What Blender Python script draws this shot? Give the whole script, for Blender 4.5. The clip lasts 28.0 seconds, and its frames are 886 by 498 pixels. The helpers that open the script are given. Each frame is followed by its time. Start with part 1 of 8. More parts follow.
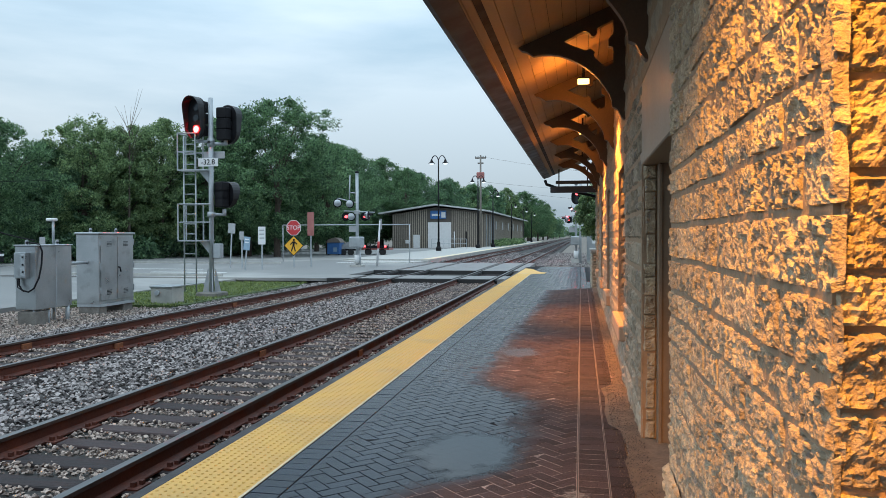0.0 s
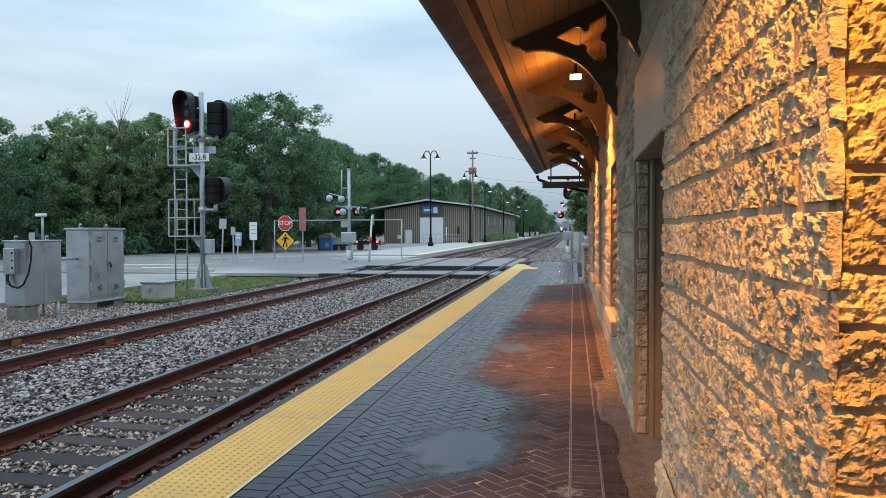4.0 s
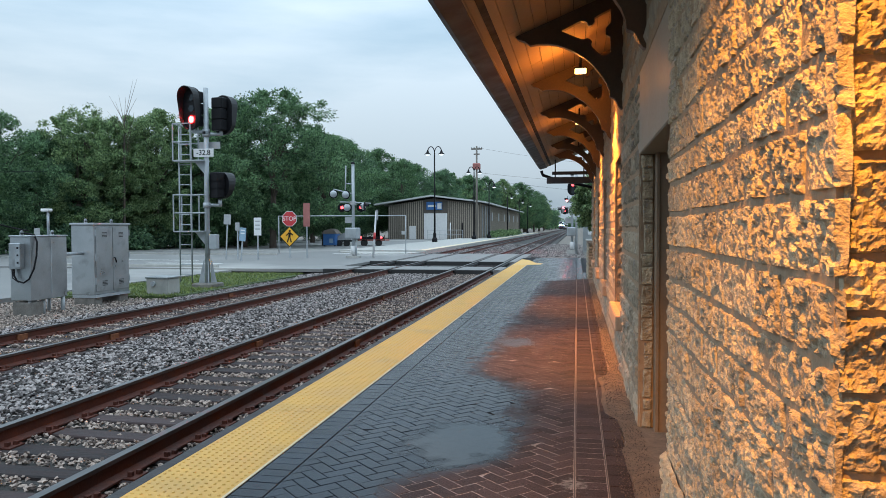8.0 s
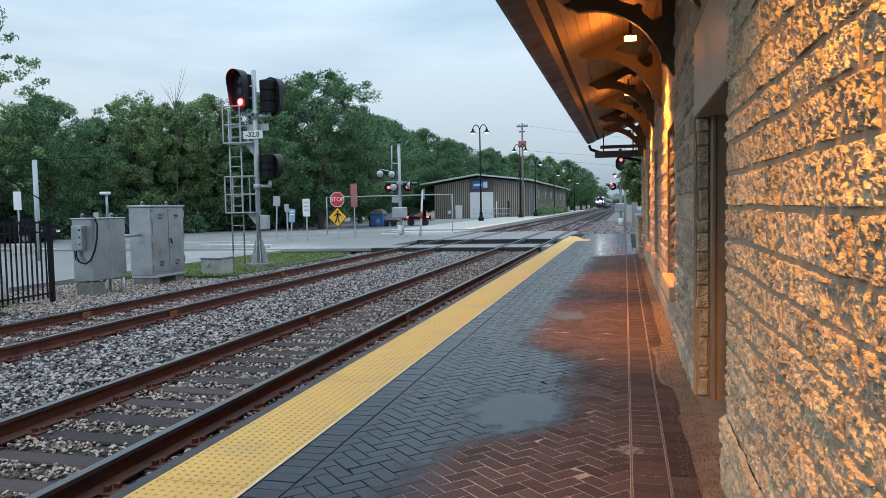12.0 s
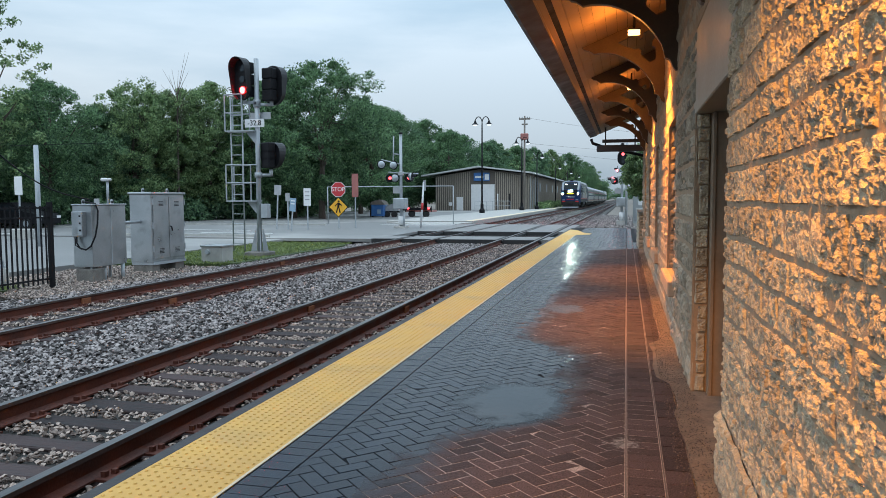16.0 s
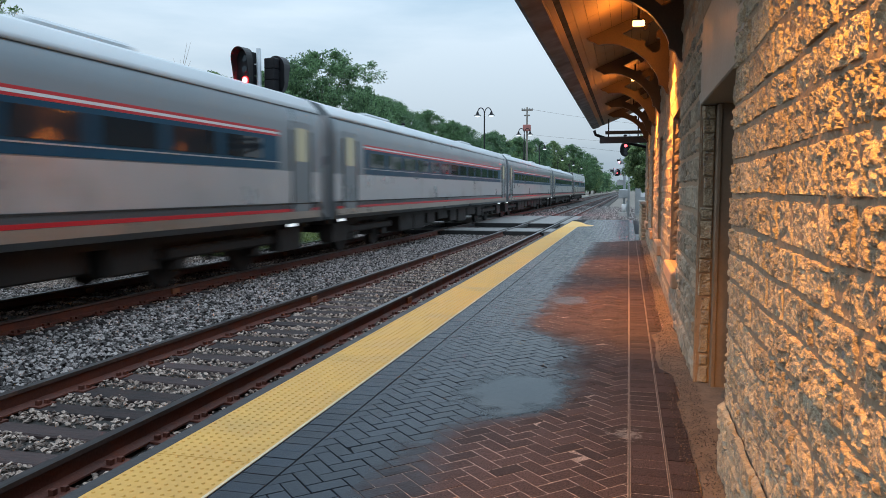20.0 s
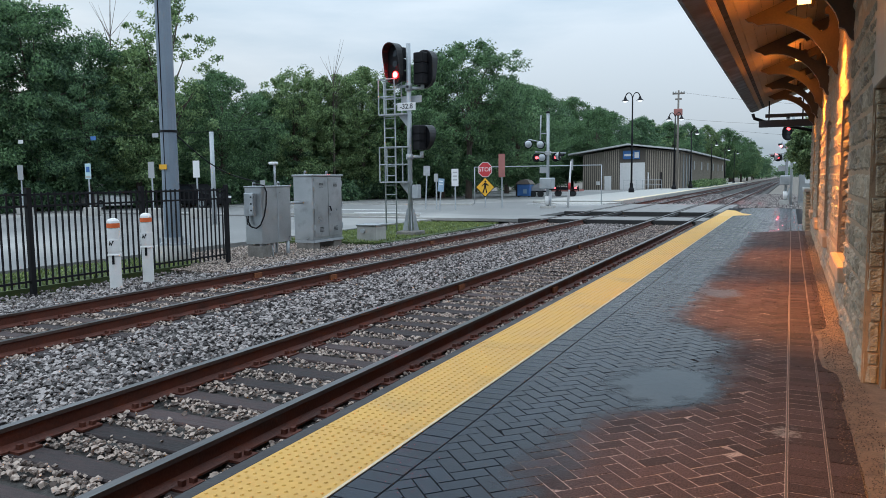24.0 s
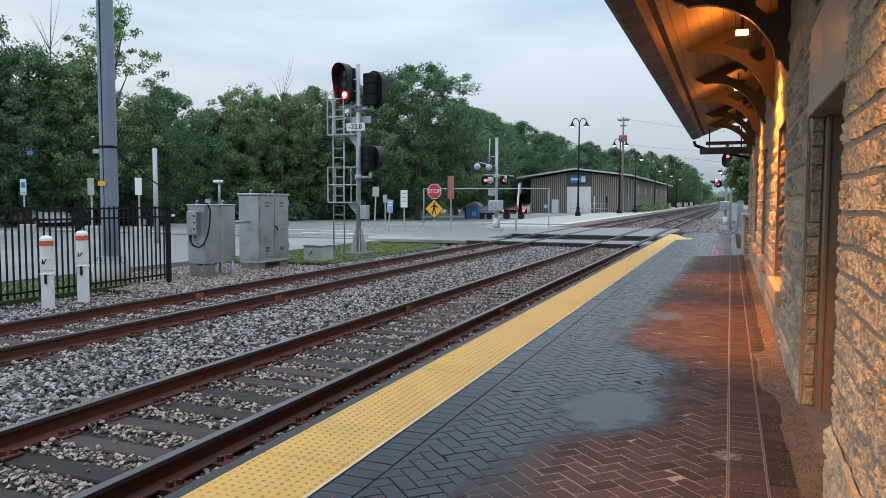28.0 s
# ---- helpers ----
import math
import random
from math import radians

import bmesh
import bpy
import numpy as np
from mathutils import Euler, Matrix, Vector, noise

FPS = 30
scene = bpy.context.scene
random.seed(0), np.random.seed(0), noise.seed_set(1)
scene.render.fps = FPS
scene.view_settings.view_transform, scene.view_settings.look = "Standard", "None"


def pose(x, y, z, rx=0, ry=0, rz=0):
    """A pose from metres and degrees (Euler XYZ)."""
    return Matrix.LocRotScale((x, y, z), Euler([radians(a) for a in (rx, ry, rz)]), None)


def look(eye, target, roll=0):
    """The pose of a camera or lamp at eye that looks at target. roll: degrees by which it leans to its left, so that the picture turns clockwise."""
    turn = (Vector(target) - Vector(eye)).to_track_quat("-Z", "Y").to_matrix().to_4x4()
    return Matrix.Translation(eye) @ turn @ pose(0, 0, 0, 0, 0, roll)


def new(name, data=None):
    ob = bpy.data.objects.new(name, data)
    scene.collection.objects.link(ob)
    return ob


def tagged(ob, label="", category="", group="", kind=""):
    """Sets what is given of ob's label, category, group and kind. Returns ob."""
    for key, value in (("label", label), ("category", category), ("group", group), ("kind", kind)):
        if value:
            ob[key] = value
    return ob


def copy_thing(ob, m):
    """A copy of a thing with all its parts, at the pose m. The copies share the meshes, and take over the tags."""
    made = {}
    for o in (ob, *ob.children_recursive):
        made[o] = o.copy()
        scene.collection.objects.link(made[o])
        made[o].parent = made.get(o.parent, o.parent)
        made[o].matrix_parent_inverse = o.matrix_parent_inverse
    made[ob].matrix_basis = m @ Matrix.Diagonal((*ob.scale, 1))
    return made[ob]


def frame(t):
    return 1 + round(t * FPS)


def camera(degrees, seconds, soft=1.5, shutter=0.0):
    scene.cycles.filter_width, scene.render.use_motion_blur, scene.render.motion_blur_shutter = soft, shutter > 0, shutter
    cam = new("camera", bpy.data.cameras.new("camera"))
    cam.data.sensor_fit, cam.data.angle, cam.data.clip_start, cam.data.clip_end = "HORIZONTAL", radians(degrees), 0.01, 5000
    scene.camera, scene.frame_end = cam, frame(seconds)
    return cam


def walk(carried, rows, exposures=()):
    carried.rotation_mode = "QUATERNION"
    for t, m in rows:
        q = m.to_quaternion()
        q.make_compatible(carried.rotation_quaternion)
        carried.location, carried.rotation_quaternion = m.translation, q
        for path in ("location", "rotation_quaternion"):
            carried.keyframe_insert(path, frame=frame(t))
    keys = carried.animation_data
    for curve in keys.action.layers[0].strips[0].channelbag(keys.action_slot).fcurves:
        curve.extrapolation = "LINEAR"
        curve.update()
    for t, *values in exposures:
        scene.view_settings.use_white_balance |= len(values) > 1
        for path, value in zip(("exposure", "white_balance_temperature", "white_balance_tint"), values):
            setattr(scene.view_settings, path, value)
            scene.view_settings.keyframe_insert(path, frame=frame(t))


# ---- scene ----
cam = camera(62.5, 28.0, soft=0.55, shutter=0.35)
PATH = [
    (0, (2.105, 0.985, 1.638), (1.733, 2.95, 1.601), -0.1),
    (0.5, (2.101, 1.01, 1.651), (1.732, 2.975, 1.61), -0.0),
    (1, (2.103, 1.022, 1.649), (1.74, 2.988, 1.605), 0.0),
    (1.5, (2.1, 1.02, 1.645), (1.741, 2.987, 1.599), 0.0),
    (2, (2.105, 1.008, 1.646), (1.751, 2.976, 1.597), -0.1),
    (2.5, (2.105, 1.004, 1.645), (1.751, 2.972, 1.595), -0.1),
    (3, (2.1, 1.008, 1.642), (1.75, 2.977, 1.592), -0.0),
    (3.5, (2.099, 0.997, 1.641), (1.75, 2.965, 1.591), -0.1),
    (5.5, (2.1, 1.006, 1.646), (1.747, 2.974, 1.596), -0.1),
    (6, (2.104, 1.001, 1.646), (1.75, 2.969, 1.595), -0.1),
    (6.5, (2.107, 0.994, 1.645), (1.75, 2.961, 1.594), -0.1),
    (7, (2.098, 0.998, 1.635), (1.74, 2.965, 1.58), -0.1),
    (7.5, (2.098, 0.994, 1.636), (1.739, 2.961, 1.578), -0.1),
    (8, (2.093, 0.993, 1.624), (1.732, 2.959, 1.563), -0.1),
    (8.5, (2.096, 0.99, 1.616), (1.732, 2.955, 1.55), -0.3),
    (9, (2.087, 0.986, 1.589), (1.72, 2.95, 1.518), -0.3),
    (9.5, (2.062, 0.967, 1.548), (1.68, 2.928, 1.467), -0.5),
    (10, (2.058, 0.962, 1.538), (1.646, 2.917, 1.45), -0.8),
    (10.5, (2.055, 0.968, 1.53), (1.624, 2.919, 1.439), -1.1),
    (11, (2.063, 0.964, 1.542), (1.607, 2.909, 1.447), -1.1),
    (11.5, (2.051, 0.966, 1.535), (1.575, 2.906, 1.431), -1.1),
    (12, (2.056, 0.97, 1.545), (1.571, 2.907, 1.43), -1.1),
    (12.5, (2.06, 0.979, 1.55), (1.57, 2.915, 1.431), -0.8),
    (14.5, (2.064, 0.984, 1.548), (1.572, 2.919, 1.417), -0.3),
    (15, (2.067, 0.99, 1.559), (1.576, 2.924, 1.423), -0.3),
    (15.5, (2.061, 0.979, 1.551), (1.574, 2.914, 1.415), -0.2),
    (16, (2.067, 0.967, 1.547), (1.581, 2.902, 1.409), -0.2),
    (16.5, (2.057, 0.967, 1.551), (1.573, 2.903, 1.412), -0.3),
    (17, (2.059, 0.964, 1.548), (1.575, 2.899, 1.405), -0.2),
    (17.5, (2.057, 0.952, 1.535), (1.572, 2.887, 1.389), -0.2),
    (18, (2.061, 0.958, 1.546), (1.577, 2.893, 1.397), -0.2),
    (18.5, (2.061, 0.956, 1.548), (1.576, 2.89, 1.392), -0.2),
    (19, (2.063, 0.953, 1.547), (1.576, 2.886, 1.389), -0.1),
    (19.5, (2.054, 0.959, 1.549), (1.567, 2.892, 1.388), -0.1),
    (20, (2.051, 0.955, 1.544), (1.561, 2.887, 1.382), -0.0),
    (20.5, (2.048, 0.961, 1.546), (1.554, 2.892, 1.381), -0.0),
    (22.5, (2.048, 0.913, 1.569), (1.404, 2.797, 1.382), -0.2),
    (23, (2.05, 0.832, 1.586), (1.226, 2.644, 1.395), -0.7),
    (23.5, (2.061, 0.786, 1.588), (1.205, 2.584, 1.396), -0.7),
    (24, (2.059, 0.784, 1.576), (1.203, 2.581, 1.385), -0.6),
    (24.5, (2.048, 0.794, 1.556), (1.198, 2.595, 1.371), -0.4),
    (25, (2.057, 0.801, 1.568), (1.219, 2.608, 1.389), -0.2),
    (25.5, (2.058, 0.814, 1.574), (1.238, 2.631, 1.408), -0.1),
    (26, (2.051, 0.829, 1.574), (1.252, 2.656, 1.422), 0.0),
    (26.5, (2.051, 0.848, 1.575), (1.273, 2.685, 1.429), 0.1),
    (27, (2.053, 0.845, 1.57), (1.296, 2.691, 1.428), 0.1),
    (27.5, (2.065, 0.863, 1.574), (1.325, 2.716, 1.436), 0.2),
    (28, (2.056, 0.861, 1.568), (1.326, 2.718, 1.435), 0.2),
]
walk(cam, [(t, look(eye, target, roll)) for t, eye, target, roll in PATH],
     [(0.0, 0.0, 6320, 10.5), (8.0, 0.0, 6320, 11.5), (15.0, 0.0, 6320, 12.5), (20.5, 0.0, 6320, 12.5), (23.0, 0.0, 6480, 14.0), (28.0, 0.0, 6560, 17.0)])

# ---- light ----
def build_world():
    world = bpy.data.worlds.new("overcast_dusk")
    scene.world = world
    world.use_nodes = True
    nt = world.node_tree
    nt.nodes.clear()
    nd, ln = nt.nodes.new, nt.links.new
    out, bg = nd("ShaderNodeOutputWorld"), nd("ShaderNodeBackground")
    sky = nd("ShaderNodeTexSky")
    sky.sky_type, sky.sun_disc = "NISHITA", False
    sky.sun_elevation, sky.sun_rotation = radians(14), radians(-60)
    co, mp = nd("ShaderNodeTexCoord"), nd("ShaderNodeMapping")
    mp.inputs["Scale"].default_value = (1.0, 1.0, 5.0)
    n1, n2 = nd("ShaderNodeTexNoise"), nd("ShaderNodeTexNoise")
    n1.inputs["Scale"].default_value, n1.inputs["Detail"].default_value = 1.7, 7
    n1.inputs["Roughness"].default_value = 0.52
    n2.inputs["Scale"].default_value, n2.inputs["Detail"].default_value = 0.7, 3
    ramp = nd("ShaderNodeValToRGB")
    e = ramp.color_ramp.elements
    e[0].position, e[0].color = 0.35, (*CLOUD_DARK, 1)
    e[1].position, e[1].color = 0.57, (*CLOUD_LIGHT, 1)
    m = e.new(0.455)
    m.color = (*CLOUD_MID, 1)
    add = nd("ShaderNodeMath")
    add.operation = "ADD"
    half = nd("ShaderNodeMath")
    half.operation, half.inputs[1].default_value = "MULTIPLY", 0.5
    ln(co.outputs["Generated"], mp.inputs["Vector"])
    ln(mp.outputs["Vector"], n1.inputs["Vector"])
    ln(mp.outputs["Vector"], n2.inputs["Vector"])
    ln(n1.outputs["Fac"], add.inputs[0])
    ln(n2.outputs["Fac"], add.inputs[1])
    ln(add.outputs[0], half.inputs[0])
    ln(half.outputs[0], ramp.inputs["Fac"])
    dim = nd("ShaderNodeMixRGB")
    dim.blend_type, dim.inputs["Fac"].default_value, dim.inputs["Color2"].default_value = "MULTIPLY", 1.0, (0.1, 0.1, 0.1, 1)
    mix = nd("ShaderNodeMixRGB")
    mix.inputs["Fac"].default_value = 0.92
    ln(sky.outputs["Color"], dim.inputs["Color1"])
    ln(dim.outputs["Color"], mix.inputs["Color1"])
    ln(ramp.outputs["Color"], mix.inputs["Color2"])
    # an overcast sky is brighter overhead than at the horizon
    sep, lift = nd("ShaderNodeSeparateXYZ"), nd("ShaderNodeMapRange")
    ln(co.outputs["Generated"], sep.inputs[0])
    lift.inputs["To Min"].default_value, lift.inputs["To Max"].default_value = 0.60, ZENITH
    ln(sep.outputs["Z"], lift.inputs["Value"])
    up = nd("ShaderNodeMixRGB")
    up.blend_type, up.inputs["Fac"].default_value = "MULTIPLY", 1.0
    ln(mix.outputs["Color"], up.inputs["Color1"])
    ln(lift.outputs["Result"], up.inputs["Color2"])
    ln(up.outputs["Color"], bg.inputs["Color"])
    bg.inputs["Strength"].default_value = SKY_STRENGTH
    ln(bg.outputs["Background"], out.inputs["Surface"])
    sun = new("sun", bpy.data.lights.new("sun", "SUN"))
    sun.data.energy, sun.data.angle, sun.data.color = 0.5, radians(40), (1.0, 0.97, 0.93)
    sun.matrix_world = look((-30, -25, 40), (0, 10, 0))


CLOUD_DARK, CLOUD_MID, CLOUD_LIGHT = (0.36, 0.515, 0.645), (0.49, 0.67, 0.80), (0.74, 0.89, 0.985)
SKY_STRENGTH, ZENITH = 1.0, 2.65
build_world()

EAVE_LAMPS = [(2.30, 1.5), (2.13, 10.75), (2.13, 16.35), (2.13, 21.95)]
LAMP_WATTS = (880, 1250, 950, 220)
for (lx, ly), watts in zip(EAVE_LAMPS, LAMP_WATTS):
    # each lamp throws most of its light down and a little of it sideways
    for kind, share in (("SPOT", 1.0), ("POINT", 0.028)):
        lamp = new("eave_light", bpy.data.lights.new("eave_light", kind))
        lamp.data.energy, lamp.data.color, lamp.data.shadow_soft_size = watts * (0.012 if kind == "POINT" and ly < 2 else share), (1.0, 0.375 if ly < 2 else 0.33, 0.04), 0.04
        lamp.matrix_world = look((lx - 0.16, ly, 3.56), (lx + 0.62, ly, 0))
        if kind == "SPOT":
            lamp.data.spot_size, lamp.data.spot_blend = radians(90), 0.8
            if ly < 2:
                # this one is aimed at the wall
                lamp.matrix_world = look((lx - 0.16, ly, 3.56), (2.62, 2.95, 1.7))
                lamp.data.spot_size, lamp.data.spot_blend, lamp.data.shadow_soft_size = radians(62), 0.6, 0.07


# ---- materials ----
def material(name, dark, light, scale=6.0, rough=(0.6, 0.85), metal=0.0, bump=0.3, fine=40.0, coat=0.0, by_piece=0.0, space="Object", stretch=(1, 1, 1), island=False, spec=0.5, dirt=None):
    """A surface of two colours that vary at two scales, with matching relief."""
    mt = bpy.data.materials.new(name)
    mt.use_nodes = True
    nt = mt.node_tree
    nd, ln = nt.nodes.new, nt.links.new
    bsdf = nt.nodes["Principled BSDF"]
    co, mp = nd("ShaderNodeTexCoord"), nd("ShaderNodeMapping")
    if space == "World":
        geo = nd("ShaderNodeNewGeometry")
        ln(geo.outputs["Position"], mp.inputs["Vector"])
    else:
        ln(co.outputs["Object"], mp.inputs["Vector"])
    mp.inputs["Scale"].default_value = stretch
    big, small = nd("ShaderNodeTexNoise"), nd("ShaderNodeTexNoise")
    big.inputs["Scale"].default_value, big.inputs["Detail"].default_value = scale, 5
    small.inputs["Scale"].default_value, small.inputs["Detail"].default_value = fine, 3
    for n in (big, small):
        ln(mp.outputs["Vector"], n.inputs["Vector"])
    blend = nd("ShaderNodeMath")
    blend.operation, blend.inputs[1].default_value = "MULTIPLY_ADD", 0.65
    tone = nd("ShaderNodeMath")
    tone.operation, tone.inputs[1].default_value = "MULTIPLY", 0.35
    ln(small.outputs["Fac"], tone.inputs[0])
    ln(big.outputs["Fac"], blend.inputs[0])
    ln(tone.outputs[0], blend.inputs[2])
    fac = blend.outputs[0]
    if by_piece:
        rnd = nd("ShaderNodeNewGeometry").outputs["Random Per Island"] if island else nd("ShaderNodeObjectInfo").outputs["Random"]
        shift = nd("ShaderNodeMath")
        shift.operation, shift.inputs[1].default_value, shift.inputs[2].default_value = "MULTIPLY_ADD", by_piece, -by_piece / 2
        ln(rnd, shift.inputs[0])
        tot = nd("ShaderNodeMath")
        ln(fac, tot.inputs[0])
        ln(shift.outputs[0], tot.inputs[1])
        fac = tot.outputs[0]
    ramp = nd("ShaderNodeValToRGB")
    e = ramp.color_ramp.elements
    e[0].position, e[0].color = 0.3, (*dark, 1)
    e[1].position, e[1].color = 0.7, (*light, 1)
    ln(fac, ramp.inputs["Fac"])
    col = ramp.outputs["Color"]
    if dirt:
        dcol, dscale, low, high = dirt
        dn, dr, dm = nd("ShaderNodeTexNoise"), nd("ShaderNodeValToRGB"), nd("ShaderNodeMixRGB")
        dn.inputs["Scale"].default_value, dn.inputs["Detail"].default_value = dscale, 6
        ln(mp.outputs["Vector"], dn.inputs["Vector"])
        dr.color_ramp.elements[0].position, dr.color_ramp.elements[1].position = low, high
        ln(dn.outputs["Fac"], dr.inputs["Fac"])
        ln(dr.outputs["Color"], dm.inputs["Fac"])
        ln(col, dm.inputs["Color1"])
        dm.inputs["Color2"].default_value = (*dcol, 1)
        col = dm.outputs["Color"]
    ln(col, bsdf.inputs["Base Color"])
    rr = nd("ShaderNodeMapRange")
    rr.inputs["To Min"].default_value, rr.inputs["To Max"].default_value = rough
    rr.inputs["From Min"].default_value, rr.inputs["From Max"].default_value = 0.3, 0.7
    ln(big.outputs["Fac"], rr.inputs["Value"])
    ln(rr.outputs["Result"], bsdf.inputs["Roughness"])
    bsdf.inputs["Metallic"].default_value = metal
    bsdf.inputs["Specular IOR Level"].default_value = spec
    bsdf.inputs["Coat Weight"].default_value = coat
    if bump:
        bp = nd("ShaderNodeBump")
        bp.inputs["Strength"].default_value, bp.inputs["Distance"].default_value = bump, 0.02
        ln(blend.outputs[0], bp.inputs["Height"])
        ln(bp.outputs["Normal"], bsdf.inputs["Normal"])
    return mt


def glow(name, colour, strength):
    mt = bpy.data.materials.new(name)
    mt.use_nodes = True
    b = mt.node_tree.nodes["Principled BSDF"]
    b.inputs["Base Color"].default_value = (*(0.08 * c for c in colour), 1)
    b.inputs["Emission Color"].default_value = (*colour, 1)
    b.inputs["Emission Strength"].default_value = strength
    return mt


def glass(name, tint=(0.02, 0.025, 0.03), rough=0.05):
    mt = bpy.data.materials.new(name)
    mt.use_nodes = True
    b = mt.node_tree.nodes["Principled BSDF"]
    b.inputs["Base Color"].default_value = (*tint, 1)
    b.inputs["Roughness"].default_value = rough
    b.inputs["Specular IOR Level"].default_value = 0.4
    return mt


def paver_material(name, dry_tones, wet_tones, gloss=0.30, wet_rough=0.14):
    """Clay pavers: dry and red-brown near the wall, wet and slate dark outside the drip line."""
    mt = bpy.data.materials.new(name)
    mt.use_nodes = True
    nt = mt.node_tree
    nd, ln = nt.nodes.new, nt.links.new
    bsdf = nt.nodes["Principled BSDF"]
    geo, sep = nd("ShaderNodeNewGeometry"), nd("ShaderNodeSeparateXYZ")
    ln(geo.outputs["Position"], sep.inputs[0])
    # the drip line wanders: its x for each y, as a ramp over y = 0 .. 40 (grey value = x / 3)
    yn = nd("ShaderNodeMapRange")
    yn.inputs["From Max"].default_value = 40.0
    ln(sep.outputs["Y"], yn.inputs["Value"])
    edge = nd("ShaderNodeValToRGB")
    e = edge.color_ramp.elements
    stops = [(4.4, 0.84), (5.2, 0.88), (5.55, 0.98), (5.72, 1.2), (5.9, 1.43), (6.3, 1.6), (7.0, 1.64), (7.5, 1.56), (8.05, 1.64), (8.6, 1.38), (8.95, 0.93), (10.0, 0.98), (13.9, 1.0), (16.8, 1.12), (22.9, 1.15), (24.2, 2.6)]
    e[0].position, e[0].color = stops[0][0] / 40, (stops[0][1] / 3,) * 3 + (1,)
    e[1].position, e[1].color = stops[-1][0] / 40, (stops[-1][1] / 3,) * 3 + (1,)
    for y, x in stops[1:-1]:
        k = e.new(y / 40)
        k.color = (x / 3, x / 3, x / 3, 1)
    ln(yn.outputs["Result"], edge.inputs["Fac"])
    n1 = nd("ShaderNodeTexNoise")
    n1.inputs["Scale"].default_value, n1.inputs["Detail"].default_value, n1.inputs["Roughness"].default_value = 3.2, 6, 0.65
    ln(geo.outputs["Position"], n1.inputs["Vector"])
    bx = nd("ShaderNodeMath")
    bx.operation, bx.inputs[1].default_value = "MULTIPLY", 3.0
    ln(edge.outputs["Color"], bx.inputs[0])
    wob = nd("ShaderNodeMath")
    wob.operation, wob.inputs[1].default_value, wob.inputs[2].default_value = "MULTIPLY_ADD", 0.8, -0.4
    ln(n1.outputs["Fac"], wob.inputs[0])
    d1, d2 = nd("ShaderNodeMath"), nd("ShaderNodeMath")
    d1.operation = "SUBTRACT"
    ln(sep.outputs["X"], d1.inputs[0])
    ln(bx.outputs[0], d1.inputs[1])
    ln(d1.outputs[0], d2.inputs[0])
    ln(wob.outputs[0], d2.inputs[1])
    dry = nd("ShaderNodeMapRange")
    dry.interpolation_type = "SMOOTHSTEP"
    dry.inputs["From Min"].default_value, dry.inputs["From Max"].default_value = -0.20, 0.24
    ln(d2.outputs[0], dry.inputs["Value"])
    # tone of single pavers and grain
    rnd = nd("ShaderNodeObjectInfo")
    isl = nd("ShaderNodeNewGeometry")
    grain = nd("ShaderNodeTexNoise")
    grain.inputs["Scale"].default_value, grain.inputs["Detail"].default_value = 60, 4
    ln(geo.outputs["Position"], grain.inputs["Vector"])
    tone = nd("ShaderNodeMath")
    tone.operation = "ADD"
    ln(isl.outputs["Random Per Island"], tone.inputs[0])
    ln(rnd.outputs["Random"], tone.inputs[1])
    fr = nd("ShaderNodeMath")
    fr.operation = "FRACT"
    ln(tone.outputs[0], fr.inputs[0])
    mixv = nd("ShaderNodeMath")
    mixv.operation, mixv.inputs[1].default_value = "MULTIPLY_ADD", 0.55
    gscale = nd("ShaderNodeMath")
    gscale.operation, gscale.inputs[1].default_value = "MULTIPLY", 0.5
    ln(grain.outputs["Fac"], gscale.inputs[0])
    ln(fr.outputs[0], mixv.inputs[0])
    ln(gscale.outputs[0], mixv.inputs[2])
    rd, rw = nd("ShaderNodeValToRGB"), nd("ShaderNodeValToRGB")
    for r, a, b in ((rd, *dry_tones), (rw, *wet_tones)):
        r.color_ramp.elements[0].position, r.color_ramp.elements[0].color = 0.1, (*a, 1)
        r.color_ramp.elements[1].position, r.color_ramp.elements[1].color = 0.9, (*b, 1)
        ln(mixv.outputs[0], r.inputs["Fac"])
    col = nd("ShaderNodeMixRGB")
    ln(dry.outputs["Result"], col.inputs["Fac"])
    ln(rw.outputs["Color"], col.inputs["Color1"])
    ln(rd.outputs["Color"], col.inputs["Color2"])
    # coarse aggregate shows in the dry clay
    g2, g2r, g2m = nd("ShaderNodeTexNoise"), nd("ShaderNodeMapRange"), nd("ShaderNodeMixRGB")
    g2.inputs["Scale"].default_value, g2.inputs["Detail"].default_value, g2.inputs["Roughness"].default_value = 130, 5, 0.7
    ln(geo.outputs["Position"], g2.inputs["Vector"])
    for key, val in (("From Min", 0.36), ("From Max", 0.66), ("To Min", 0.2), ("To Max", 2.7)):
        g2r.inputs[key].default_value = val
    ln(g2.outputs["Fac"], g2r.inputs["Value"])
    g2m.blend_type = "MULTIPLY"
    ln(dry.outputs["Result"], g2m.inputs["Fac"])
    ln(col.outputs["Color"], g2m.inputs["Color1"])
    ln(g2r.outputs["Result"], g2m.inputs["Color2"])
    col = g2m
    # pale lime bloom near the drip spout
    bl, blr, dist = nd("ShaderNodeTexNoise"), nd("ShaderNodeMapRange"), nd("ShaderNodeVectorMath")
    bl.inputs["Scale"].default_value, bl.inputs["Detail"].default_value, bl.inputs["Roughness"].default_value = 24, 8, 0.75
    ln(geo.outputs["Position"], bl.inputs["Vector"])
    dist.operation, dist.inputs[1].default_value = "DISTANCE", (2.07, 5.62, 0.0)
    ln(geo.outputs["Position"], dist.inputs[0])
    fall = nd("ShaderNodeMapRange")
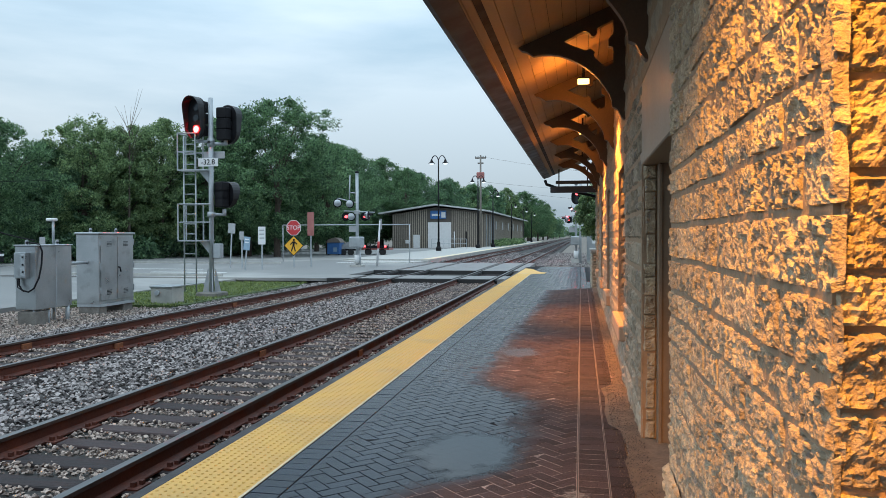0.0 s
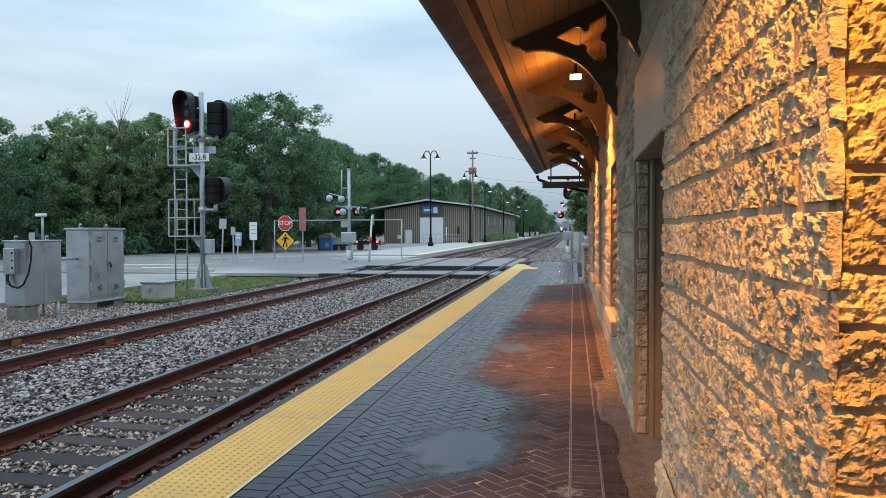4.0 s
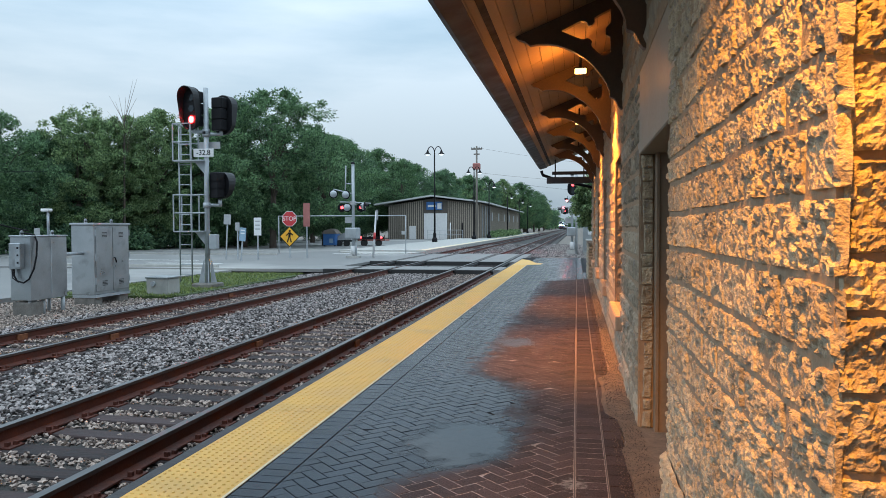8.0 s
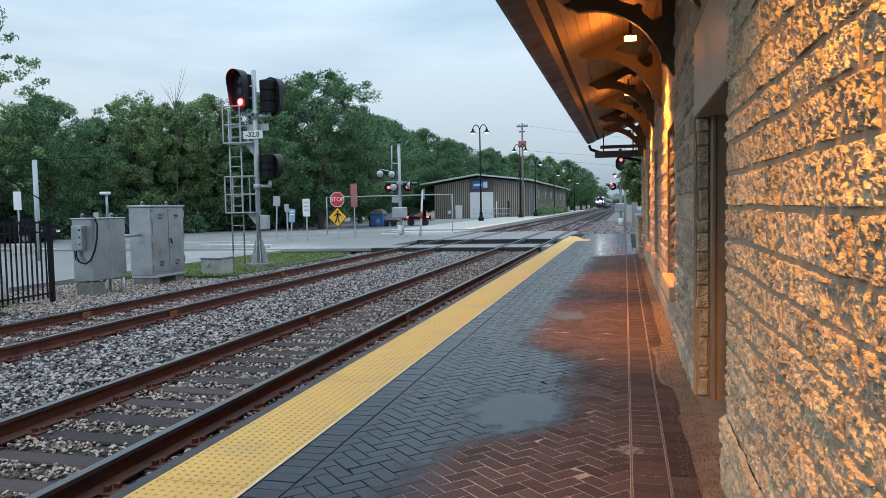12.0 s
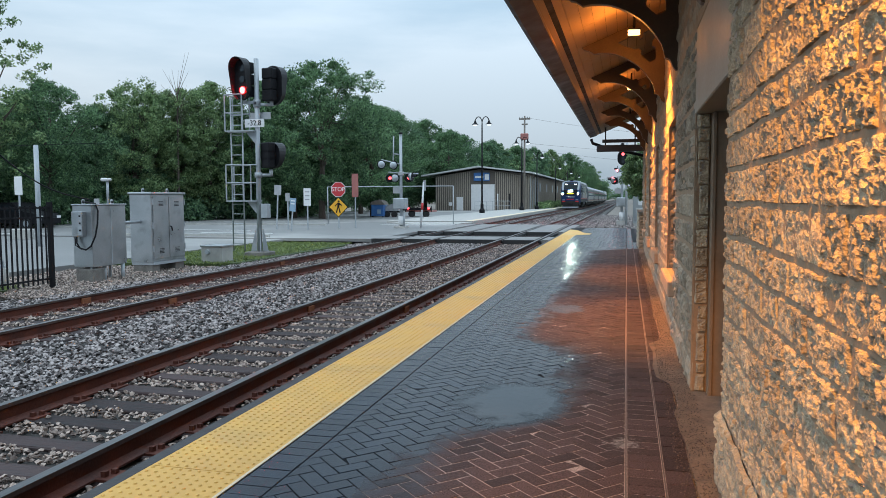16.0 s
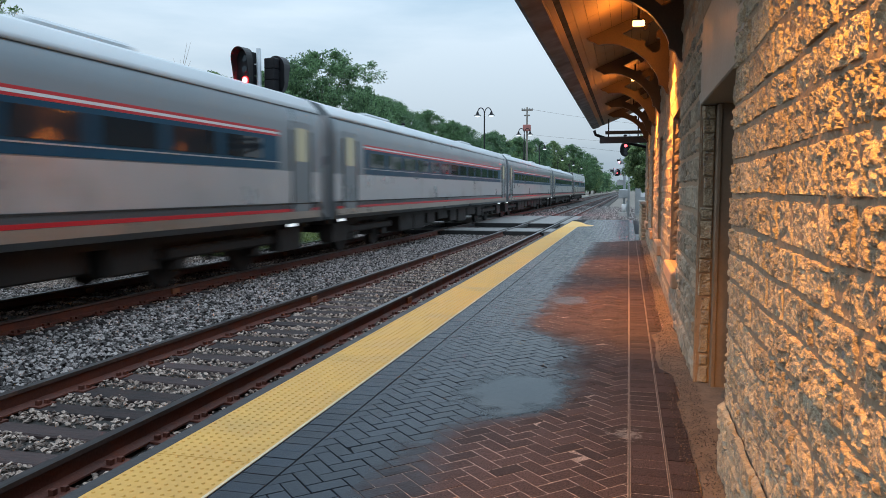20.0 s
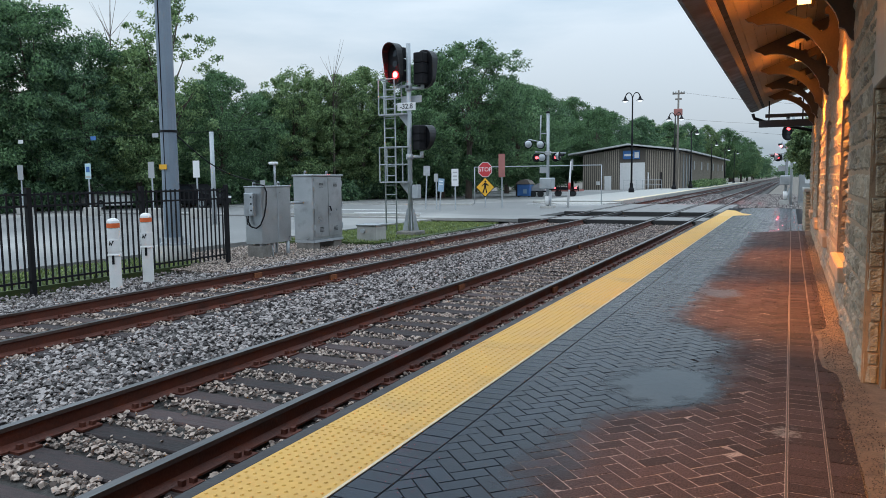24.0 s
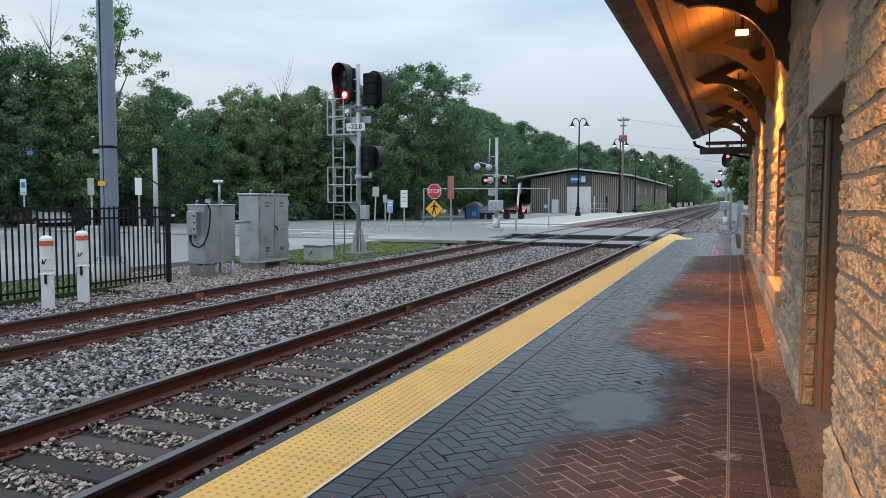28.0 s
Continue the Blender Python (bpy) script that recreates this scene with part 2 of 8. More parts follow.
    fall.inputs["From Min"].default_value, fall.inputs["From Max"].default_value = 0.34, 0.0
    fall.inputs["To Max"].default_value = 0.42
    ln(dist.outputs["Value"], fall.inputs["Value"])
    sm = nd("ShaderNodeMath")
    ln(bl.outputs["Fac"], sm.inputs[0])
    ln(fall.outputs["Result"], sm.inputs[1])
    blr.inputs["From Min"].default_value, blr.inputs["From Max"].default_value, blr.inputs["To Max"].default_value = 0.80, 0.92, 0.6
    ln(sm.outputs[0], blr.inputs["Value"])
    lime = nd("ShaderNodeMixRGB")
    lime.inputs["Color2"].default_value = (0.42, 0.40, 0.38, 1)
    ln(blr.outputs["Result"], lime.inputs["Fac"])
    ln(col.outputs["Color"], lime.inputs["Color1"])
    ln(lime.outputs["Color"], bsdf.inputs["Base Color"])
    ro = nd("ShaderNodeMapRange")
    ro.inputs["To Min"].default_value, ro.inputs["To Max"].default_value = wet_rough, 0.62
    ln(dry.outputs["Result"], ro.inputs["Value"])
    ro2 = nd("ShaderNodeMath")
    ro2.operation, ro2.inputs[1].default_value = "MULTIPLY_ADD", 0.22
    ln(n1.outputs["Fac"], ro2.inputs[0])
    ln(ro.outputs["Result"], ro2.inputs[2])
    sub = nd("ShaderNodeMath")
    sub.operation, sub.inputs[1].default_value = "SUBTRACT", 0.1
    ln(ro2.outputs[0], sub.inputs[0])
    ln(sub.outputs[0], bsdf.inputs["Roughness"])
    bsdf.inputs["Specular IOR Level"].default_value = gloss
    bp = nd("ShaderNodeBump")
    bp.inputs["Strength"].default_value, bp.inputs["Distance"].default_value = 0.32, 0.006
    ln(grain.outputs["Fac"], bp.inputs["Height"])
    ln(bp.outputs["Normal"], bsdf.inputs["Normal"])
    return mt


def water(cx, cy, rx, ry, cover=0.93):
    """A film of rain water that thins out to nothing at a ragged rim."""
    mt = bpy.data.materials.new("rain_water")
    mt.use_nodes = True
    nt = mt.node_tree
    nd, ln = nt.nodes.new, nt.links.new
    bsdf, out = nt.nodes["Principled BSDF"], nt.nodes["Material Output"]
    bsdf.inputs["Base Color"].default_value = (0.012, 0.015, 0.019, 1)
    bsdf.inputs["Roughness"].default_value, bsdf.inputs["Specular IOR Level"].default_value = 0.06, 0.36
    geo, mp, far, nz, add, depth = nd("ShaderNodeNewGeometry"), nd("ShaderNodeMapping"), nd("ShaderNodeVectorMath"), nd("ShaderNodeTexNoise"), nd("ShaderNodeMath"), nd("ShaderNodeMapRange")
    mp.inputs["Location"].default_value = (-cx / rx, -cy / ry, 0)
    mp.inputs["Scale"].default_value = (1 / rx, 1 / ry, 0)
    ln(geo.outputs["Position"], mp.inputs["Vector"])
    far.operation = "LENGTH"
    ln(mp.outputs["Vector"], far.inputs[0])
    nz.inputs["Scale"].default_value, nz.inputs["Detail"].default_value, nz.inputs["Roughness"].default_value = 4.5, 6, 0.6
    ln(geo.outputs["Position"], nz.inputs["Vector"])
    add.operation, add.inputs[1].default_value = "MULTIPLY_ADD", 1.5
    ln(nz.outputs["Fac"], add.inputs[0])
    ln(far.outputs["Value"], add.inputs[2])
    for key, val in (("From Min", 1.84), ("From Max", 1.42), ("To Min", 0.0), ("To Max", cover)):
        depth.inputs[key].default_value = val
    ln(add.outputs[0], depth.inputs["Value"])
    clear, mix = nd("ShaderNodeBsdfTransparent"), nd("ShaderNodeMixShader")
    ln(depth.outputs["Result"], mix.inputs["Fac"])
    ln(clear.outputs[0], mix.inputs[1])
    ln(bsdf.outputs[0], mix.inputs[2])
    ln(mix.outputs[0], out.inputs["Surface"])
    return mt


DRY_PAVER = ((0.0215, 0.0152, 0.0162), (0.066, 0.0435, 0.0425))
# wet clay is darker; the blue in its colour is painted sky reflection
WET_PAVER = ((0.004, 0.009, 0.018), (0.012, 0.023, 0.041))
PAVER = paver_material("clay_paver", DRY_PAVER, WET_PAVER, 0.185, 0.17)
JOINT = paver_material("joint_sand", ((0.19, 0.155, 0.14), (0.33, 0.28, 0.26)), ((0.004, 0.005, 0.007), (0.010, 0.011, 0.014)), 0.05, 0.6)
CHALK = material("pale_mortar_line", (0.08, 0.068, 0.062), (0.17, 0.15, 0.14), 14, (0.7, 0.9), space="World", bump=0.3)
YELLOW = material("yellow_tactile_tile", (0.61, 0.335, 0.065), (0.73, 0.43, 0.10), 2.5, (0.45, 0.65), bump=0.05, space="World", fine=30, dirt=((0.42, 0.28, 0.10), 1.3, 0.55, 0.95))
YELLOW_EDGE = material("pale_worn_edge", (0.62, 0.50, 0.33), (0.74, 0.64, 0.47), 6, (0.6, 0.8), space="World", bump=0.1)
KERB = material("dark_platform_edge", (0.018, 0.018, 0.021), (0.05, 0.048, 0.05), 5, (0.5, 0.8), space="World")
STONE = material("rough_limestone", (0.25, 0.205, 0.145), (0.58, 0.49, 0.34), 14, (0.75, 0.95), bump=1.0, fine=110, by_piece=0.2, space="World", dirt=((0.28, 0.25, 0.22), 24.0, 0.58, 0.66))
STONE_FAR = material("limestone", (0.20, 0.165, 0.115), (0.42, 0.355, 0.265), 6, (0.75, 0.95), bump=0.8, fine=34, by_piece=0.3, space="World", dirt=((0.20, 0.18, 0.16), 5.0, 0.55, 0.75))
MORTAR = material("lime_mortar", (0.28, 0.20, 0.13), (0.41, 0.30, 0.20), 14, (0.85, 1.0), bump=0.5, space="World")
SILL = material("sandstone_sill", (0.42, 0.27, 0.17), (0.56, 0.38, 0.25), 8, (0.7, 0.9), space="World")
LINTEL = material("painted_lintel", (0.27, 0.235, 0.18), (0.36, 0.315, 0.245), 3, (0.5, 0.75), bump=0.15, space="World")
FRAME_PAINT = material("brown_door_paint", (0.20, 0.145, 0.095), (0.27, 0.20, 0.14), 4, (0.4, 0.6), bump=0.1, space="World")
SOFFIT = material("cream_soffit_board", (0.25, 0.175, 0.105), (0.33, 0.235, 0.145), 3, (0.45, 0.65), bump=0.12, space="World", by_piece=0.2)
TIMBER = material("brown_painted_timber", (0.075, 0.044, 0.027), (0.12, 0.072, 0.043), 5, (0.4, 0.6), bump=0.12, space="World")
GUTTER = material("brown_fascia_paint", (0.024, 0.014, 0.0105), (0.046, 0.027, 0.019), 3, (0.35, 0.6), bump=0.1, space="World")
DIRT = material("sandy_dirt", (0.10, 0.075, 0.058), (0.26, 0.19, 0.14), 7, (0.85, 1.0), bump=0.7, fine=55, space="World")
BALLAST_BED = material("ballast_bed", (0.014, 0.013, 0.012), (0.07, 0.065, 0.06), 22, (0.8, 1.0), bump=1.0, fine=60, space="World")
BALLAST_TAN = material("rust_stained_ballast", (0.10, 0.074, 0.063), (0.51, 0.41, 0.35), 9, (0.7, 0.95), bump=0.4, by_piece=0.6, island=True, space="World")
BALLAST = material("ballast_stone", (0.032, 0.0265, 0.026), (0.42, 0.375, 0.36), 9, (0.7, 0.95), bump=0.4, by_piece=0.55, island=True, space="World")
RUST = material("rusty_rail_steel", (0.048, 0.0135, 0.0085), (0.145, 0.038, 0.020), 4, (0.5, 0.8), metal=0.0, bump=0.4, fine=50, space="World")
RAILTOP = material("polished_rail_head", (0.10, 0.094, 0.094), (0.25, 0.243, 0.243), 3, (0.28, 0.45), metal=1.0, bump=0.05, space="World", stretch=(1, 0.1, 1))
RAILSIDE = material("dark_rail_head_side", (0.07, 0.055, 0.05), (0.16, 0.12, 0.11), 3, (0.35, 0.55), metal=0.7, bump=0.1, space="World")
TIE = material("weathered_tie", (0.010, 0.0065, 0.007), (0.070, 0.046, 0.045), 5, (0.7, 0.9), bump=0.8, fine=24, stretch=(0.8, 6, 4), space="World", by_piece=0.3)
CLIP = material("orange_rust_joint_bar", (0.13, 0.045, 0.018), (0.30, 0.11, 0.045), 26, (0.7, 0.9), space="World")
ASPHALT = material("worn_pale_asphalt", (0.15, 0.15, 0.147), (0.24, 0.237, 0.23), 0.5, (0.6, 0.85), bump=0.25, fine=30, space="World", dirt=((0.36, 0.35, 0.33), 0.12, 0.5, 0.7))
PANEL = material("crossing_panel", (0.16, 0.155, 0.15), (0.26, 0.25, 0.24), 1.5, (0.6, 0.85), bump=0.2, space="World")
RUBBER = material("black_flangeway", (0.012, 0.012, 0.013), (0.03, 0.03, 0.03), 4, (0.5, 0.8), space="World")
FOOTING = material("stained_footing", (0.10, 0.092, 0.082), (0.24, 0.225, 0.205), 5, (0.8, 0.95), bump=0.4, space="World")
CONCRETE = material("concrete", (0.33, 0.32, 0.30), (0.48, 0.47, 0.44), 4, (0.75, 0.95), bump=0.3, space="World")
GROUND = material("gravelly_soil", (0.10, 0.085, 0.07), (0.24, 0.21, 0.18), 3, (0.85, 1.0), bump=0.8, space="World")
GRASS_SOIL = material("grass_soil", (0.035, 0.055, 0.018), (0.07, 0.10, 0.03), 5, (0.85, 1.0), bump=0.6, space="World")
GRASS = material("grass_blade", (0.085, 0.13, 0.028), (0.23, 0.28, 0.08), 3, (0.6, 0.8), bump=0.0, by_piece=0.5, island=True, space="World")
WHITE_PAINT = material("white_paint", (0.70, 0.70, 0.69), (0.82, 0.82, 0.81), 6, (0.4, 0.6), bump=0.05, dirt=((0.55, 0.53, 0.50), 5, 0.64, 0.8))
ROAD_WHITE = material("road_marking", (0.55, 0.55, 0.54), (0.75, 0.75, 0.73), 5, (0.6, 0.8), space="World")
GALV = material("galvanised_steel", (0.32, 0.35, 0.375), (0.45, 0.48, 0.50), 5, (0.4, 0.6), metal=0.25, bump=0.08)
ALU = material("aluminium_cabinet", (0.36, 0.385, 0.40), (0.50, 0.52, 0.535), 2.2, (0.26, 0.46), metal=0.8, bump=0.06, dirt=((0.26, 0.265, 0.27), 3.0, 0.56, 0.8))
BLACK = material("black_paint", (0.007, 0.007, 0.009), (0.016, 0.016, 0.018), 5, (0.45, 0.7), bump=0.08, spec=0.16)
RED = material("red_sign", (0.48, 0.03, 0.035), (0.58, 0.045, 0.05), 3, (0.35, 0.5), bump=0.0)
SIGN_WHITE = material("white_sign", (0.66, 0.66, 0.66), (0.76, 0.76, 0.76), 3, (0.4, 0.55), bump=0.0)
SIGN_YELLOW = material("amber_sign", (0.72, 0.36, 0.02), (0.82, 0.44, 0.03), 3, (0.35, 0.5), bump=0.0)
SIGN_BLUE = material("blue_sign", (0.03, 0.12, 0.34), (0.05, 0.17, 0.42), 3, (0.35, 0.5), bump=0.0)
TEAL = material("pale_teal_sign", (0.40, 0.58, 0.62), (0.50, 0.68, 0.72), 3, (0.4, 0.55), bump=0.0)
PALE_BLUE = material("faded_blue_sign", (0.20, 0.31, 0.42), (0.28, 0.40, 0.50), 3, (0.4, 0.55), bump=0.0)
POLE_BLUE = material("blue_grey_steel", (0.16, 0.205, 0.26), (0.225, 0.275, 0.335), 2, (0.4, 0.6), metal=0.15, bump=0.04)
SIGN_BACK = material("bare_sign_back", (0.34, 0.35, 0.36), (0.44, 0.45, 0.46), 4, (0.45, 0.6), metal=0.4, bump=0.0)
FADED_RED = material("faded_red_sign", (0.30, 0.10, 0.09), (0.40, 0.16, 0.14), 4, (0.5, 0.7), bump=0.0)
ORANGE = material("orange_band", (0.62, 0.10, 0.025), (0.72, 0.15, 0.04), 4, (0.4, 0.6), bump=0.0)
BOARD = material("slate_grey_display_case", (0.035, 0.045, 0.06), (0.06, 0.075, 0.095), 3, (0.4, 0.6), bump=0.03)
BARK = material("bark", (0.05, 0.04, 0.03), (0.13, 0.105, 0.085), 6, (0.85, 1.0), bump=0.8, stretch=(1, 1, 0.25))
def leaf_material(dark, light):
    """Leaves that also let light through from behind."""
    mt = material("leaves", dark, light, 0.45, (0.5, 0.7), bump=0.0, by_piece=0.6, island=True)
    nt = mt.node_tree
    bsdf, out = nt.nodes["Principled BSDF"], nt.nodes["Material Output"]
    thin, mix = nt.nodes.new("ShaderNodeBsdfTranslucent"), nt.nodes.new("ShaderNodeMixShader")
    mix.inputs["Fac"].default_value = 0.4
    nt.links.new(bsdf.inputs["Base Color"].links[0].from_socket, thin.inputs["Color"])
    nt.links.new(bsdf.outputs[0], mix.inputs[1])
    nt.links.new(thin.outputs[0], mix.inputs[2])
    nt.links.new(mix.outputs[0], out.inputs["Surface"])
    return mt


LEAVES = [leaf_material(a, b) for a, b in (((0.042, 0.094, 0.048), (0.190, 0.330, 0.150)), ((0.072, 0.130, 0.056), (0.295, 0.420, 0.182)), ((0.037, 0.086, 0.050), (0.172, 0.300, 0.146)))]
# siding colour darkened, so the shade between the ribs is painted in
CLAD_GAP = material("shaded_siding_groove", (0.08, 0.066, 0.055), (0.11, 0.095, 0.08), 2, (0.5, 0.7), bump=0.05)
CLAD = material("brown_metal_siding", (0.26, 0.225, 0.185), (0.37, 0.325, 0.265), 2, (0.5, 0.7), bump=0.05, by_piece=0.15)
ROOF_EDGE = material("pale_roof_edge", (0.40, 0.42, 0.42), (0.52, 0.54, 0.54), 3, (0.5, 0.7), bump=0.05)
WOODPOLE = material("grey_wood_pole", (0.13, 0.115, 0.10), (0.24, 0.215, 0.19), 4, (0.8, 0.95), bump=0.4, stretch=(3, 3, 0.3))
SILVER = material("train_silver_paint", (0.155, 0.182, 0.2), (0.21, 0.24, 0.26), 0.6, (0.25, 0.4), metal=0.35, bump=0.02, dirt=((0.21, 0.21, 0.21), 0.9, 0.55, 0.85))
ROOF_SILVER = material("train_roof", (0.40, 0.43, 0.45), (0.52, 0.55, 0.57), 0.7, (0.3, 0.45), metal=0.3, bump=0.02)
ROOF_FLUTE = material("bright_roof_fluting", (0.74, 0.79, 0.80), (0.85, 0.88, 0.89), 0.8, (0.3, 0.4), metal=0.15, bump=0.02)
# much darker than the ribs, so the gaps read as thin dark lines
FLUTE_GAP = material("darker_steel_behind_fluting", (0.13, 0.13, 0.13), (0.20, 0.20, 0.198), 0.8, (0.45, 0.6), metal=0.4, bump=0.02)
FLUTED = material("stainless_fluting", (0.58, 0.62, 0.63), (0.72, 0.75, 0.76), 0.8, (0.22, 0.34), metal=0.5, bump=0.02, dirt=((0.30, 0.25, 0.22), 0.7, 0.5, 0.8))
BAND_BLUE = material("blue_window_band_paint", (0.003, 0.044, 0.084), (0.006, 0.062, 0.112), 0.8, (0.35, 0.5), bump=0.02, spec=0.22)
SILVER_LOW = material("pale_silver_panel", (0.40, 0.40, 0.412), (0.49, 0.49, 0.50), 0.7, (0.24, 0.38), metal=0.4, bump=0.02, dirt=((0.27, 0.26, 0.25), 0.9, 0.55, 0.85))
GOLD_PANEL = material("pale_gold_panel", (0.27, 0.245, 0.165), (0.37, 0.335, 0.235), 2, (0.35, 0.5), bump=0.02)
GRILLE = material("blue_grey_grille", (0.02, 0.03, 0.05), (0.036, 0.05, 0.075), 1.0, (0.4, 0.6), bump=0.05)
NAVY = material("navy_train_paint", (0.006, 0.022, 0.082), (0.012, 0.036, 0.118), 0.8, (0.35, 0.5), bump=0.02, spec=0.22)
TRAIN_RED = material("red_train_stripe", (0.43, 0.012, 0.022), (0.52, 0.018, 0.03), 1, (0.3, 0.4), bump=0.0)
# the tan carries the lamps' reflection on the last coach's lower side
TAN_STEEL = material("tan_tinted_steel", (0.30, 0.255, 0.22), (0.42, 0.37, 0.33), 0.9, (0.25, 0.4), metal=0.6, bump=0.03)
TRAIN_WHITE = material("white_train_stripe", (0.60, 0.60, 0.60), (0.72, 0.72, 0.72), 1, (0.3, 0.4), bump=0.0)
CHARCOAL = material("charcoal_train_paint", (0.018, 0.02, 0.023), (0.034, 0.038, 0.042), 1, (0.5, 0.65), bump=0.03)
UNDER = material("grimy_running_gear", (0.010, 0.009, 0.0085), (0.036, 0.031, 0.028), 3, (0.6, 0.85), metal=0.2, bump=0.3)
GLASS = glass("dark_glass")
WINDSCREEN = glass("dark_teal_windscreen", (0.010, 0.016, 0.018), 0.12)
WINDSCREEN.node_tree.nodes["Principled BSDF"].inputs["Specular IOR Level"].default_value = 0.06
MARK = material("orange_marking_paint", (0.55, 0.10, 0.03), (0.70, 0.17, 0.05), 20, (0.6, 0.8), bump=0.1)
LAMP_GLOW = glow("sodium_lamp", (1.0, 0.56, 0.17), 5.0)
RED_GLOW = glow("red_signal_lens", (1.0, 0.004, 0.0036), 130.0)
FLASH_GLOW = glow("red_flasher_lens", (1.0, 0.07, 0.08), 6.0)
CROSS_GLOW = glow("red_crossing_lens", (1.0, 0.05, 0.06), 1500.0)
HOOD = material("black_hood_enamel", (0.009, 0.009, 0.010), (0.017, 0.016, 0.017), 5, (0.45, 0.6), bump=0.05)
RED_CORE = glow("hot_signal_core", (1.0, 0.72, 0.62), 14.0)
HEAD_GLOW = glow("headlight", (0.82, 1.0, 0.88), 750.0)
PANE_GLINT = glow("warm_pane_reflection", (1.0, 0.66, 0.28), 0.07)
AMBER_GLOW = glow("amber_number_panel", (1.0, 0.72, 0.05), 1.6)
DOOR_GLOW = glow("vestibule_light", (0.85, 0.88, 0.62), 0.22)
LAMP_WHITE = glow("pale_street_lamp", (0.85, 0.95, 1.0), 1.2)


# ---- shaping ----
def box(bm, x0, x1, y0, y1, z0, z1, bevel=0.0):
    v = [bm.verts.new((x, y, z)) for x in (x0, x1) for y in (y0, y1) for z in (z0, z1)]
    fs = [bm.faces.new([v[i] for i in q]) for q in ((0, 1, 3, 2), (4, 6, 7, 5), (0, 4, 5, 1), (2, 3, 7, 6), (0, 2, 6, 4), (1, 5, 7, 3))]
    if bevel:
        bmesh.ops.bevel(bm, geom=list({e for f in fs for e in f.edges}), offset=bevel, segments=1, affect="EDGES")
    return bm


def tube(bm, a, b, r0, r1=None, n=12, cap=True):
    a, b = Vector(a), Vector(b)
    r1 = r0 if r1 is None else r1
    ax = (b - a).normalized()
    s = ax.orthogonal().normalized()
    t = ax.cross(s)
    rings = [[bm.verts.new(p + (s * math.cos(2 * math.pi * i / n) + t * math.sin(2 * math.pi * i / n)) * r) for i in range(n)] for p, r in ((a, r0), (b, r1))]
    for i in range(n):
        f = bm.faces.new((rings[0][i], rings[0][(i + 1) % n], rings[1][(i + 1) % n], rings[1][i]))
        f.smooth = n > 6
    if cap:
        bm.faces.new(rings[0][::-1])
        bm.faces.new(rings[1])
    return bm


def sweep(bm, pts, r, n=8):
    """One bent round bar through the points."""
    pts = [Vector(p) for p in pts]
    side, rings = None, []
    for i, p in enumerate(pts):
        way = (pts[min(i + 1, len(pts) - 1)] - pts[max(i - 1, 0)]).normalized()
        side = way.orthogonal() if side is None else side - way * side.dot(way)
        side.normalize()
        up = way.cross(side)
        rings.append([bm.verts.new(p + (side * math.cos(2 * math.pi * k / n) + up * math.sin(2 * math.pi * k / n)) * r) for k in range(n)])
    for p, q in zip(rings, rings[1:]):
        for k in range(n):
            bm.faces.new((p[k], p[(k + 1) % n], q[(k + 1) % n], q[k])).smooth = n > 4
    bm.faces.new(rings[0][::-1])
    bm.faces.new(rings[-1])
    return bm


def lathe(bm, profile, n=16, at=(0, 0, 0)):
    """A turned body: round about z, with a crisp edge at each step of the profile."""
    def ring(r, z):
        return [bm.verts.new((at[0] + r * math.cos(2 * math.pi * i / n), at[1] + r * math.sin(2 * math.pi * i / n), at[2] + z)) for i in range(n)]
    for a, b in zip(profile, profile[1:]):
        p, q = ring(*a), ring(*b)
        for i in range(n):
            bm.faces.new((p[i], p[(i + 1) % n], q[(i + 1) % n], q[i])).smooth = True
    bm.faces.new(ring(*profile[0])[::-1])
    bm.faces.new(ring(*profile[-1]))
    return bm


def prism(bm, outline, axis, d0, d1):
    """An outline of (u, v) pairs pushed from d0 to d1 along an axis."""
    def place(u, v, d):
        return {"x": (d, u, v), "y": (u, d, v), "z": (u, v, d)}[axis]
    a = [bm.verts.new(place(u, v, d0)) for u, v in outline]
    b = [bm.verts.new(place(u, v, d1)) for u, v in outline]
    n = len(outline)
    for i in range(n):
        bm.faces.new((a[i], a[(i + 1) % n], b[(i + 1) % n], b[i]))
    bm.faces.new(a[::-1])
    bm.faces.new(b)
    return bm


def done(bm, name):
    bmesh.ops.recalc_face_normals(bm, faces=bm.faces)
    me = bpy.data.meshes.new(name)
    bm.to_mesh(me)
    bm.free()
    return me


def part(name, bm, mat, parent, label="", at=None):
    me = bm if isinstance(bm, bpy.types.Mesh) else done(bm, name)
    if not me.materials:
        for m in mat if isinstance(mat, (list, tuple)) else (mat,):
            me.materials.append(m)
    ob = new(name, me)
    ob.parent = parent
    if at is not None:
        ob.matrix_basis = at
    return tagged(ob, label)


def thing(name, m, label, category, group="", kind=""):
    ob = new(name)
    ob.empty_display_size = 0.2
    ob.matrix_basis = m
    return tagged(ob, label, category, group, kind)


def solid(name, bm, mat, label, category="", group="", kind="", at=None):
    return tagged(part(name, bm, mat, None, "", at), label, category, group, kind)


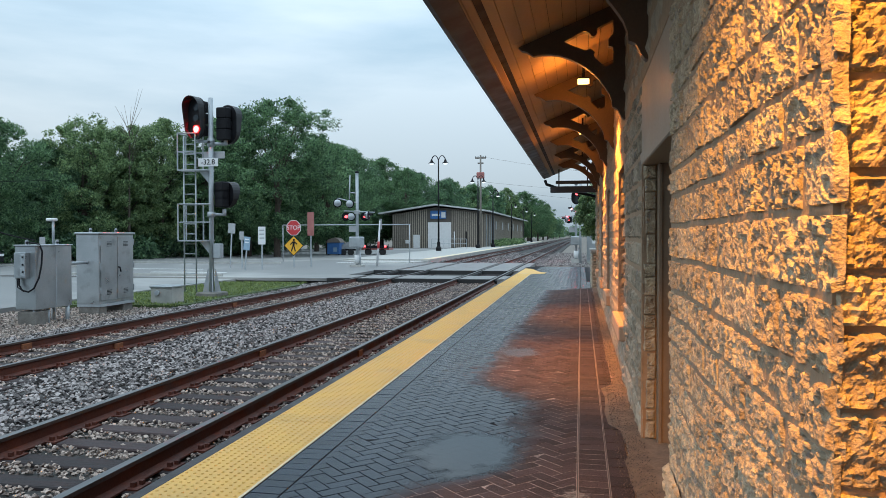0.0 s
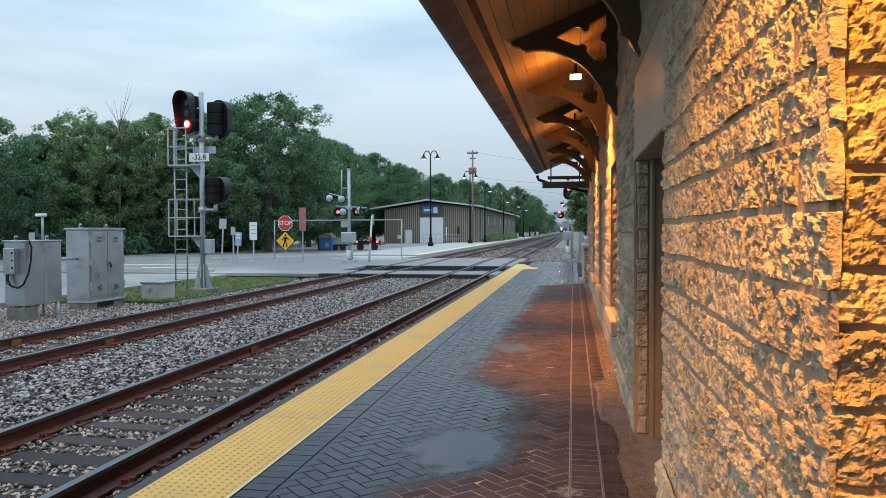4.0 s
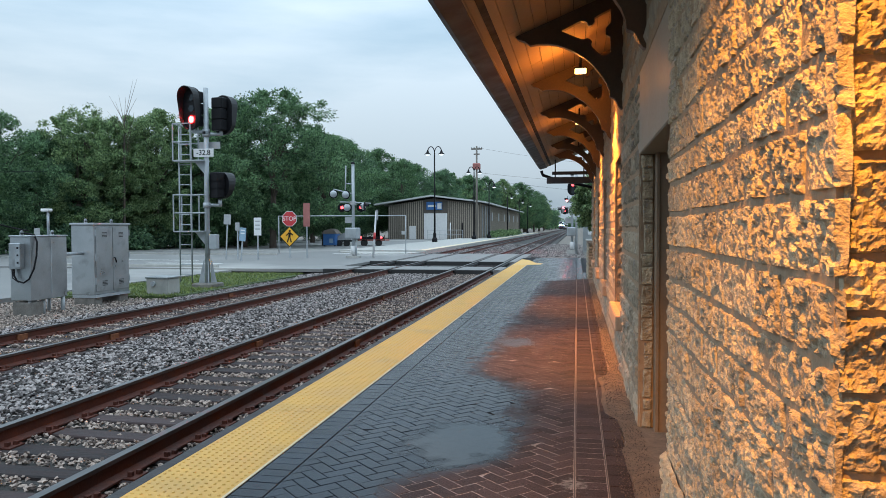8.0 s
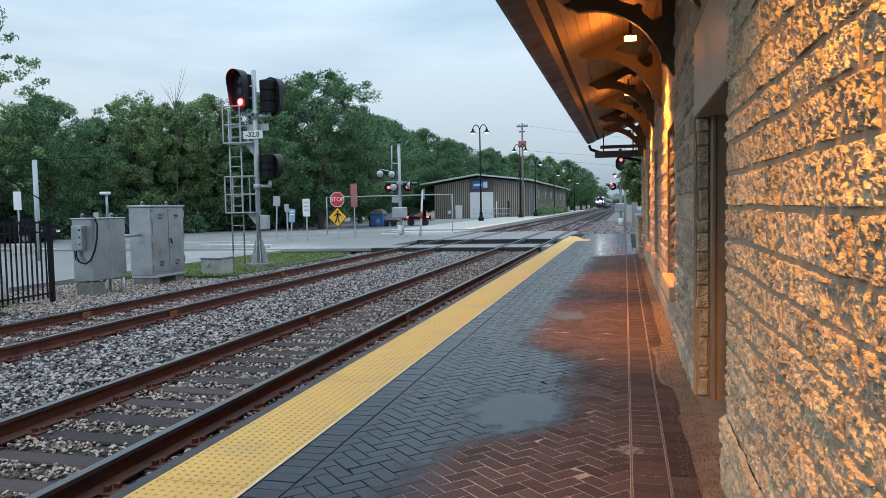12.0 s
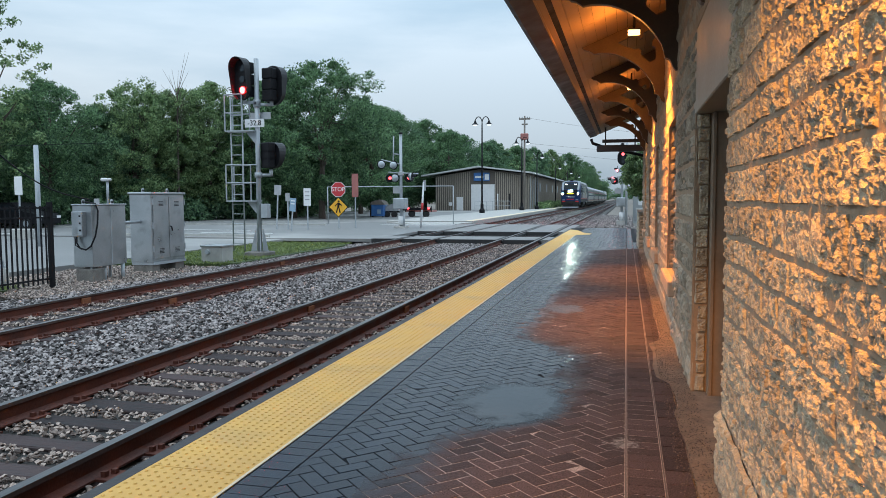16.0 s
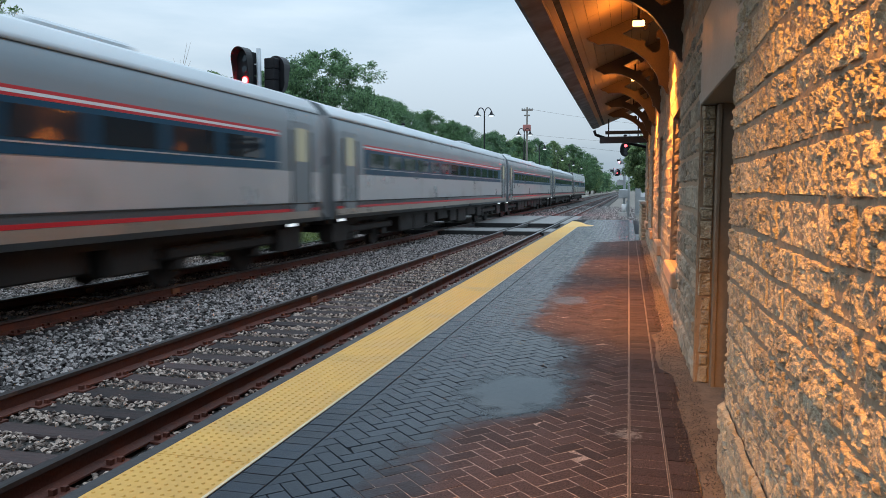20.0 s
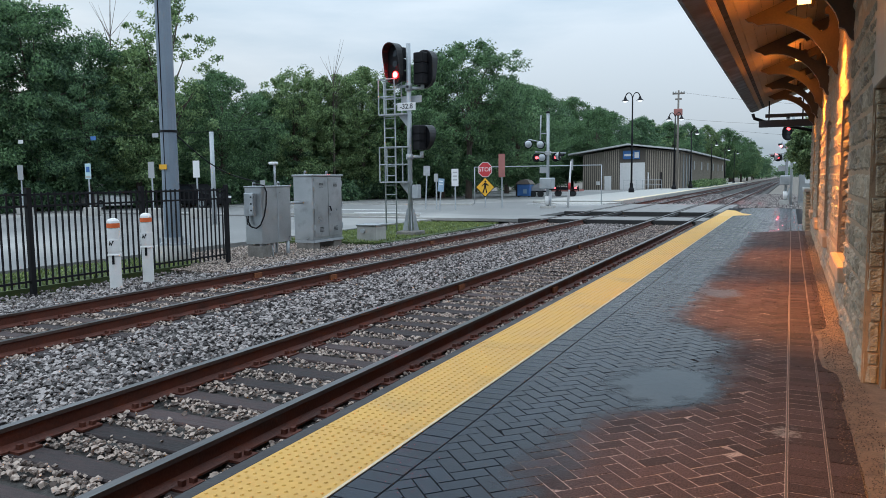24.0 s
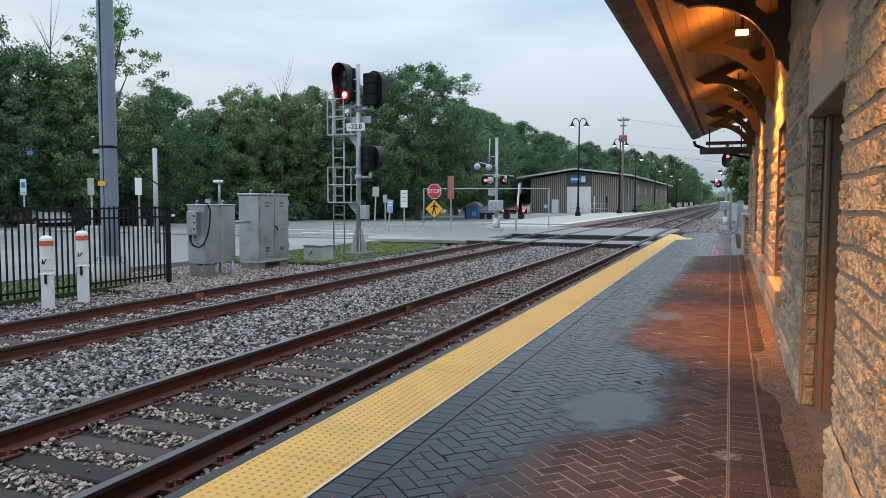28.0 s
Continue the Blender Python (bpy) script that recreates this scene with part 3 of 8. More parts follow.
def raw_mesh(name, verts, faces, mat, smooth=False):
    me = bpy.data.meshes.new(name)
    verts, faces = np.asarray(verts, np.float32).reshape(-1, 3), np.asarray(faces, np.int32)
    k = faces.shape[1]
    me.vertices.add(len(verts))
    me.vertices.foreach_set("co", verts.ravel())
    me.loops.add(faces.size)
    me.loops.foreach_set("vertex_index", faces.ravel())
    me.polygons.add(len(faces))
    me.polygons.foreach_set("loop_start", np.arange(0, faces.size, k, dtype=np.int32))
    me.polygons.foreach_set("use_smooth", np.full(len(faces), smooth, bool))
    me.materials.append(mat)
    me.update(calc_edges=True)
    return me


# ---- ground, roads ----
RAIL_TOP, WALL_X = -0.11, 2.61
NEAR_RAIL, FAR_RAIL, GAUGE = -1.335, -5.565, 1.508   # centre lines of each track's platform-side rail


def strip(bm, x0, x1, ys, z, thick=0.12):
    """A slab along y with a top at height z."""
    top = [[bm.verts.new((x, y, z)) for x in (x0, x1)] for y in ys]
    low = [[bm.verts.new((x, y, z - thick)) for x in (x0, x1)] for y in ys]
    for a, b, c, d in zip(top, top[1:], low, low[1:]):
        bm.faces.new((a[0], a[1], b[1], b[0]))
        bm.faces.new((a[0], b[0], d[0], c[0]))
        bm.faces.new((a[1], c[1], d[1], b[1]))
    bm.faces.new((top[0][0], low[0][0], low[0][1], top[0][1]))
    bm.faces.new((top[-1][0], top[-1][1], low[-1][1], low[-1][0]))
    return bm


def build_ground():
    xs = [-2500, -600, -200, -90, -60, -40, -30, -22, -16, -12, -9, -6, -3, 0, 3, 6, 12, 25, 60, 200, 600, 2500]
    ys = [-600, -100, -30, -10, 0, 10, 20, 28, 34, 38, 42, 46, 50, 55, 60, 64, 68, 90, 130, 200, 400, 900, 2000, 4500]
    bm = bmesh.new()
    g = [[bm.verts.new((x, y, -0.42)) for x in xs] for y in ys]
    for a, b in zip(g, g[1:]):
        for i in range(len(xs) - 1):
            bm.faces.new((a[i], a[i + 1], b[i + 1], b[i]))
    solid("ground", bm, GROUND, "dark gravelly soil around the railway", "ground", kind="structure")
    far = list(range(70, 200, 20)) + [260, 400, 700]
    bed = [-60, -20, 0, 10, 20, 37.2]
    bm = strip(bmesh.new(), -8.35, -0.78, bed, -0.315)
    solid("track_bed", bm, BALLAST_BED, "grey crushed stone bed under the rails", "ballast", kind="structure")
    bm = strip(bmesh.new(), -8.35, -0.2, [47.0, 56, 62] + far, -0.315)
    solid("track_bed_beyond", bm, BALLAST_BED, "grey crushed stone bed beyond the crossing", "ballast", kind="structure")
    # the road over the crossing and the car park
    bm = strip(bmesh.new(), -8.3, -90, [30.0, 34, 38, 47.2], -0.14)
    solid("road", bm, ASPHALT, "pale worn asphalt road at the level crossing", "road", kind="structure")
    bm = strip(bmesh.new(), 2.9, 60, [39.5, 47.2], -0.12)
    solid("road_right", bm, ASPHALT, "pale worn asphalt road beyond the platform", "road", kind="structure")
    bm = strip(bmesh.new(), -12.4, -90, [-20, 0, 10, 20, 29.996], -0.2)
    solid("car_park", bm, ASPHALT, "wide pale asphalt car park behind the fence", "road", kind="structure")
    bm = strip(bmesh.new(), -12.2, -90, [47.204, 56, 103], -0.16)
    solid("car_park_far", bm, ASPHALT, "pale asphalt yard before the shed", "road", kind="structure")
    # crossing panels between and beside the rails
    deck = thing("crossing_deck", Matrix(), "grey panels laid between the rails at the level crossing", "level crossing", kind="structure")
    for x0, x1 in ((-8.3, -7.28), (-6.95, -5.69), (-5.40, -4.3), (-4.28, -3.03), (-2.72, -1.46), (-1.19, -0.72)):
        for y0, y1 in ((30.0, 32.3), (37.0, 40.4), (40.4, 43.8), (43.8, 47.2)):
            bm = strip(bmesh.new(), x0, x1, [y0 + 0.02, y1 - 0.02], RAIL_TOP - 0.002, 0.2)
            part("panel", bm, PANEL, deck)
    for x in (NEAR_RAIL, NEAR_RAIL - GAUGE, FAR_RAIL, FAR_RAIL - GAUGE):
        bm = strip(bmesh.new(), x - 0.12, x + 0.12, [30.02, 34, 38, 47.1], RAIL_TOP - 0.05, 0.1)
        part("flangeway", bm, RUBBER, deck)
    bm = bmesh.new()
    for x0, x1 in ((-8.3, -7.28), (-6.95, -5.69), (-5.40, -3.03), (-2.72, -1.46)):
        box(bm, x0, x1, 29.9, 29.985, -0.36, -0.125)
        box(bm, x0, x1, 36.9, 36.985, -0.36, -0.125)
    part("end_ramp", bm, RUBBER, deck, "black rubber end ramps of the panels")
    for x0, x1, y0, y1 in ((-13.5, -8.6, 46.2, 46.6), (-12.5, -9.4, 48.4, 48.8), (0.9, 3.0, 40.6, 41.1), (0.6, 1.1, 39.3, 40.5), (2.3, 2.9, 39.0, 40.3), (-18.5, -14.6, 33.2, 33.5), (-24, -17.5, 36.2, 36.5), (-16.4, -13.9, 31.2, 31.5), (-33, -25, 30.8, 31.0)):
        bm = strip(bmesh.new(), x0, x1, [y0, y1], -0.112, 0.02)
        solid("road_marking", bm, ROAD_WHITE, "white painted line worn on the road", "road marking", "road lines", "structure")
    # kerb islands in the car park
    for x0, x1, y in ((-21, -13.4, 30.6), (-40, -24, 38.5), (-30, -16.5, 44.2)):
        bm = strip(bmesh.new(), x0, x1, [y, y + 0.18], -0.03, 0.2)
        solid("kerb", bm, CONCRETE, "low concrete kerb at the car park", "kerb", "kerbs", "structure")
    # grass
    bm = bmesh.new()
    prism(bm, [(-11.9, 18.6), (-8.5, 19.2), (-8.45, 27.5), (-9.3, 29.0), (-12.3, 28.2), (-12.35, 18.7)], "z", -0.45, -0.235)
    solid("lawn", bm, GRASS_SOIL, "small grass verge beside the cabinets", "lawn", kind="structure")
    bm = bmesh.new()
    prism(bm, [(-12.3, -15), (-10.0, -15), (-10.0, 13.0), (-12.3, 14.5)], "z", -0.45, -0.26)
    solid("lawn_fence", bm, GRASS_SOIL, "grass strip along the iron fence", "lawn", kind="structure")
    bm = bmesh.new()
    prism(bm, [(-12.38, 12.6), (-8.36, 12.6), (-8.36, 18.9), (-12.38, 18.9)], "z", -0.45, -0.325)
    solid("gravel_verge", bm, GROUND, "gravelly verge round the signal cabinets", "ground", kind="structure")
    rng = np.random.default_rng(5)
    n = 9000
    px, py = rng.uniform(-12.2, -8.6, n), rng.uniform(18.8, 28.6, n)
    n2 = 5200
    px = np.concatenate([px, rng.uniform(-12.2, -10.05, n2)])
    py = np.concatenate([py, rng.uniform(3, 13.5, n2)])
    pz = np.where(py > 18, -0.235, -0.26)
    n += n2
    a, h, w = rng.uniform(0, 6.28, n), rng.uniform(0.03, 0.085, n), rng.uniform(0.010, 0.022, n)
    lx, ly = rng.normal(0, 0.04, n), rng.normal(0, 0.04, n)
    v = np.empty((n, 3, 3))
    v[:, 0] = np.c_[px + np.cos(a) * w, py + np.sin(a) * w, pz - 0.01]
    v[:, 1] = np.c_[px - np.cos(a) * w, py - np.sin(a) * w, pz - 0.01]
    v[:, 2] = np.c_[px + lx, py + ly, pz + h]
    solid("grass", raw_mesh("grass", v, np.arange(n * 3).reshape(n, 3), GRASS), GRASS, "short green grass of the verges", "grass", kind="stuff")


def build_track(x_rail, label):
    """Two rails on timber ties; x_rail is the platform-side rail."""
    tr = thing("railway_track", pose(0, 0, 0), label, "railway track", "tracks", "structure")
    ys = [-60, -20, 0, 10, 20, 30, 34, 38, 42, 46, 50, 54, 58, 62, 68, 90, 150, 300, 700]
    prof = [(-0.036, 0.0), (0.036, 0.0), (0.038, -0.03), (0.012, -0.048), (0.01, -0.13), (0.07, -0.158), (0.07, -0.172), (-0.07, -0.172), (-0.07, -0.158), (-0.01, -0.13), (-0.012, -0.048), (-0.038, -0.03)]
    for x in (x_rail, x_rail - GAUGE):
        bm = bmesh.new()
        rings = [[bm.verts.new((x + u, y, RAIL_TOP + v)) for u, v in prof] for y in ys]
        n = len(prof)
        for a, b in zip(rings, rings[1:]):
            for i in range(n):
                f = bm.faces.new((a[i], a[(i + 1) % n], b[(i + 1) % n], b[i]))
                f.material_index = 1 if i == 0 else (2 if i in (1, n - 1) else 0)
        part("rail", bm, (RUST, RAILTOP, RAILSIDE), tr, "rust-brown steel rail with a polished top")
    mid = x_rail - GAUGE / 2
    tie = done(box(bmesh.new(), -1.28, 1.28, -0.112, 0.112, -0.17, 0.0, 0.012), "tie")
    tie.materials.append(TIE)
    rng = random.Random(int(-x_rail * 10))
    y = -6.0
    rest = bmesh.new()
    while y < 200:
        if y < 29.7:
            part("tie", tie, TIE, tr, at=pose(mid + rng.uniform(-0.05, 0.05), y + rng.uniform(-0.035, 0.035), RAIL_TOP - 0.174 + rng.uniform(-0.006, 0.004), rng.uniform(-0.8, 0.8), rng.uniform(-0.3, 0.3), rng.uniform(-1.8, 1.8)) @ Matrix.Diagonal((1, rng.uniform(0.88, 1.18), 1, 1)))
        elif y > 47.5 or 32.6 < y < 36.8:
            z = RAIL_TOP - 0.174
            box(rest, mid - 1.28, mid + 1.28, y - 0.112, y + 0.112, z - 0.1, z)
        y += 0.5
    part("far_ties", rest, TIE, tr, "ties beyond the crossing")
    bm = bmesh.new()
    y = -4.0
    while y < 29.5:
        for x in (x_rail, x_rail - GAUGE):
            z = RAIL_TOP - 0.172
            box(bm, x - 0.17, x + 0.17, y - 0.09, y + 0.09, z - 0.004, z + 0.014)
            for dx in (-0.1, 0.1):
                box(bm, x + dx - 0.018, x + dx + 0.018, y - 0.05, y - 0.015, z + 0.01, z + 0.05)
                box(bm, x + dx * 1.25 - 0.018, x + dx * 1.25 + 0.018, y + 0.02, y + 0.055, z + 0.01, z + 0.045)
        y += 0.5
    part("fasteners", bm, RUST, tr, "rusty tie plates and spikes")
    for y, side in ((11.7, 1), (12.0, 0), (19.2, 1)):
        x = x_rail - GAUGE * side
        bm = box(bmesh.new(), x + 0.012, x + 0.045, y - 0.11, y + 0.11, RAIL_TOP - 0.15, RAIL_TOP - 0.05, 0.006)
        part("joint_bar", bm, CLIP, tr, "orange rusted joint bar")
    return tr


def scatter_stones(name, x0, x1, y0, y1, n, size, z0, label, seed, mat, hump=0.0, keep=None):
    """Crushed stones lying on a bed, as one mesh of small broken pieces."""
    rng = np.random.default_rng(seed)
    px, py = rng.uniform(x0, x1, n), rng.uniform(0, 1, n)
    py = y0 + (y1 - y0) * py ** 1.35
    if keep is not None:
        ok = keep(px, py)
        px, py = px[ok], py[ok]
    n = len(px)
    s = rng.uniform(size * 0.55, size * 1.25, n) * 0.5
    base = np.array([(1, 0.15, 0.2), (-0.9, -0.2, 0.25), (0.2, 1, 0.15), (-0.15, -1, 0.3), (0.1, -0.1, 0.95), (0.0, 0.1, -0.8), (0.75, -0.6, -0.45), (-0.7, 0.6, -0.45)])
    v = base[None] * (rng.uniform(0.7, 1.2, (n, 8, 1)) + rng.uniform(-0.15, 0.15, (n, 8, 3))) * (1.12 * s)[:, None, None]
    v[:, :, 2] *= 0.8
    a, b = rng.uniform(0, 6.28, n), rng.normal(0, 0.5, n)
    ca, sa, cb, sb = np.cos(a), np.sin(a), np.cos(b), np.sin(b)
    x = v[:, :, 0] * cb[:, None] + v[:, :, 2] * sb[:, None]
    z = -v[:, :, 0] * sb[:, None] + v[:, :, 2] * cb[:, None]
    y = v[:, :, 1]
    v = np.stack([x * ca[:, None] - y * sa[:, None], x * sa[:, None] + y * ca[:, None], z], 2)
    zz = z0 + hump * np.sin(px * 2.3 + py * 0.4) + rng.uniform(-0.01, 0.03, n)
    v += np.stack([px, py, zz], 1)[:, None]
    q = np.array([(4, 0, 2), (4, 2, 1), (4, 1, 3), (4, 3, 0), (0, 6, 2), (2, 6, 5), (2, 5, 7), (2, 7, 1), (1, 7, 3), (3, 7, 5), (3, 5, 6), (3, 6, 0)])
    f = (q[None] + 8 * np.arange(n)[:, None, None]).reshape(-1, 3)
    solid(name, raw_mesh(name, v, f, mat), mat, label, "ballast", kind="stuff")


build_ground()
build_track(NEAR_RAIL, "near railway track with rusty rails on weathered ties")
build_track(FAR_RAIL, "farther railway track on which the train runs")
mark_rng = random.Random(3)
for k in range(9):
    m = pose(FAR_RAIL - 0.25 + mark_rng.uniform(-0.35, 0.35), 22.4 + mark_rng.uniform(-0.8, 0.8), RAIL_TOP - 0.172, 0, 0, mark_rng.uniform(-80, 80))
    solid("paint_mark", box(bmesh.new(), -0.16, 0.16, -0.025, 0.025, -0.012, 0.008, 0.004), MARK, "orange spray-paint mark on the ties", "paint mark", "paint marks", "structure", at=m)


def in_cribs(px, py):
    ok = np.ones(len(px), bool)
    for xr in (NEAR_RAIL, FAR_RAIL):
        inside = (px < xr + 0.3) & (px > xr - GAUGE - 0.3)
        ph = ((py + 6.0) / 0.5) % 1.0
        ok &= ~(inside & ((ph < 0.27) | (ph > 0.73)) & (np.random.default_rng(3).uniform(0, 1, len(px)) < 0.985))
        for x in (xr, xr - GAUGE):
            ok &= abs(px - x) > 0.1
    return ok


def between_tracks(px, py):
    return in_cribs(px, py) & (px < NEAR_RAIL - GAUGE - 0.35) & ((px > FAR_RAIL + 0.3) | (px < FAR_RAIL - GAUGE - 0.3))


def under_tracks(px, py):
    return in_cribs(px, py) & ~((px < NEAR_RAIL - GAUGE - 0.35) & ((px > FAR_RAIL + 0.3) | (px < FAR_RAIL - GAUGE - 0.3)))


scatter_stones("ballast", -8.6, -0.85, 2.0, 29.7, 90000, 0.054, -0.300, "grey crushed stone ballast between the tracks", 7, BALLAST, 0.014, between_tracks)
scatter_stones("crib_ballast", -8.6, -0.85, 2.0, 29.7, 135000, 0.040, -0.297, "rust-stained tan stones between the ties", 47, BALLAST_TAN, 0.01, under_tracks)
scatter_stones("crossing_ballast", -8.3, 2.6, 47.4, 82.0, 14000, 0.075, -0.305, "grey crushed stone beyond the level crossing", 37, BALLAST, 0.02)
scatter_stones("rear_ballast", -8.6, -0.85, -8.0, 2.0, 16000, 0.058, -0.305, "grey crushed stone ballast behind the viewpoint", 27, BALLAST, 0.01, in_cribs)
scatter_stones("verge_stones", -12.3, -8.3, 12.4, 19.0, 9000, 0.045, -0.325, "grey and brown stones on the gravel verge", 18, BALLAST_TAN)
scatter_stones("shoulder_ballast", -10.6, -8.2, 4.0, 29.7, 9000, 0.055, -0.37, "scattered grey stones beside the far track", 8, BALLAST)


# ---- platform ----
def build_platform():
    slab = box(bmesh.new(), -0.70, 3.4, -8, 39.6, -0.6, -0.022)
    solid("platform", slab, JOINT, "platform slab under brick paving", "platform", kind="structure")
    edge = box(bmesh.new(), -0.70, -0.608, -8, 38.5, -0.0215, -0.003, 0.006)
    solid("platform_edge", edge, KERB, "dark concrete nosing along the platform edge", "platform edge", kind="structure")
    # tactile tiles
    warn = thing("tactile_strip", Matrix(), "yellow tactile warning strip along the platform edge", "tactile paving", kind="structure")
    length = 2.46
    bm = box(bmesh.new(), -0.604, -0.002, 0.004, length - 0.004, -0.0215, 0.0)
    nx, ny, p = 10, 41, 0.06
    for i in range(nx):
        for j in range(ny):
            cx, cy = -0.603 + 0.03 + i * p, 0.03 + j * p
            lo = [bm.verts.new((cx + 0.013 * math.cos(k * math.pi / 3), cy + 0.013 * math.sin(k * math.pi / 3), 0.0005)) for k in range(6)]
            hi = [bm.verts.new((cx + 0.007 * math.cos(k * math.pi / 3), cy + 0.007 * math.sin(k * math.pi / 3), 0.006)) for k in range(6)]
            for k in range(6):
                bm.faces.new((lo[k], lo[(k + 1) % 6], hi[(k + 1) % 6], hi[k]))
            bm.faces.new(hi)
    tile = done(bm, "tactile_tile")
    for k in range(-5, 11):
        part("tactile_tile", tile, YELLOW, warn, at=pose(0, 4.594 + (k - 0) * length, 0))
    bm = bmesh.new()
    prism(bm, [(-0.604, 31.66), (-0.002, 31.66), (0.1, 32.1), (0.56, 32.5), (0.62, 33.3), (0.25, 34.0), (0.05, 35.2), (-0.2, 36.6), (-0.604, 37.4)], "z", -0.0215, 0.001)
    part("end_tile", bm, YELLOW, warn)
    bm = box(bmesh.new(), -0.0015, 0.018, -7.6, 31.6, -0.0215, 0.0025)
    part("pale_trim", bm, YELLOW_EDGE, warn, "worn pale edge of the strip")


def build_paving():
    """Herringbone clay pavers with a soldier course at the strip and a banded course at the wall."""
    pav = thing("brick_paving", Matrix(), "wet herringbone clay brick paving of the platform", "paving", kind="structure")
    rng = random.Random(11)
    w = 0.1035

    def brick_mesh(name, lx, ly, gap=0.0037, ch=0.0015, h=0.02):
        bm = bmesh.new()
        x, y = lx / 2 - gap, ly / 2 - gap
        a = [bm.verts.new((s * x, t * y, -h)) for s, t in ((-1, -1), (1, -1), (1, 1), (-1, 1))]
        b = [bm.verts.new((s * x, t * y, -ch)) for s, t in ((-1, -1), (1, -1), (1, 1), (-1, 1))]
        c = [bm.verts.new((s * (x - ch), t * (y - ch), 0)) for s, t in ((-1, -1), (1, -1), (1, 1), (-1, 1))]
        for p, q in ((a, b), (b, c)):
            for i in range(4):
                bm.faces.new((p[i], p[(i + 1) % 4], q[(i + 1) % 4], q[i]))
        bm.faces.new(c)
        me = done(bm, name)
        me.materials.append(PAVER)
        return me

    stretcher = brick_mesh("brick", 2 * w, w)
    proto = np.array([v.co[:] for v in stretcher.vertices])
    protof = [tuple(p.vertices) for p in stretcher.polygons]
    joined_v, joined_f, clipped = [], [], bmesh.new()
    x_lo, x_hi = 0.245, 2.075
    c45 = math.sqrt(0.5)
    near = []

    def clip(poly, sign, lim):
        out = []
        for (ax, ay), (bx, by) in zip(poly, poly[1:] + poly[:1]):
            ia, ib = sign * (ax - lim) >= 0, sign * (bx - lim) >= 0
            if ia:
                out.append((ax, ay))
            if ia != ib:
                k = (lim - ax) / (bx - ax)
                out.append((lim, ay + k * (by - ay)))
        return out

    for a in range(-420, 420):
        for b in range(-220, 220):
            for hx, hy, ang in ((1.0, 0.5, 45), (2.5, 0.0, 135)):
                u, v = (hx + a + 2 * b) * w, (hy + a - 2 * b) * w
                x, y = (u - v) * c45 + 1.1, (u + v) * c45 + 4.0
                if not (x_lo - 0.16 < x < x_hi + 0.16 and -7.0 < y < 39.4):
                    continue
                dz = rng.uniform(-0.0016, 0.0006)
                tx, ty = rng.gauss(0, 0.006), rng.gauss(0, 0.006)
                if x_lo + 0.112 < x < x_hi - 0.112:
                    if 2.4 < y < 7.6 and len(near) < 300 and x > 0.5:
                        near.append((x, y, dz, ang))
                    else:
                        ca, sa = math.cos(radians(ang)), math.sin(radians(ang))
                        o = len(joined_v) * len(proto)
                        vv = np.c_[proto[:, 0] * ca - proto[:, 1] * sa + x, proto[:, 0] * sa + proto[:, 1] * ca + y, proto[:, 2] + dz + tx * proto[:, 0] + ty * proto[:, 1]]
                        joined_v.append(vv)
                        joined_f.extend(tuple(i + o for i in f) for f in protof)
                else:
                    ca, sa = math.cos(radians(ang)), math.sin(radians(ang))
                    lx, ly = w - 0.004, w / 2 - 0.004
                    poly = [(x + s * lx * ca - t * ly * sa, y + s * lx * sa + t * ly * ca) for s, t in ((-1, -1), (1, -1), (1, 1), (-1, 1))]
                    poly = clip(clip(poly, 1, x_lo), -1, x_hi)
                    if len(poly) > 2:
                        prism(clipped, poly, "z", -0.02, dz)
    v = np.concatenate(joined_v)
    part("field_bricks", raw_mesh("field_bricks", v, joined_f, PAVER), PAVER, pav, "herringbone pavers")["kind"] = "stuff"
    part("cut_bricks", clipped, PAVER, pav, "cut pavers at the courses")["kind"] = "stuff"
    for x, y, dz, ang in near:
        part("brick", stretcher, PAVER, pav, at=pose(x, y, dz, rng.gauss(0, 0.35), rng.gauss(0, 0.35), ang))
    # soldier course beside the strip, banded course near the wall
    soldier = brick_mesh("soldier_brick", 0.212, 0.122)
    rest = bmesh.new()
    y = -6.95
    while y < 39.0:
        for x, lx in ((0.131, 0.212), (2.1875, 0.199)):
            if 2.2 < y < 9.5 and x < 1:
                part("brick", soldier, PAVER, pav, at=pose(x, y, rng.uniform(-0.002, 0.001), 0, 0, rng.uniform(-0.5, 0.5)))
            else:
                box(rest, x - lx / 2 + 0.004, x + lx / 2 - 0.004, y - 0.057, y + 0.057, -0.02, rng.uniform(-0.002, 0.001))
        y += 0.122
    y = -7.0
    while y < 27:
        for k in range(1):
            box(rest, 2.298, 2.44, y + 0.004, y + 0.2, -0.02, rng.uniform(-0.001, 0.001))
        y += 0.207
    part("course_bricks", rest, PAVER, pav, "pavers of the border courses")["kind"] = "stuff"
    bm = bmesh.new()
    box(bm, 2.080, 2.088, -7, 30, -0.02, 0.0005)
    box(bm, 2.287, 2.295, -7, 30, -0.02, 0.0005)
    part("pale_joint", bm, CHALK, pav, "pale mortar lines in the paving")
    part("joint_fill", box(bmesh.new(), 0.02, 2.3, -7.0, 39.4, -0.021, -0.0024), JOINT, pav, "sand-filled joints between the pavers")
    # dirt along the wall
    bm = bmesh.new()
    n, rows = 160, []
    for i in range(n + 1):
        y = -7.0 + i * 34.0 / n
        wob = 0.05 * noise.noise((y * 1.7, 0, 0)) + 0.03 * noise.noise((y * 6, 3, 0))
        wide = 2.44 + wob - (0.11 if 7.3 < y < 9.0 else 0.0)
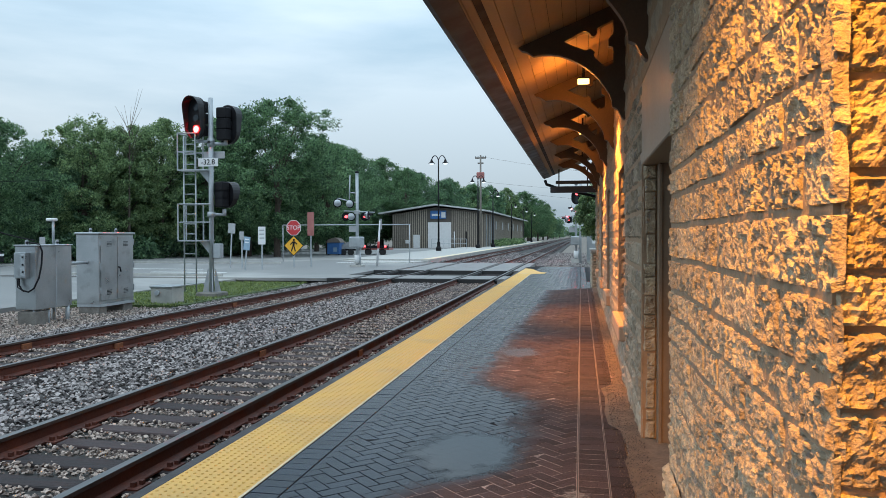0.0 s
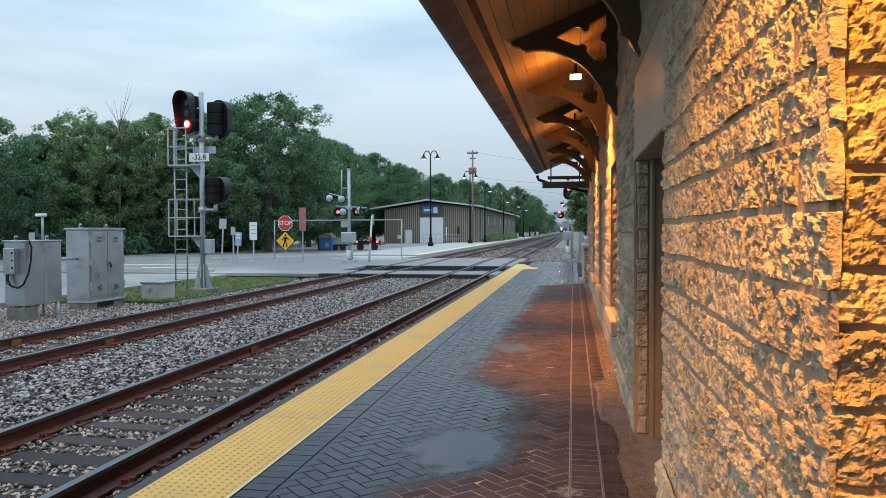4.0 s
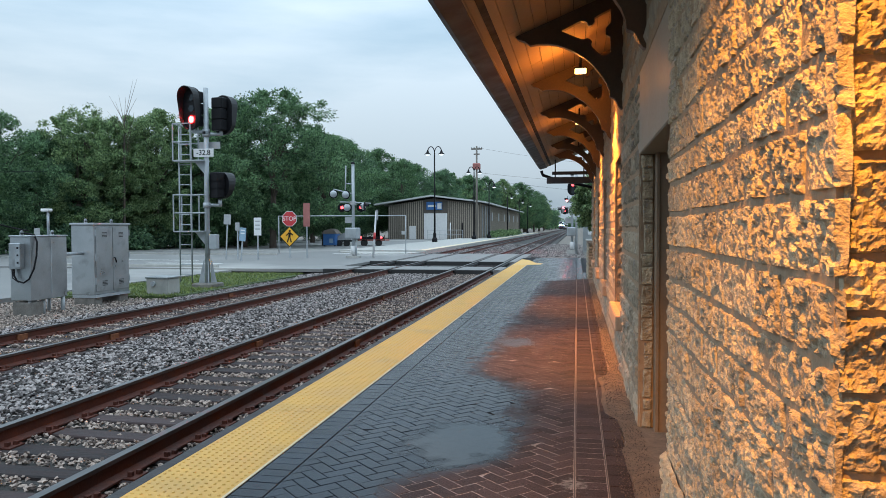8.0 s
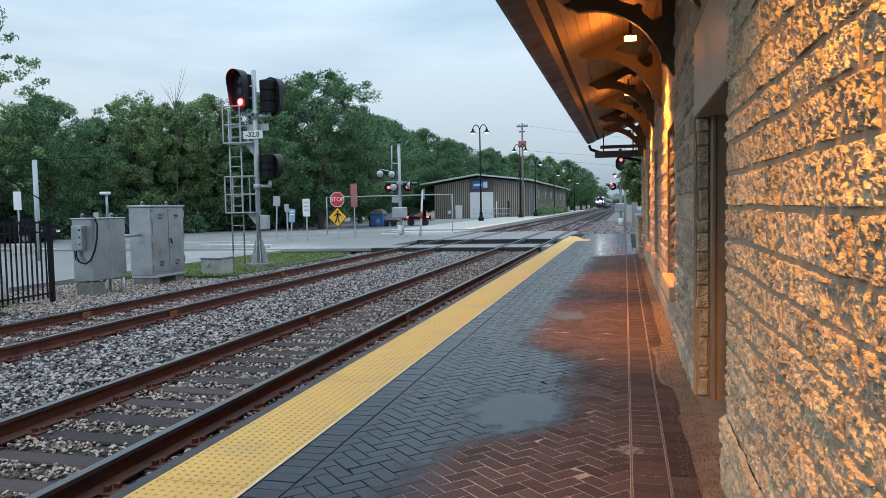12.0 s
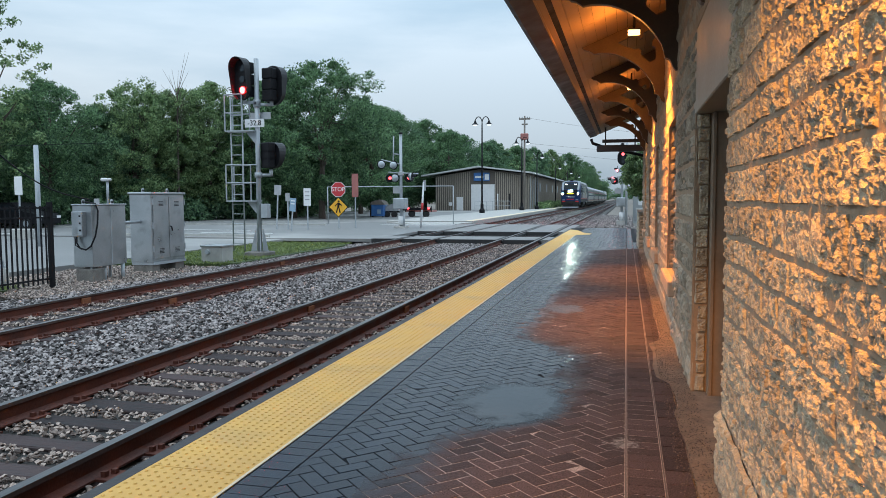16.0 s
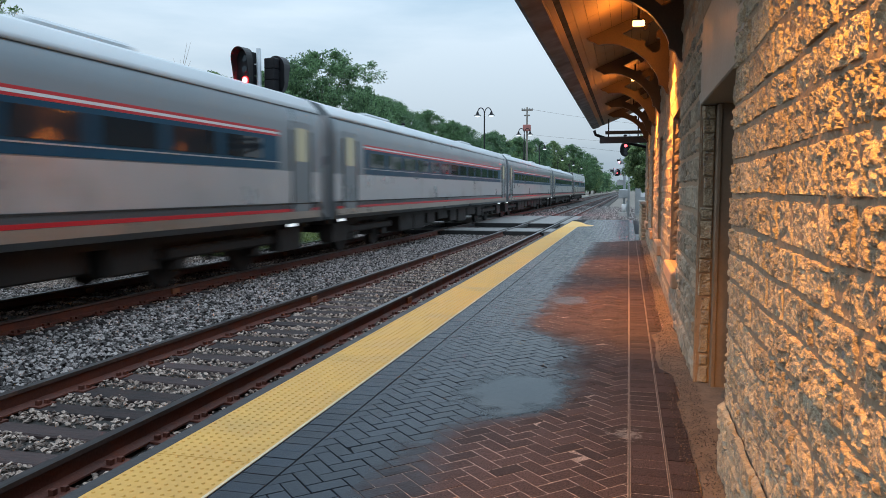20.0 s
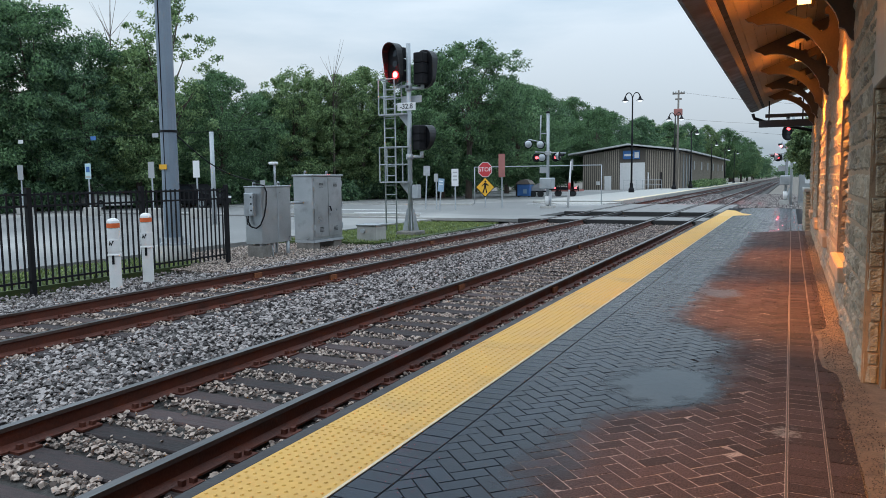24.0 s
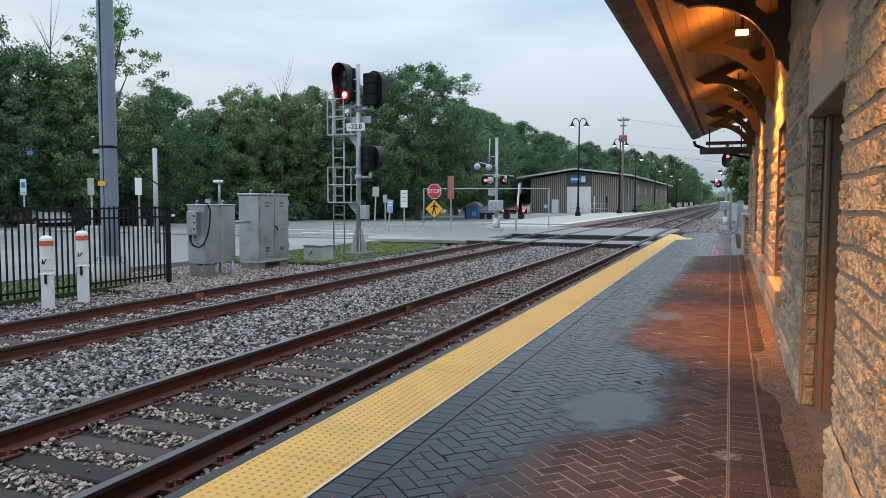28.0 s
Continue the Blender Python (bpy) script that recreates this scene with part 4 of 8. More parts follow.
        rows.append([bm.verts.new((max(wide, 2.1) + t * (3.0 - wide), y, 0.001 + 0.014 * t + 0.01 * t * noise.noise((y * 5, t * 9, 1)))) for t in (0, 0.08, 0.3, 0.6, 1)])
    for a, b in zip(rows, rows[1:]):
        for k in range(4):
            bm.faces.new((a[k], a[k + 1], b[k + 1], b[k])).smooth = True
    solid("dirt_strip", bm, DIRT, "sandy dirt along the foot of the stone wall", "dirt", kind="structure")
    # rain puddles
    for cx, cy, rx, ry in ((1.24, 6.38, 0.42, 0.60), (1.26, 11.2, 0.27, 0.44)):
        bm = bmesh.new()
        bm.faces.new([bm.verts.new((cx + 1.45 * rx * math.cos(k * math.pi / 40), cy + 1.45 * ry * math.sin(k * math.pi / 40), 0.0026)) for k in range(80)])
        solid("puddle", bm, water(cx, cy, rx, ry, 0.93 if cy < 8 else 0.4), "still shallow rain puddle on the brick paving", "puddle", "puddles", "structure")


build_platform()
build_paving()
GRIT = material("brown_grit", (0.06, 0.045, 0.036), (0.20, 0.15, 0.12), 9, (0.8, 1.0), bump=0.3, by_piece=0.5, island=True, space="World")
scatter_stones("grit", 2.36, 2.60, 2.6, 22.0, 14000, 0.008, 0.006, "loose grit and pebbles along the foot of the wall", 17, GRIT)


# ---- stone station ----
def n_warp(p):
    return 1.5 * noise.noise(p * 5)


def rock(y0, y1, z0, z1, step, seed, relief=0.03, normal="x", x_face=WALL_X, gap=0.0055):
    """A rough rock-faced block whose face looks to -x (or to -y)."""
    ny, nz = max(3, int((y1 - y0) / step)), max(3, int((z1 - z0) / step))
    ver, fac = [], []
    warp = normal == "x" and y1 < 5.2 and y0 < 5.0
    for i in range(ny + 1):
        for j in range(nz + 1):
            u, v = i / ny, j / nz
            y, z = y0 + gap + (y1 - y0 - 2 * gap) * u, z0 + gap + (z1 - z0 - 2 * gap) * v
            e = min(u * (y1 - y0), (1 - u) * (y1 - y0), v * (z1 - z0), (1 - v) * (z1 - z0))
            p = Vector((y * 1.0, z * 1.0, seed * 3.7))
            # broken plateaus with chipped scars between them, never deeper than the mortar
            n1, n2, n3 = noise.noise(p * 13), noise.noise(p * 34 + Vector((n_warp(p), 0, 0))), noise.noise(p * 70)
            q = min(max((0.62 * n1 + 0.75 * n2 + 0.28 * n3 + 0.16) / 0.26, 0.0), 1.0)
            d = 0.2 + 0.55 * q + 0.45 * noise.noise(p * 7) + 0.25 * n1 + 0.32 * n3 + 0.3 * noise.noise(p * 120)
            k = min(e / 0.007, 1.0)
            d = max(relief * d, -0.001) * k + 0.019 + 0.008 * k
            if warp:
                # courses are not ruled straight
                fade = min(max((5.05 - y) / 0.4, 0.0), 1.0)
                y, z = y + fade * 0.016 * noise.noise((y * 2.1, z * 2.1, 4.0)), z + fade * 0.013 * noise.noise((y * 1.6, z * 1.9, 9.0))
            if e == 0:
                d = 0.014
                y += 0.018 * noise.noise(p * 9)
                z += 0.018 * noise.noise(p * 9 + Vector((5, 5, 5)))
            ver.append((x_face - d, y, z) if normal == "x" else (y, x_face - d, z))
    for i in range(ny):
        for j in range(nz):
            a = i * (nz + 1) + j
            fac.append((a, a + 1, a + nz + 2, a + nz + 1) if normal == "x" else (a, a + nz + 1, a + nz + 2, a + 1))
    return ver, fac


def fine_step(step, y, z):
    """Stones beside the walker's shoulder are modelled most finely."""
    if step > 0.0126:
        return step
    if z < 0.35 or z > 2.4:
        return 0.014
    return 0.0065 if y < 3.1 else (0.0085 if y < 3.8 else 0.0115)


def stone_courses(wall, y0, y1, z0, z1, step, seed, relief, mat, normal="x", x_face=WALL_X, lengths=(0.25, 0.62), heights=(0.13, 0.24), holes=(), join=False):
    rng = random.Random(seed)
    z = z0
    allv, allf = [], []
    while z < z1 - 0.05:
        h = rng.uniform(*heights)
        if z + h > z1 - 0.08:
            h = z1 - z
        y = y0 + (rng.uniform(-0.02, 0.012) if relief < 0.022 and step < 0.0126 else 0)
        while y < y1 - 0.02:
            length = rng.uniform(*lengths)
            if y + length > y1 - 0.12:
                length = y1 - y
            a, b = y, y + length
            y = b
            skip = False
            for h0, h1, hz0, hz1 in holes:
                if z + h > hz0 + 0.03 and z < hz1 - 0.03:
                    if a >= h0 - 0.01 and b <= h1 + 0.01:
                        skip = True
                    elif a < h0 < b:
                        b = h0
                    elif a < h1 < b:
                        a = h1
            if skip or b - a < 0.05:
                continue
            cut = z + h * rng.uniform(0.4, 0.6)
            spans = ((z, cut), (cut, z + h)) if h > 0.2 and b - a < 0.45 and rng.random() < 0.4 else ((z, z + h),)
            for s0, s1 in spans:
                v, f = rock(a, b, s0, s1, fine_step(step, a, z), rng.uniform(0, 90), relief * rng.uniform(0.7, 1.2), normal, x_face)
                if join:
                    o = len(allv)
                    allv += v
                    allf += [tuple(i + o for i in q) for q in f]
                else:
                    part("stone", raw_mesh("stone", v, f, mat), mat, wall)
        z += h
    if join:
        part("stones", raw_mesh("stones", allv, allf, mat), mat, wall)


def build_station():
    top = 4.35
    near_end, pillar, far_end = 5.09, 7.02, 26.0
    windows = [(9.32 + 4.1 * k, 10.75 + 4.1 * k, 0.64, 2.45) for k in range(4)]
    corner = 2.5
    core = WALL_X - 0.0284
    wall = thing("wall_station", Matrix(), "rough limestone station wall laid in uneven courses", "wall", kind="structure")

    def backing(y0, y1, z0, z1):
        part("mortar_backing", box(bmesh.new(), core, core + 0.5, y0, y1, z0, z1), MORTAR, wall)
    backing(corner + 0.009, near_end - 0.012, -0.3, top)
    backing(0.3, corner + 0.02, 2.9, top)
    backing(-8, 0.3, -0.3, top)
    # deep recess before the corner
    part("recess_wall", box(bmesh.new(), core + 0.5, core + 0.7, 0.3, corner + 0.3, -0.3, 3.0), MORTAR, wall, "plain back wall of the recess")
    backing(near_end - 0.012, pillar, 2.86, top)
    last = pillar + 0.012
    for w0, w1, z0, z1 in windows:
        backing(last, w0, -0.3, top)
        backing(w0, w1, -0.3, z0)
        backing(w0, w1, z1, top)
        last = w1
    backing(last, far_end, -0.3, top)
    bm2 = bmesh.new()
    box(bm2, core + 7.5, core + 8, -8, far_end, -0.3, top)
    box(bm2, core + 0.5, core + 7.5, far_end - 0.4, far_end, -0.3, top)
    box(bm2, core + 0.5, core + 7.5, -8, -7.6, -0.3, top)
    solid("wall_station_rear", bm2, STONE_FAR, "rear and end walls of the limestone station", "wall", kind="structure")
    stone_courses(wall, corner - 0.02, near_end, 0.0, 0.40, 0.0125, 20, 0.019, STONE, x_face=WALL_X - 0.022, lengths=(0.3, 0.75), heights=(0.18, 0.25))
    stone_courses(wall, corner - 0.02, near_end, 0.40, 3.3, 0.0125, 21, 0.0165, STONE, lengths=(0.16, 0.5), heights=(0.105, 0.2))
    # the corner's return face
    stone_courses(wall, WALL_X - 0.034, WALL_X + 0.49, 0.0, 2.9, 0.0125, 21, 0.0165, STONE, "y", corner + 0.03, lengths=(0.3, 0.5), heights=(0.105, 0.2))
    stone_courses(wall, 0.4, corner, 2.9, 3.5, 0.03, 33, 0.02, STONE, lengths=(0.3, 0.6), heights=(0.17, 0.25), join=True)
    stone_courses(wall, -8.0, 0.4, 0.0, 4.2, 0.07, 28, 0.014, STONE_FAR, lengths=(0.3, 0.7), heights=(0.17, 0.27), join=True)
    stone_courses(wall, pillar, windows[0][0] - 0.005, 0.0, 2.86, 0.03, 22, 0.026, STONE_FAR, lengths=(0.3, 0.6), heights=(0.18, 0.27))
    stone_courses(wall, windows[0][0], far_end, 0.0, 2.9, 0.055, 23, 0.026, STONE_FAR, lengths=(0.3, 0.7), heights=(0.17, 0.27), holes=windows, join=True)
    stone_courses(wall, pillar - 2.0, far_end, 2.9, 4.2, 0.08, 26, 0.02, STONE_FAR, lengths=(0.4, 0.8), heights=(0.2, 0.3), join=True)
    # the doorway's stone reveal that faces the walker
    stone_courses(wall, WALL_X - 0.005, WALL_X + 0.085, 0.0, 2.2, 0.011, 24, 0.013, STONE, "y", pillar + 0.02, lengths=(0.5, 0.6), heights=(0.17, 0.27))
    for w0, w1, z0, z1 in windows:
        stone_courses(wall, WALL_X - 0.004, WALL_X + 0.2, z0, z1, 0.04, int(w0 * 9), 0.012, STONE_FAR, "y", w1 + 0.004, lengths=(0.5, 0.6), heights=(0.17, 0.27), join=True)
    # door case and lintel
    door = thing("door_1", pose(0, 0, 0), "recessed brown painted doorway in the stone wall", "door", kind="structure")
    part("jamb_trim", box(bmesh.new(), WALL_X + 0.088, WALL_X + 0.12, pillar - 0.13, pillar + 0.02, 0, 2.198, 0.006), FRAME_PAINT, door, "tan wooden trim of the jamb")
    part("jamb_panel", box(bmesh.new(), WALL_X + 0.121, WALL_X + 0.6, pillar - 0.115, pillar - 0.02, 0, 2.198), FRAME_PAINT, door)
    part("door_leaf", box(bmesh.new(), WALL_X + 0.42, WALL_X + 0.47, near_end, pillar - 0.116, 0.01, 2.2, 0.005), FRAME_PAINT, door, "dark brown door leaf")
    part("head", box(bmesh.new(), WALL_X + 0.41, WALL_X + 0.6, near_end, pillar - 0.116, 2.2, 2.262), FRAME_PAINT, door, "brown underside of the door head")
    part("lintel", box(bmesh.new(), WALL_X - 0.03, WALL_X + 0.4, near_end - 0.25, pillar + 0.16, 2.2, 2.855, 0.008), LINTEL, door, "tan painted timber lintel")
    step = box(bmesh.new(), WALL_X + 0.30, WALL_X + 0.6, near_end + 0.02, pillar - 0.12, -0.02, 0.04, 0.01)
    part("threshold", step, CONCRETE, door)
    for k, (w0, w1, z0, z1) in enumerate(windows):
        win = thing("window_%d" % (k + 1), pose(0, 0, 0), "deep-set station window with a projecting sandstone sill", "window", "station windows", "structure")
        part("window_sill", box(bmesh.new(), WALL_X - 0.10, WALL_X + 0.25, w0 - 0.12, w1 + 0.1, z0 - 0.17, z0 - 0.002, 0.012), SILL, win)
        bm = bmesh.new()
        for a, b, c, d in ((w0, w1, z0, z0 + 0.07), (w0, w1, z1 - 0.07, z1), (w0, w0 + 0.07, z0 + 0.07, z1 - 0.07), (w1 - 0.07, w1, z0 + 0.07, z1 - 0.07), (w0 + 0.07, w1 - 0.07, (z0 + z1) / 2 - 0.03, (z0 + z1) / 2 + 0.03)):
            box(bm, WALL_X + 0.22, WALL_X + 0.29, a, b, c, d)
        part("window_frame", bm, FRAME_PAINT, win)
        for c, d in ((z0 + 0.07, (z0 + z1) / 2 - 0.03), ((z0 + z1) / 2 + 0.03, z1 - 0.07)):
            part("pane", box(bmesh.new(), WALL_X + 0.25, WALL_X + 0.258, w0 + 0.07, w1 - 0.07, c, d), GLASS, win)
    # low pier at the end of the wall
    pier = thing("garden_wall", Matrix(), "low rough stone pier with a flat cap at the wall's end", "wall", kind="structure")
    part("core", box(bmesh.new(), 2.47, 2.95, 24.0, 27.5, -0.1, 1.1), MORTAR, pier)
    stone_courses(pier, 2.44, 2.75, -0.05, 1.1, 0.05, 31, 0.02, STONE_FAR, "y", 23.99, lengths=(0.14, 0.2), heights=(0.08, 0.13), join=True)
    stone_courses(pier, 24.0, 27.5, -0.05, 1.1, 0.06, 32, 0.02, STONE_FAR, "x", 2.46, lengths=(0.2, 0.4), heights=(0.08, 0.15), join=True)
    part("cap", box(bmesh.new(), 2.39, 3.0, 23.9, 27.6, 1.1, 1.18, 0.01), CONCRETE, pier)


def soffit_z(x):
    return 3.197 + 0.405 * x


def build_eave():
    y0, y1 = -7.6, 26.0
    eave = thing("eave", Matrix(), "deep overhanging station eave with a boarded cream soffit", "eave", kind="structure")
    # soffit boards run along the eave, with end joints here and there
    bm = bmesh.new()
    rng = random.Random(4)
    edges = [1.235, 1.3325] + [1.3325 + 0.143 * k for k in range(1, 9)] + [2.62]
    for x_out, x_in in zip(edges, edges[1:]):
        y = y0 - rng.uniform(0, 2.0)
        while y < y1:
            long = rng.uniform(3.2, 4.9)
            a, b = max(y + 0.002, y0), min(y + long - 0.002, y1)
            y += long
            if b - a < 0.05:
                continue
            lift = rng.uniform(0, 0.003)
            v = [bm.verts.new((x, yy, soffit_z(x) + dz + lift)) for x in (x_out + 0.003, x_in - 0.003) for yy in (a, b) for dz in (0, 0.02)]
            for q in ((0, 1, 3, 2), (4, 6, 7, 5), (0, 4, 5, 1), (2, 3, 7, 6), (0, 2, 6, 4), (1, 5, 7, 3)):
                bm.faces.new([v[i] for i in q])
    # black slab above the board joints, the void's darkness put into its colour
    v = [bm.verts.new((x, yy, soffit_z(x) + dz)) for x in (1.24, 2.62) for yy in (y0, y1) for dz in (0.026, 0.04)]
    for q in ((0, 1, 3, 2), (4, 6, 7, 5), (0, 4, 5, 1), (2, 3, 7, 6), (0, 2, 6, 4), (1, 5, 7, 3)):
        bm.faces.new([v[i] for i in q]).material_index = 1
    ceiling = solid("ceiling", bm, (SOFFIT, BLACK), "cream boarded soffit lit by the eave lamps", "ceiling", kind="structure")
    def slab(name, x0, x1, drop, thick, mat, label=""):
        bm = bmesh.new()
        prism(bm, [(x0, soffit_z(x0) - drop), (x1, soffit_z(x1) - drop), (x1, soffit_z(x1) - drop + thick), (x0, soffit_z(x0) - drop + thick)], "y", y0, y1)
        part(name, bm, mat, eave, label)
    slab("edge_board", 1.085, 1.165, 0.0, 0.02, SOFFIT)
    slab("vent_strip", 1.165, 1.235, -0.012, 0.02, BLACK, "dark ventilation slot along the soffit")
    slab("inner_bead", 1.075, 1.095, 0.014, 0.02, SOFFIT)
    bm = bmesh.new()
    prism(bm, [(0.876, 3.552), (1.08, soffit_z(1.08) - 0.02), (1.08, soffit_z(1.08) + 0.05), (0.876, 3.70), (0.80, 3.70), (0.815, 3.58)], "y", y0, y1 + 0.02)
    part("gutter", bm, GUTTER, eave, "brown painted box gutter")
    bm = bmesh.new()
    prism(bm, [(0.80, 3.71), (2.9, 4.62), (2.9, 4.68), (0.78, 3.75)], "y", y0, y1 + 0.25)
    prism(bm, [(2.9, 4.62), (10.7, 6.6), (10.7, 6.66), (2.9, 4.68)], "y", -8.2, y1 + 0.25)
    part("roof", bm, TIMBER, eave, "dark shingled roof above the eave")
    bm = bmesh.new()
    prism(bm, [(0.85, 3.6), (1.2, 3.68), (2.62, soffit_z(2.62)), (2.62, 4.46), (0.84, 3.71)], "y", y1 - 0.03, y1 + 0.015)
    part("end_board", bm, TIMBER, eave)
    # downspout from the gutter back to the wall
    bm = sweep(bmesh.new(), [(0.9, 25.9, 3.5), (0.95, 25.9, 3.36), (1.25, 25.95, 3.25), (2.62, 26.0, 2.93), (2.68, 26.0, 2.6), (2.68, 26.05, 0.1)], 0.05, 8)
    solid("downspout", bm, BLACK, "dark downspout from the gutter back to the wall", "downspout", kind="structure")
    return eave


def build_bracket():
    """A sawn timber knee brace: u runs out from the wall, v is the height."""
    br = thing("eave_bracket", Matrix(), "brown sawn timber eave bracket with a cut-out trefoil", "bracket", "eave brackets")

    def slope(u):
        return soffit_z(WALL_X - u) - 0.003
    # the curved lower edge from the pointed tip round to the scrolled foot
    outer = [(1.21, slope(1.21)), (1.17, 3.725), (1.11, 3.71), (1.04, 3.66), (0.94, 3.672), (0.84, 3.668), (0.74, 3.65), (0.65, 3.615), (0.56, 3.57), (0.48, 3.52), (0.40, 3.46), (0.34, 3.40), (0.29, 3.335), (0.25, 3.28), (0.205, 3.21), (0.175, 3.13), (0.168, 3.06), (0.14, 3.05), (0.115, 3.035), (0.095, 3.0), (0.075, 2.955), (0.05, 2.925), (0.02, 2.915), (0.0, 2.92), (0.0, slope(0.0))]
    # a trefoil of three pointed lobes with round cusps between them
    hole = [(0.70, 3.802), (0.60, 3.85), (0.53, 3.888), (0.48, 3.903), (0.44, 3.90), (0.412, 3.88), (0.40, 3.85), (0.375, 3.848), (0.35, 3.862), (0.335, 3.89), (0.34, 3.93), (0.28, 3.965), (0.16, 4.02), (0.157, 3.90), (0.165, 3.862), (0.19, 3.835), (0.212, 3.81), (0.212, 3.735), (0.19, 3.728), (0.165, 3.72), (0.16, 3.66), (0.16, 3.55), (0.205, 3.522), (0.25, 3.51), (0.31, 3.56), (0.36, 3.61), (0.372, 3.645), (0.36, 3.672), (0.385, 3.70), (0.415, 3.71), (0.445, 3.698), (0.475, 3.70), (0.58, 3.745)]
    bm = bmesh.new()
    edges = []
    for loop in (outer, hole):
        vs = [bm.verts.new((u, -0.045, v)) for u, v in loop]
        edges += [bm.edges.new((a, b)) for a, b in zip(vs, vs[1:] + vs[:1])]
    bmesh.ops.triangle_fill(bm, use_beauty=True, edges=edges)
    got = bmesh.ops.extrude_face_region(bm, geom=bm.faces[:])
    bmesh.ops.translate(bm, vec=(0, 0.09, 0), verts=[g for g in got["geom"] if isinstance(g, bmesh.types.BMVert)])
    part("brace", bm, TIMBER, br)
    rim = prism(bmesh.new(), [(0.0, 2.93), (0.02, 2.93), (0.02, slope(0.02)), (0.0, slope(0.0))], "y", -0.06, 0.06)
    part("wall_plate", rim, TIMBER, br)
    return br


def build_lamp():
    lamp = thing("eave_lamp", Matrix(), "small glowing amber wall-pack lamp under the eave", "lamp", "eave lamps")
    bm = box(bmesh.new(), -0.085, 0.085, -0.02, 0.07, -0.035, 0.055, 0.012)
    part("housing", bm, BLACK, lamp)
    part("lens", box(bmesh.new(), -0.075, 0.075, -0.05, -0.021, -0.045, 0.03, 0.01), LAMP_GLOW, lamp, "bright amber lamp lens")
    part("stem", tube(bmesh.new(), (0, 0.03, 0.05), (0, 0.05, 0.42), 0.018), BLACK, lamp)
    return lamp


build_station()
build_eave()
bracket = build_bracket()
for k in (-3, -2, -1, 1, 2, 3, 4, 5, 6, 7, 8):
    copy_thing(bracket, Matrix.Translation((WALL_X, 0.95 + 2.8 * k, 0)) @ Matrix.Rotation(math.pi, 4, "Z"))
bracket.matrix_basis = Matrix.Translation((WALL_X, 0.95, 0)) @ Matrix.Rotation(math.pi, 4, "Z")
eave_lamp = build_lamp()
for k, (lx, ly) in enumerate(EAVE_LAMPS):
    m = pose(lx, ly, 3.65 if k < 2 else 3.76)
    if k == 0:
        eave_lamp.matrix_basis = m
    else:
        copy_thing(eave_lamp, m)


# ---- trackside ----
def text_mesh(words, size, depth=0.004):
    cu = bpy.data.curves.new("letters", "FONT")
    cu.body, cu.size, cu.extrude, cu.align_x, cu.align_y = words, size, depth, "CENTER", "CENTER"
    ob = bpy.data.objects.new("letters", cu)
    scene.collection.objects.link(ob)
    me = bpy.data.meshes.new_from_object(ob.evaluated_get(bpy.context.evaluated_depsgraph_get()))
    bpy.data.objects.remove(ob)
    me.materials.clear()
    return me




def signal_head(parent, x, y, z, h, facing, lit=False, turn=0.0):
    """An upright colour-light head: oval backplate, lamp housings and hoods. facing -1 looks to -y."""
    head = part("signal_head", tube(bmesh.new(), (x, y - facing * 0.02, z + 0.02), (x, y - facing * 0.14, z + 0.02), 0.2, n=20), BLACK, parent, "black signal head")
    r = 0.36
    pts = []
    for k in range(13):
        a = math.pi * k / 12
        pts.append((x + r * math.cos(a), z + h / 2 - r + r * math.sin(a)))
    for k in range(13):
        a = math.pi + math.pi * k / 12
        pts.append((x + r * math.cos(a), z - h / 2 + r + r * math.sin(a)))
    y0, y1 = sorted((y, y + facing * 0.03))
    part("backplate", prism(bmesh.new(), pts, "y", y0, y1), BLACK, head)
    rings = [(x + 0.97 * (u - x), w) for u, w in pts]
    # outer rim hood
    bm = bmesh.new()
    n = len(rings)
    for i in range(n):
        j = (i + 1) % n
        depth = 0.34
        fi = 0.35 + 0.65 * (rings[i][1] - (z - h / 2)) / h
        fj = 0.35 + 0.65 * (rings[j][1] - (z - h / 2)) / h
        a, b = bm.verts.new((rings[i][0], y, rings[i][1])), bm.verts.new((rings[j][0], y, rings[j][1]))
        c, d = bm.verts.new((rings[j][0], y + facing * depth * fj, rings[j][1])), bm.verts.new((rings[i][0], y + facing * depth * fi, rings[i][1]))
        bm.faces.new((a, b, c, d))
    bmesh.ops.remove_doubles(bm, verts=bm.verts, dist=0.001)
    bmesh.ops.solidify(bm, geom=bm.faces[:], thickness=0.012)
    part("hood", bm, HOOD, head, "deep black hood")
    for k in (-1, 0, 1):
        zz = z + k * h * 0.26
        part("lens", tube(bmesh.new(), (x, y + facing * 0.032, zz), (x, y + facing * 0.05, zz), 0.11, n=16), RED_GLOW if lit and k == -1 else GLASS, head, "glowing red lens" if lit and k == -1 else "dark unlit lens")
    if lit:
        part("lens_core", tube(bmesh.new(), (x, y + facing * 0.051, z - h * 0.26), (x, y + facing * 0.058, z - h * 0.26), 0.072, n=16), RED_CORE, head, "white-hot middle of the red light")
    bm = bmesh.new()
    for k in (-1, 0, 1):
        y0, y1 = sorted((y - facing * 0.02, y - facing * 0.30))
        box(bm, x - 0.2, x + 0.2, y0, y1, z + k * h * 0.28 - 0.17, z + k * h * 0.28 + 0.17, 0.03)
    part("lamp_case", bm, BLACK, head)
    head.matrix_basis = Matrix.Translation((x, y, 0)) @ Matrix.Rotation(radians(turn), 4, "Z") @ Matrix.Translation((-x, -y, 0))
    return head


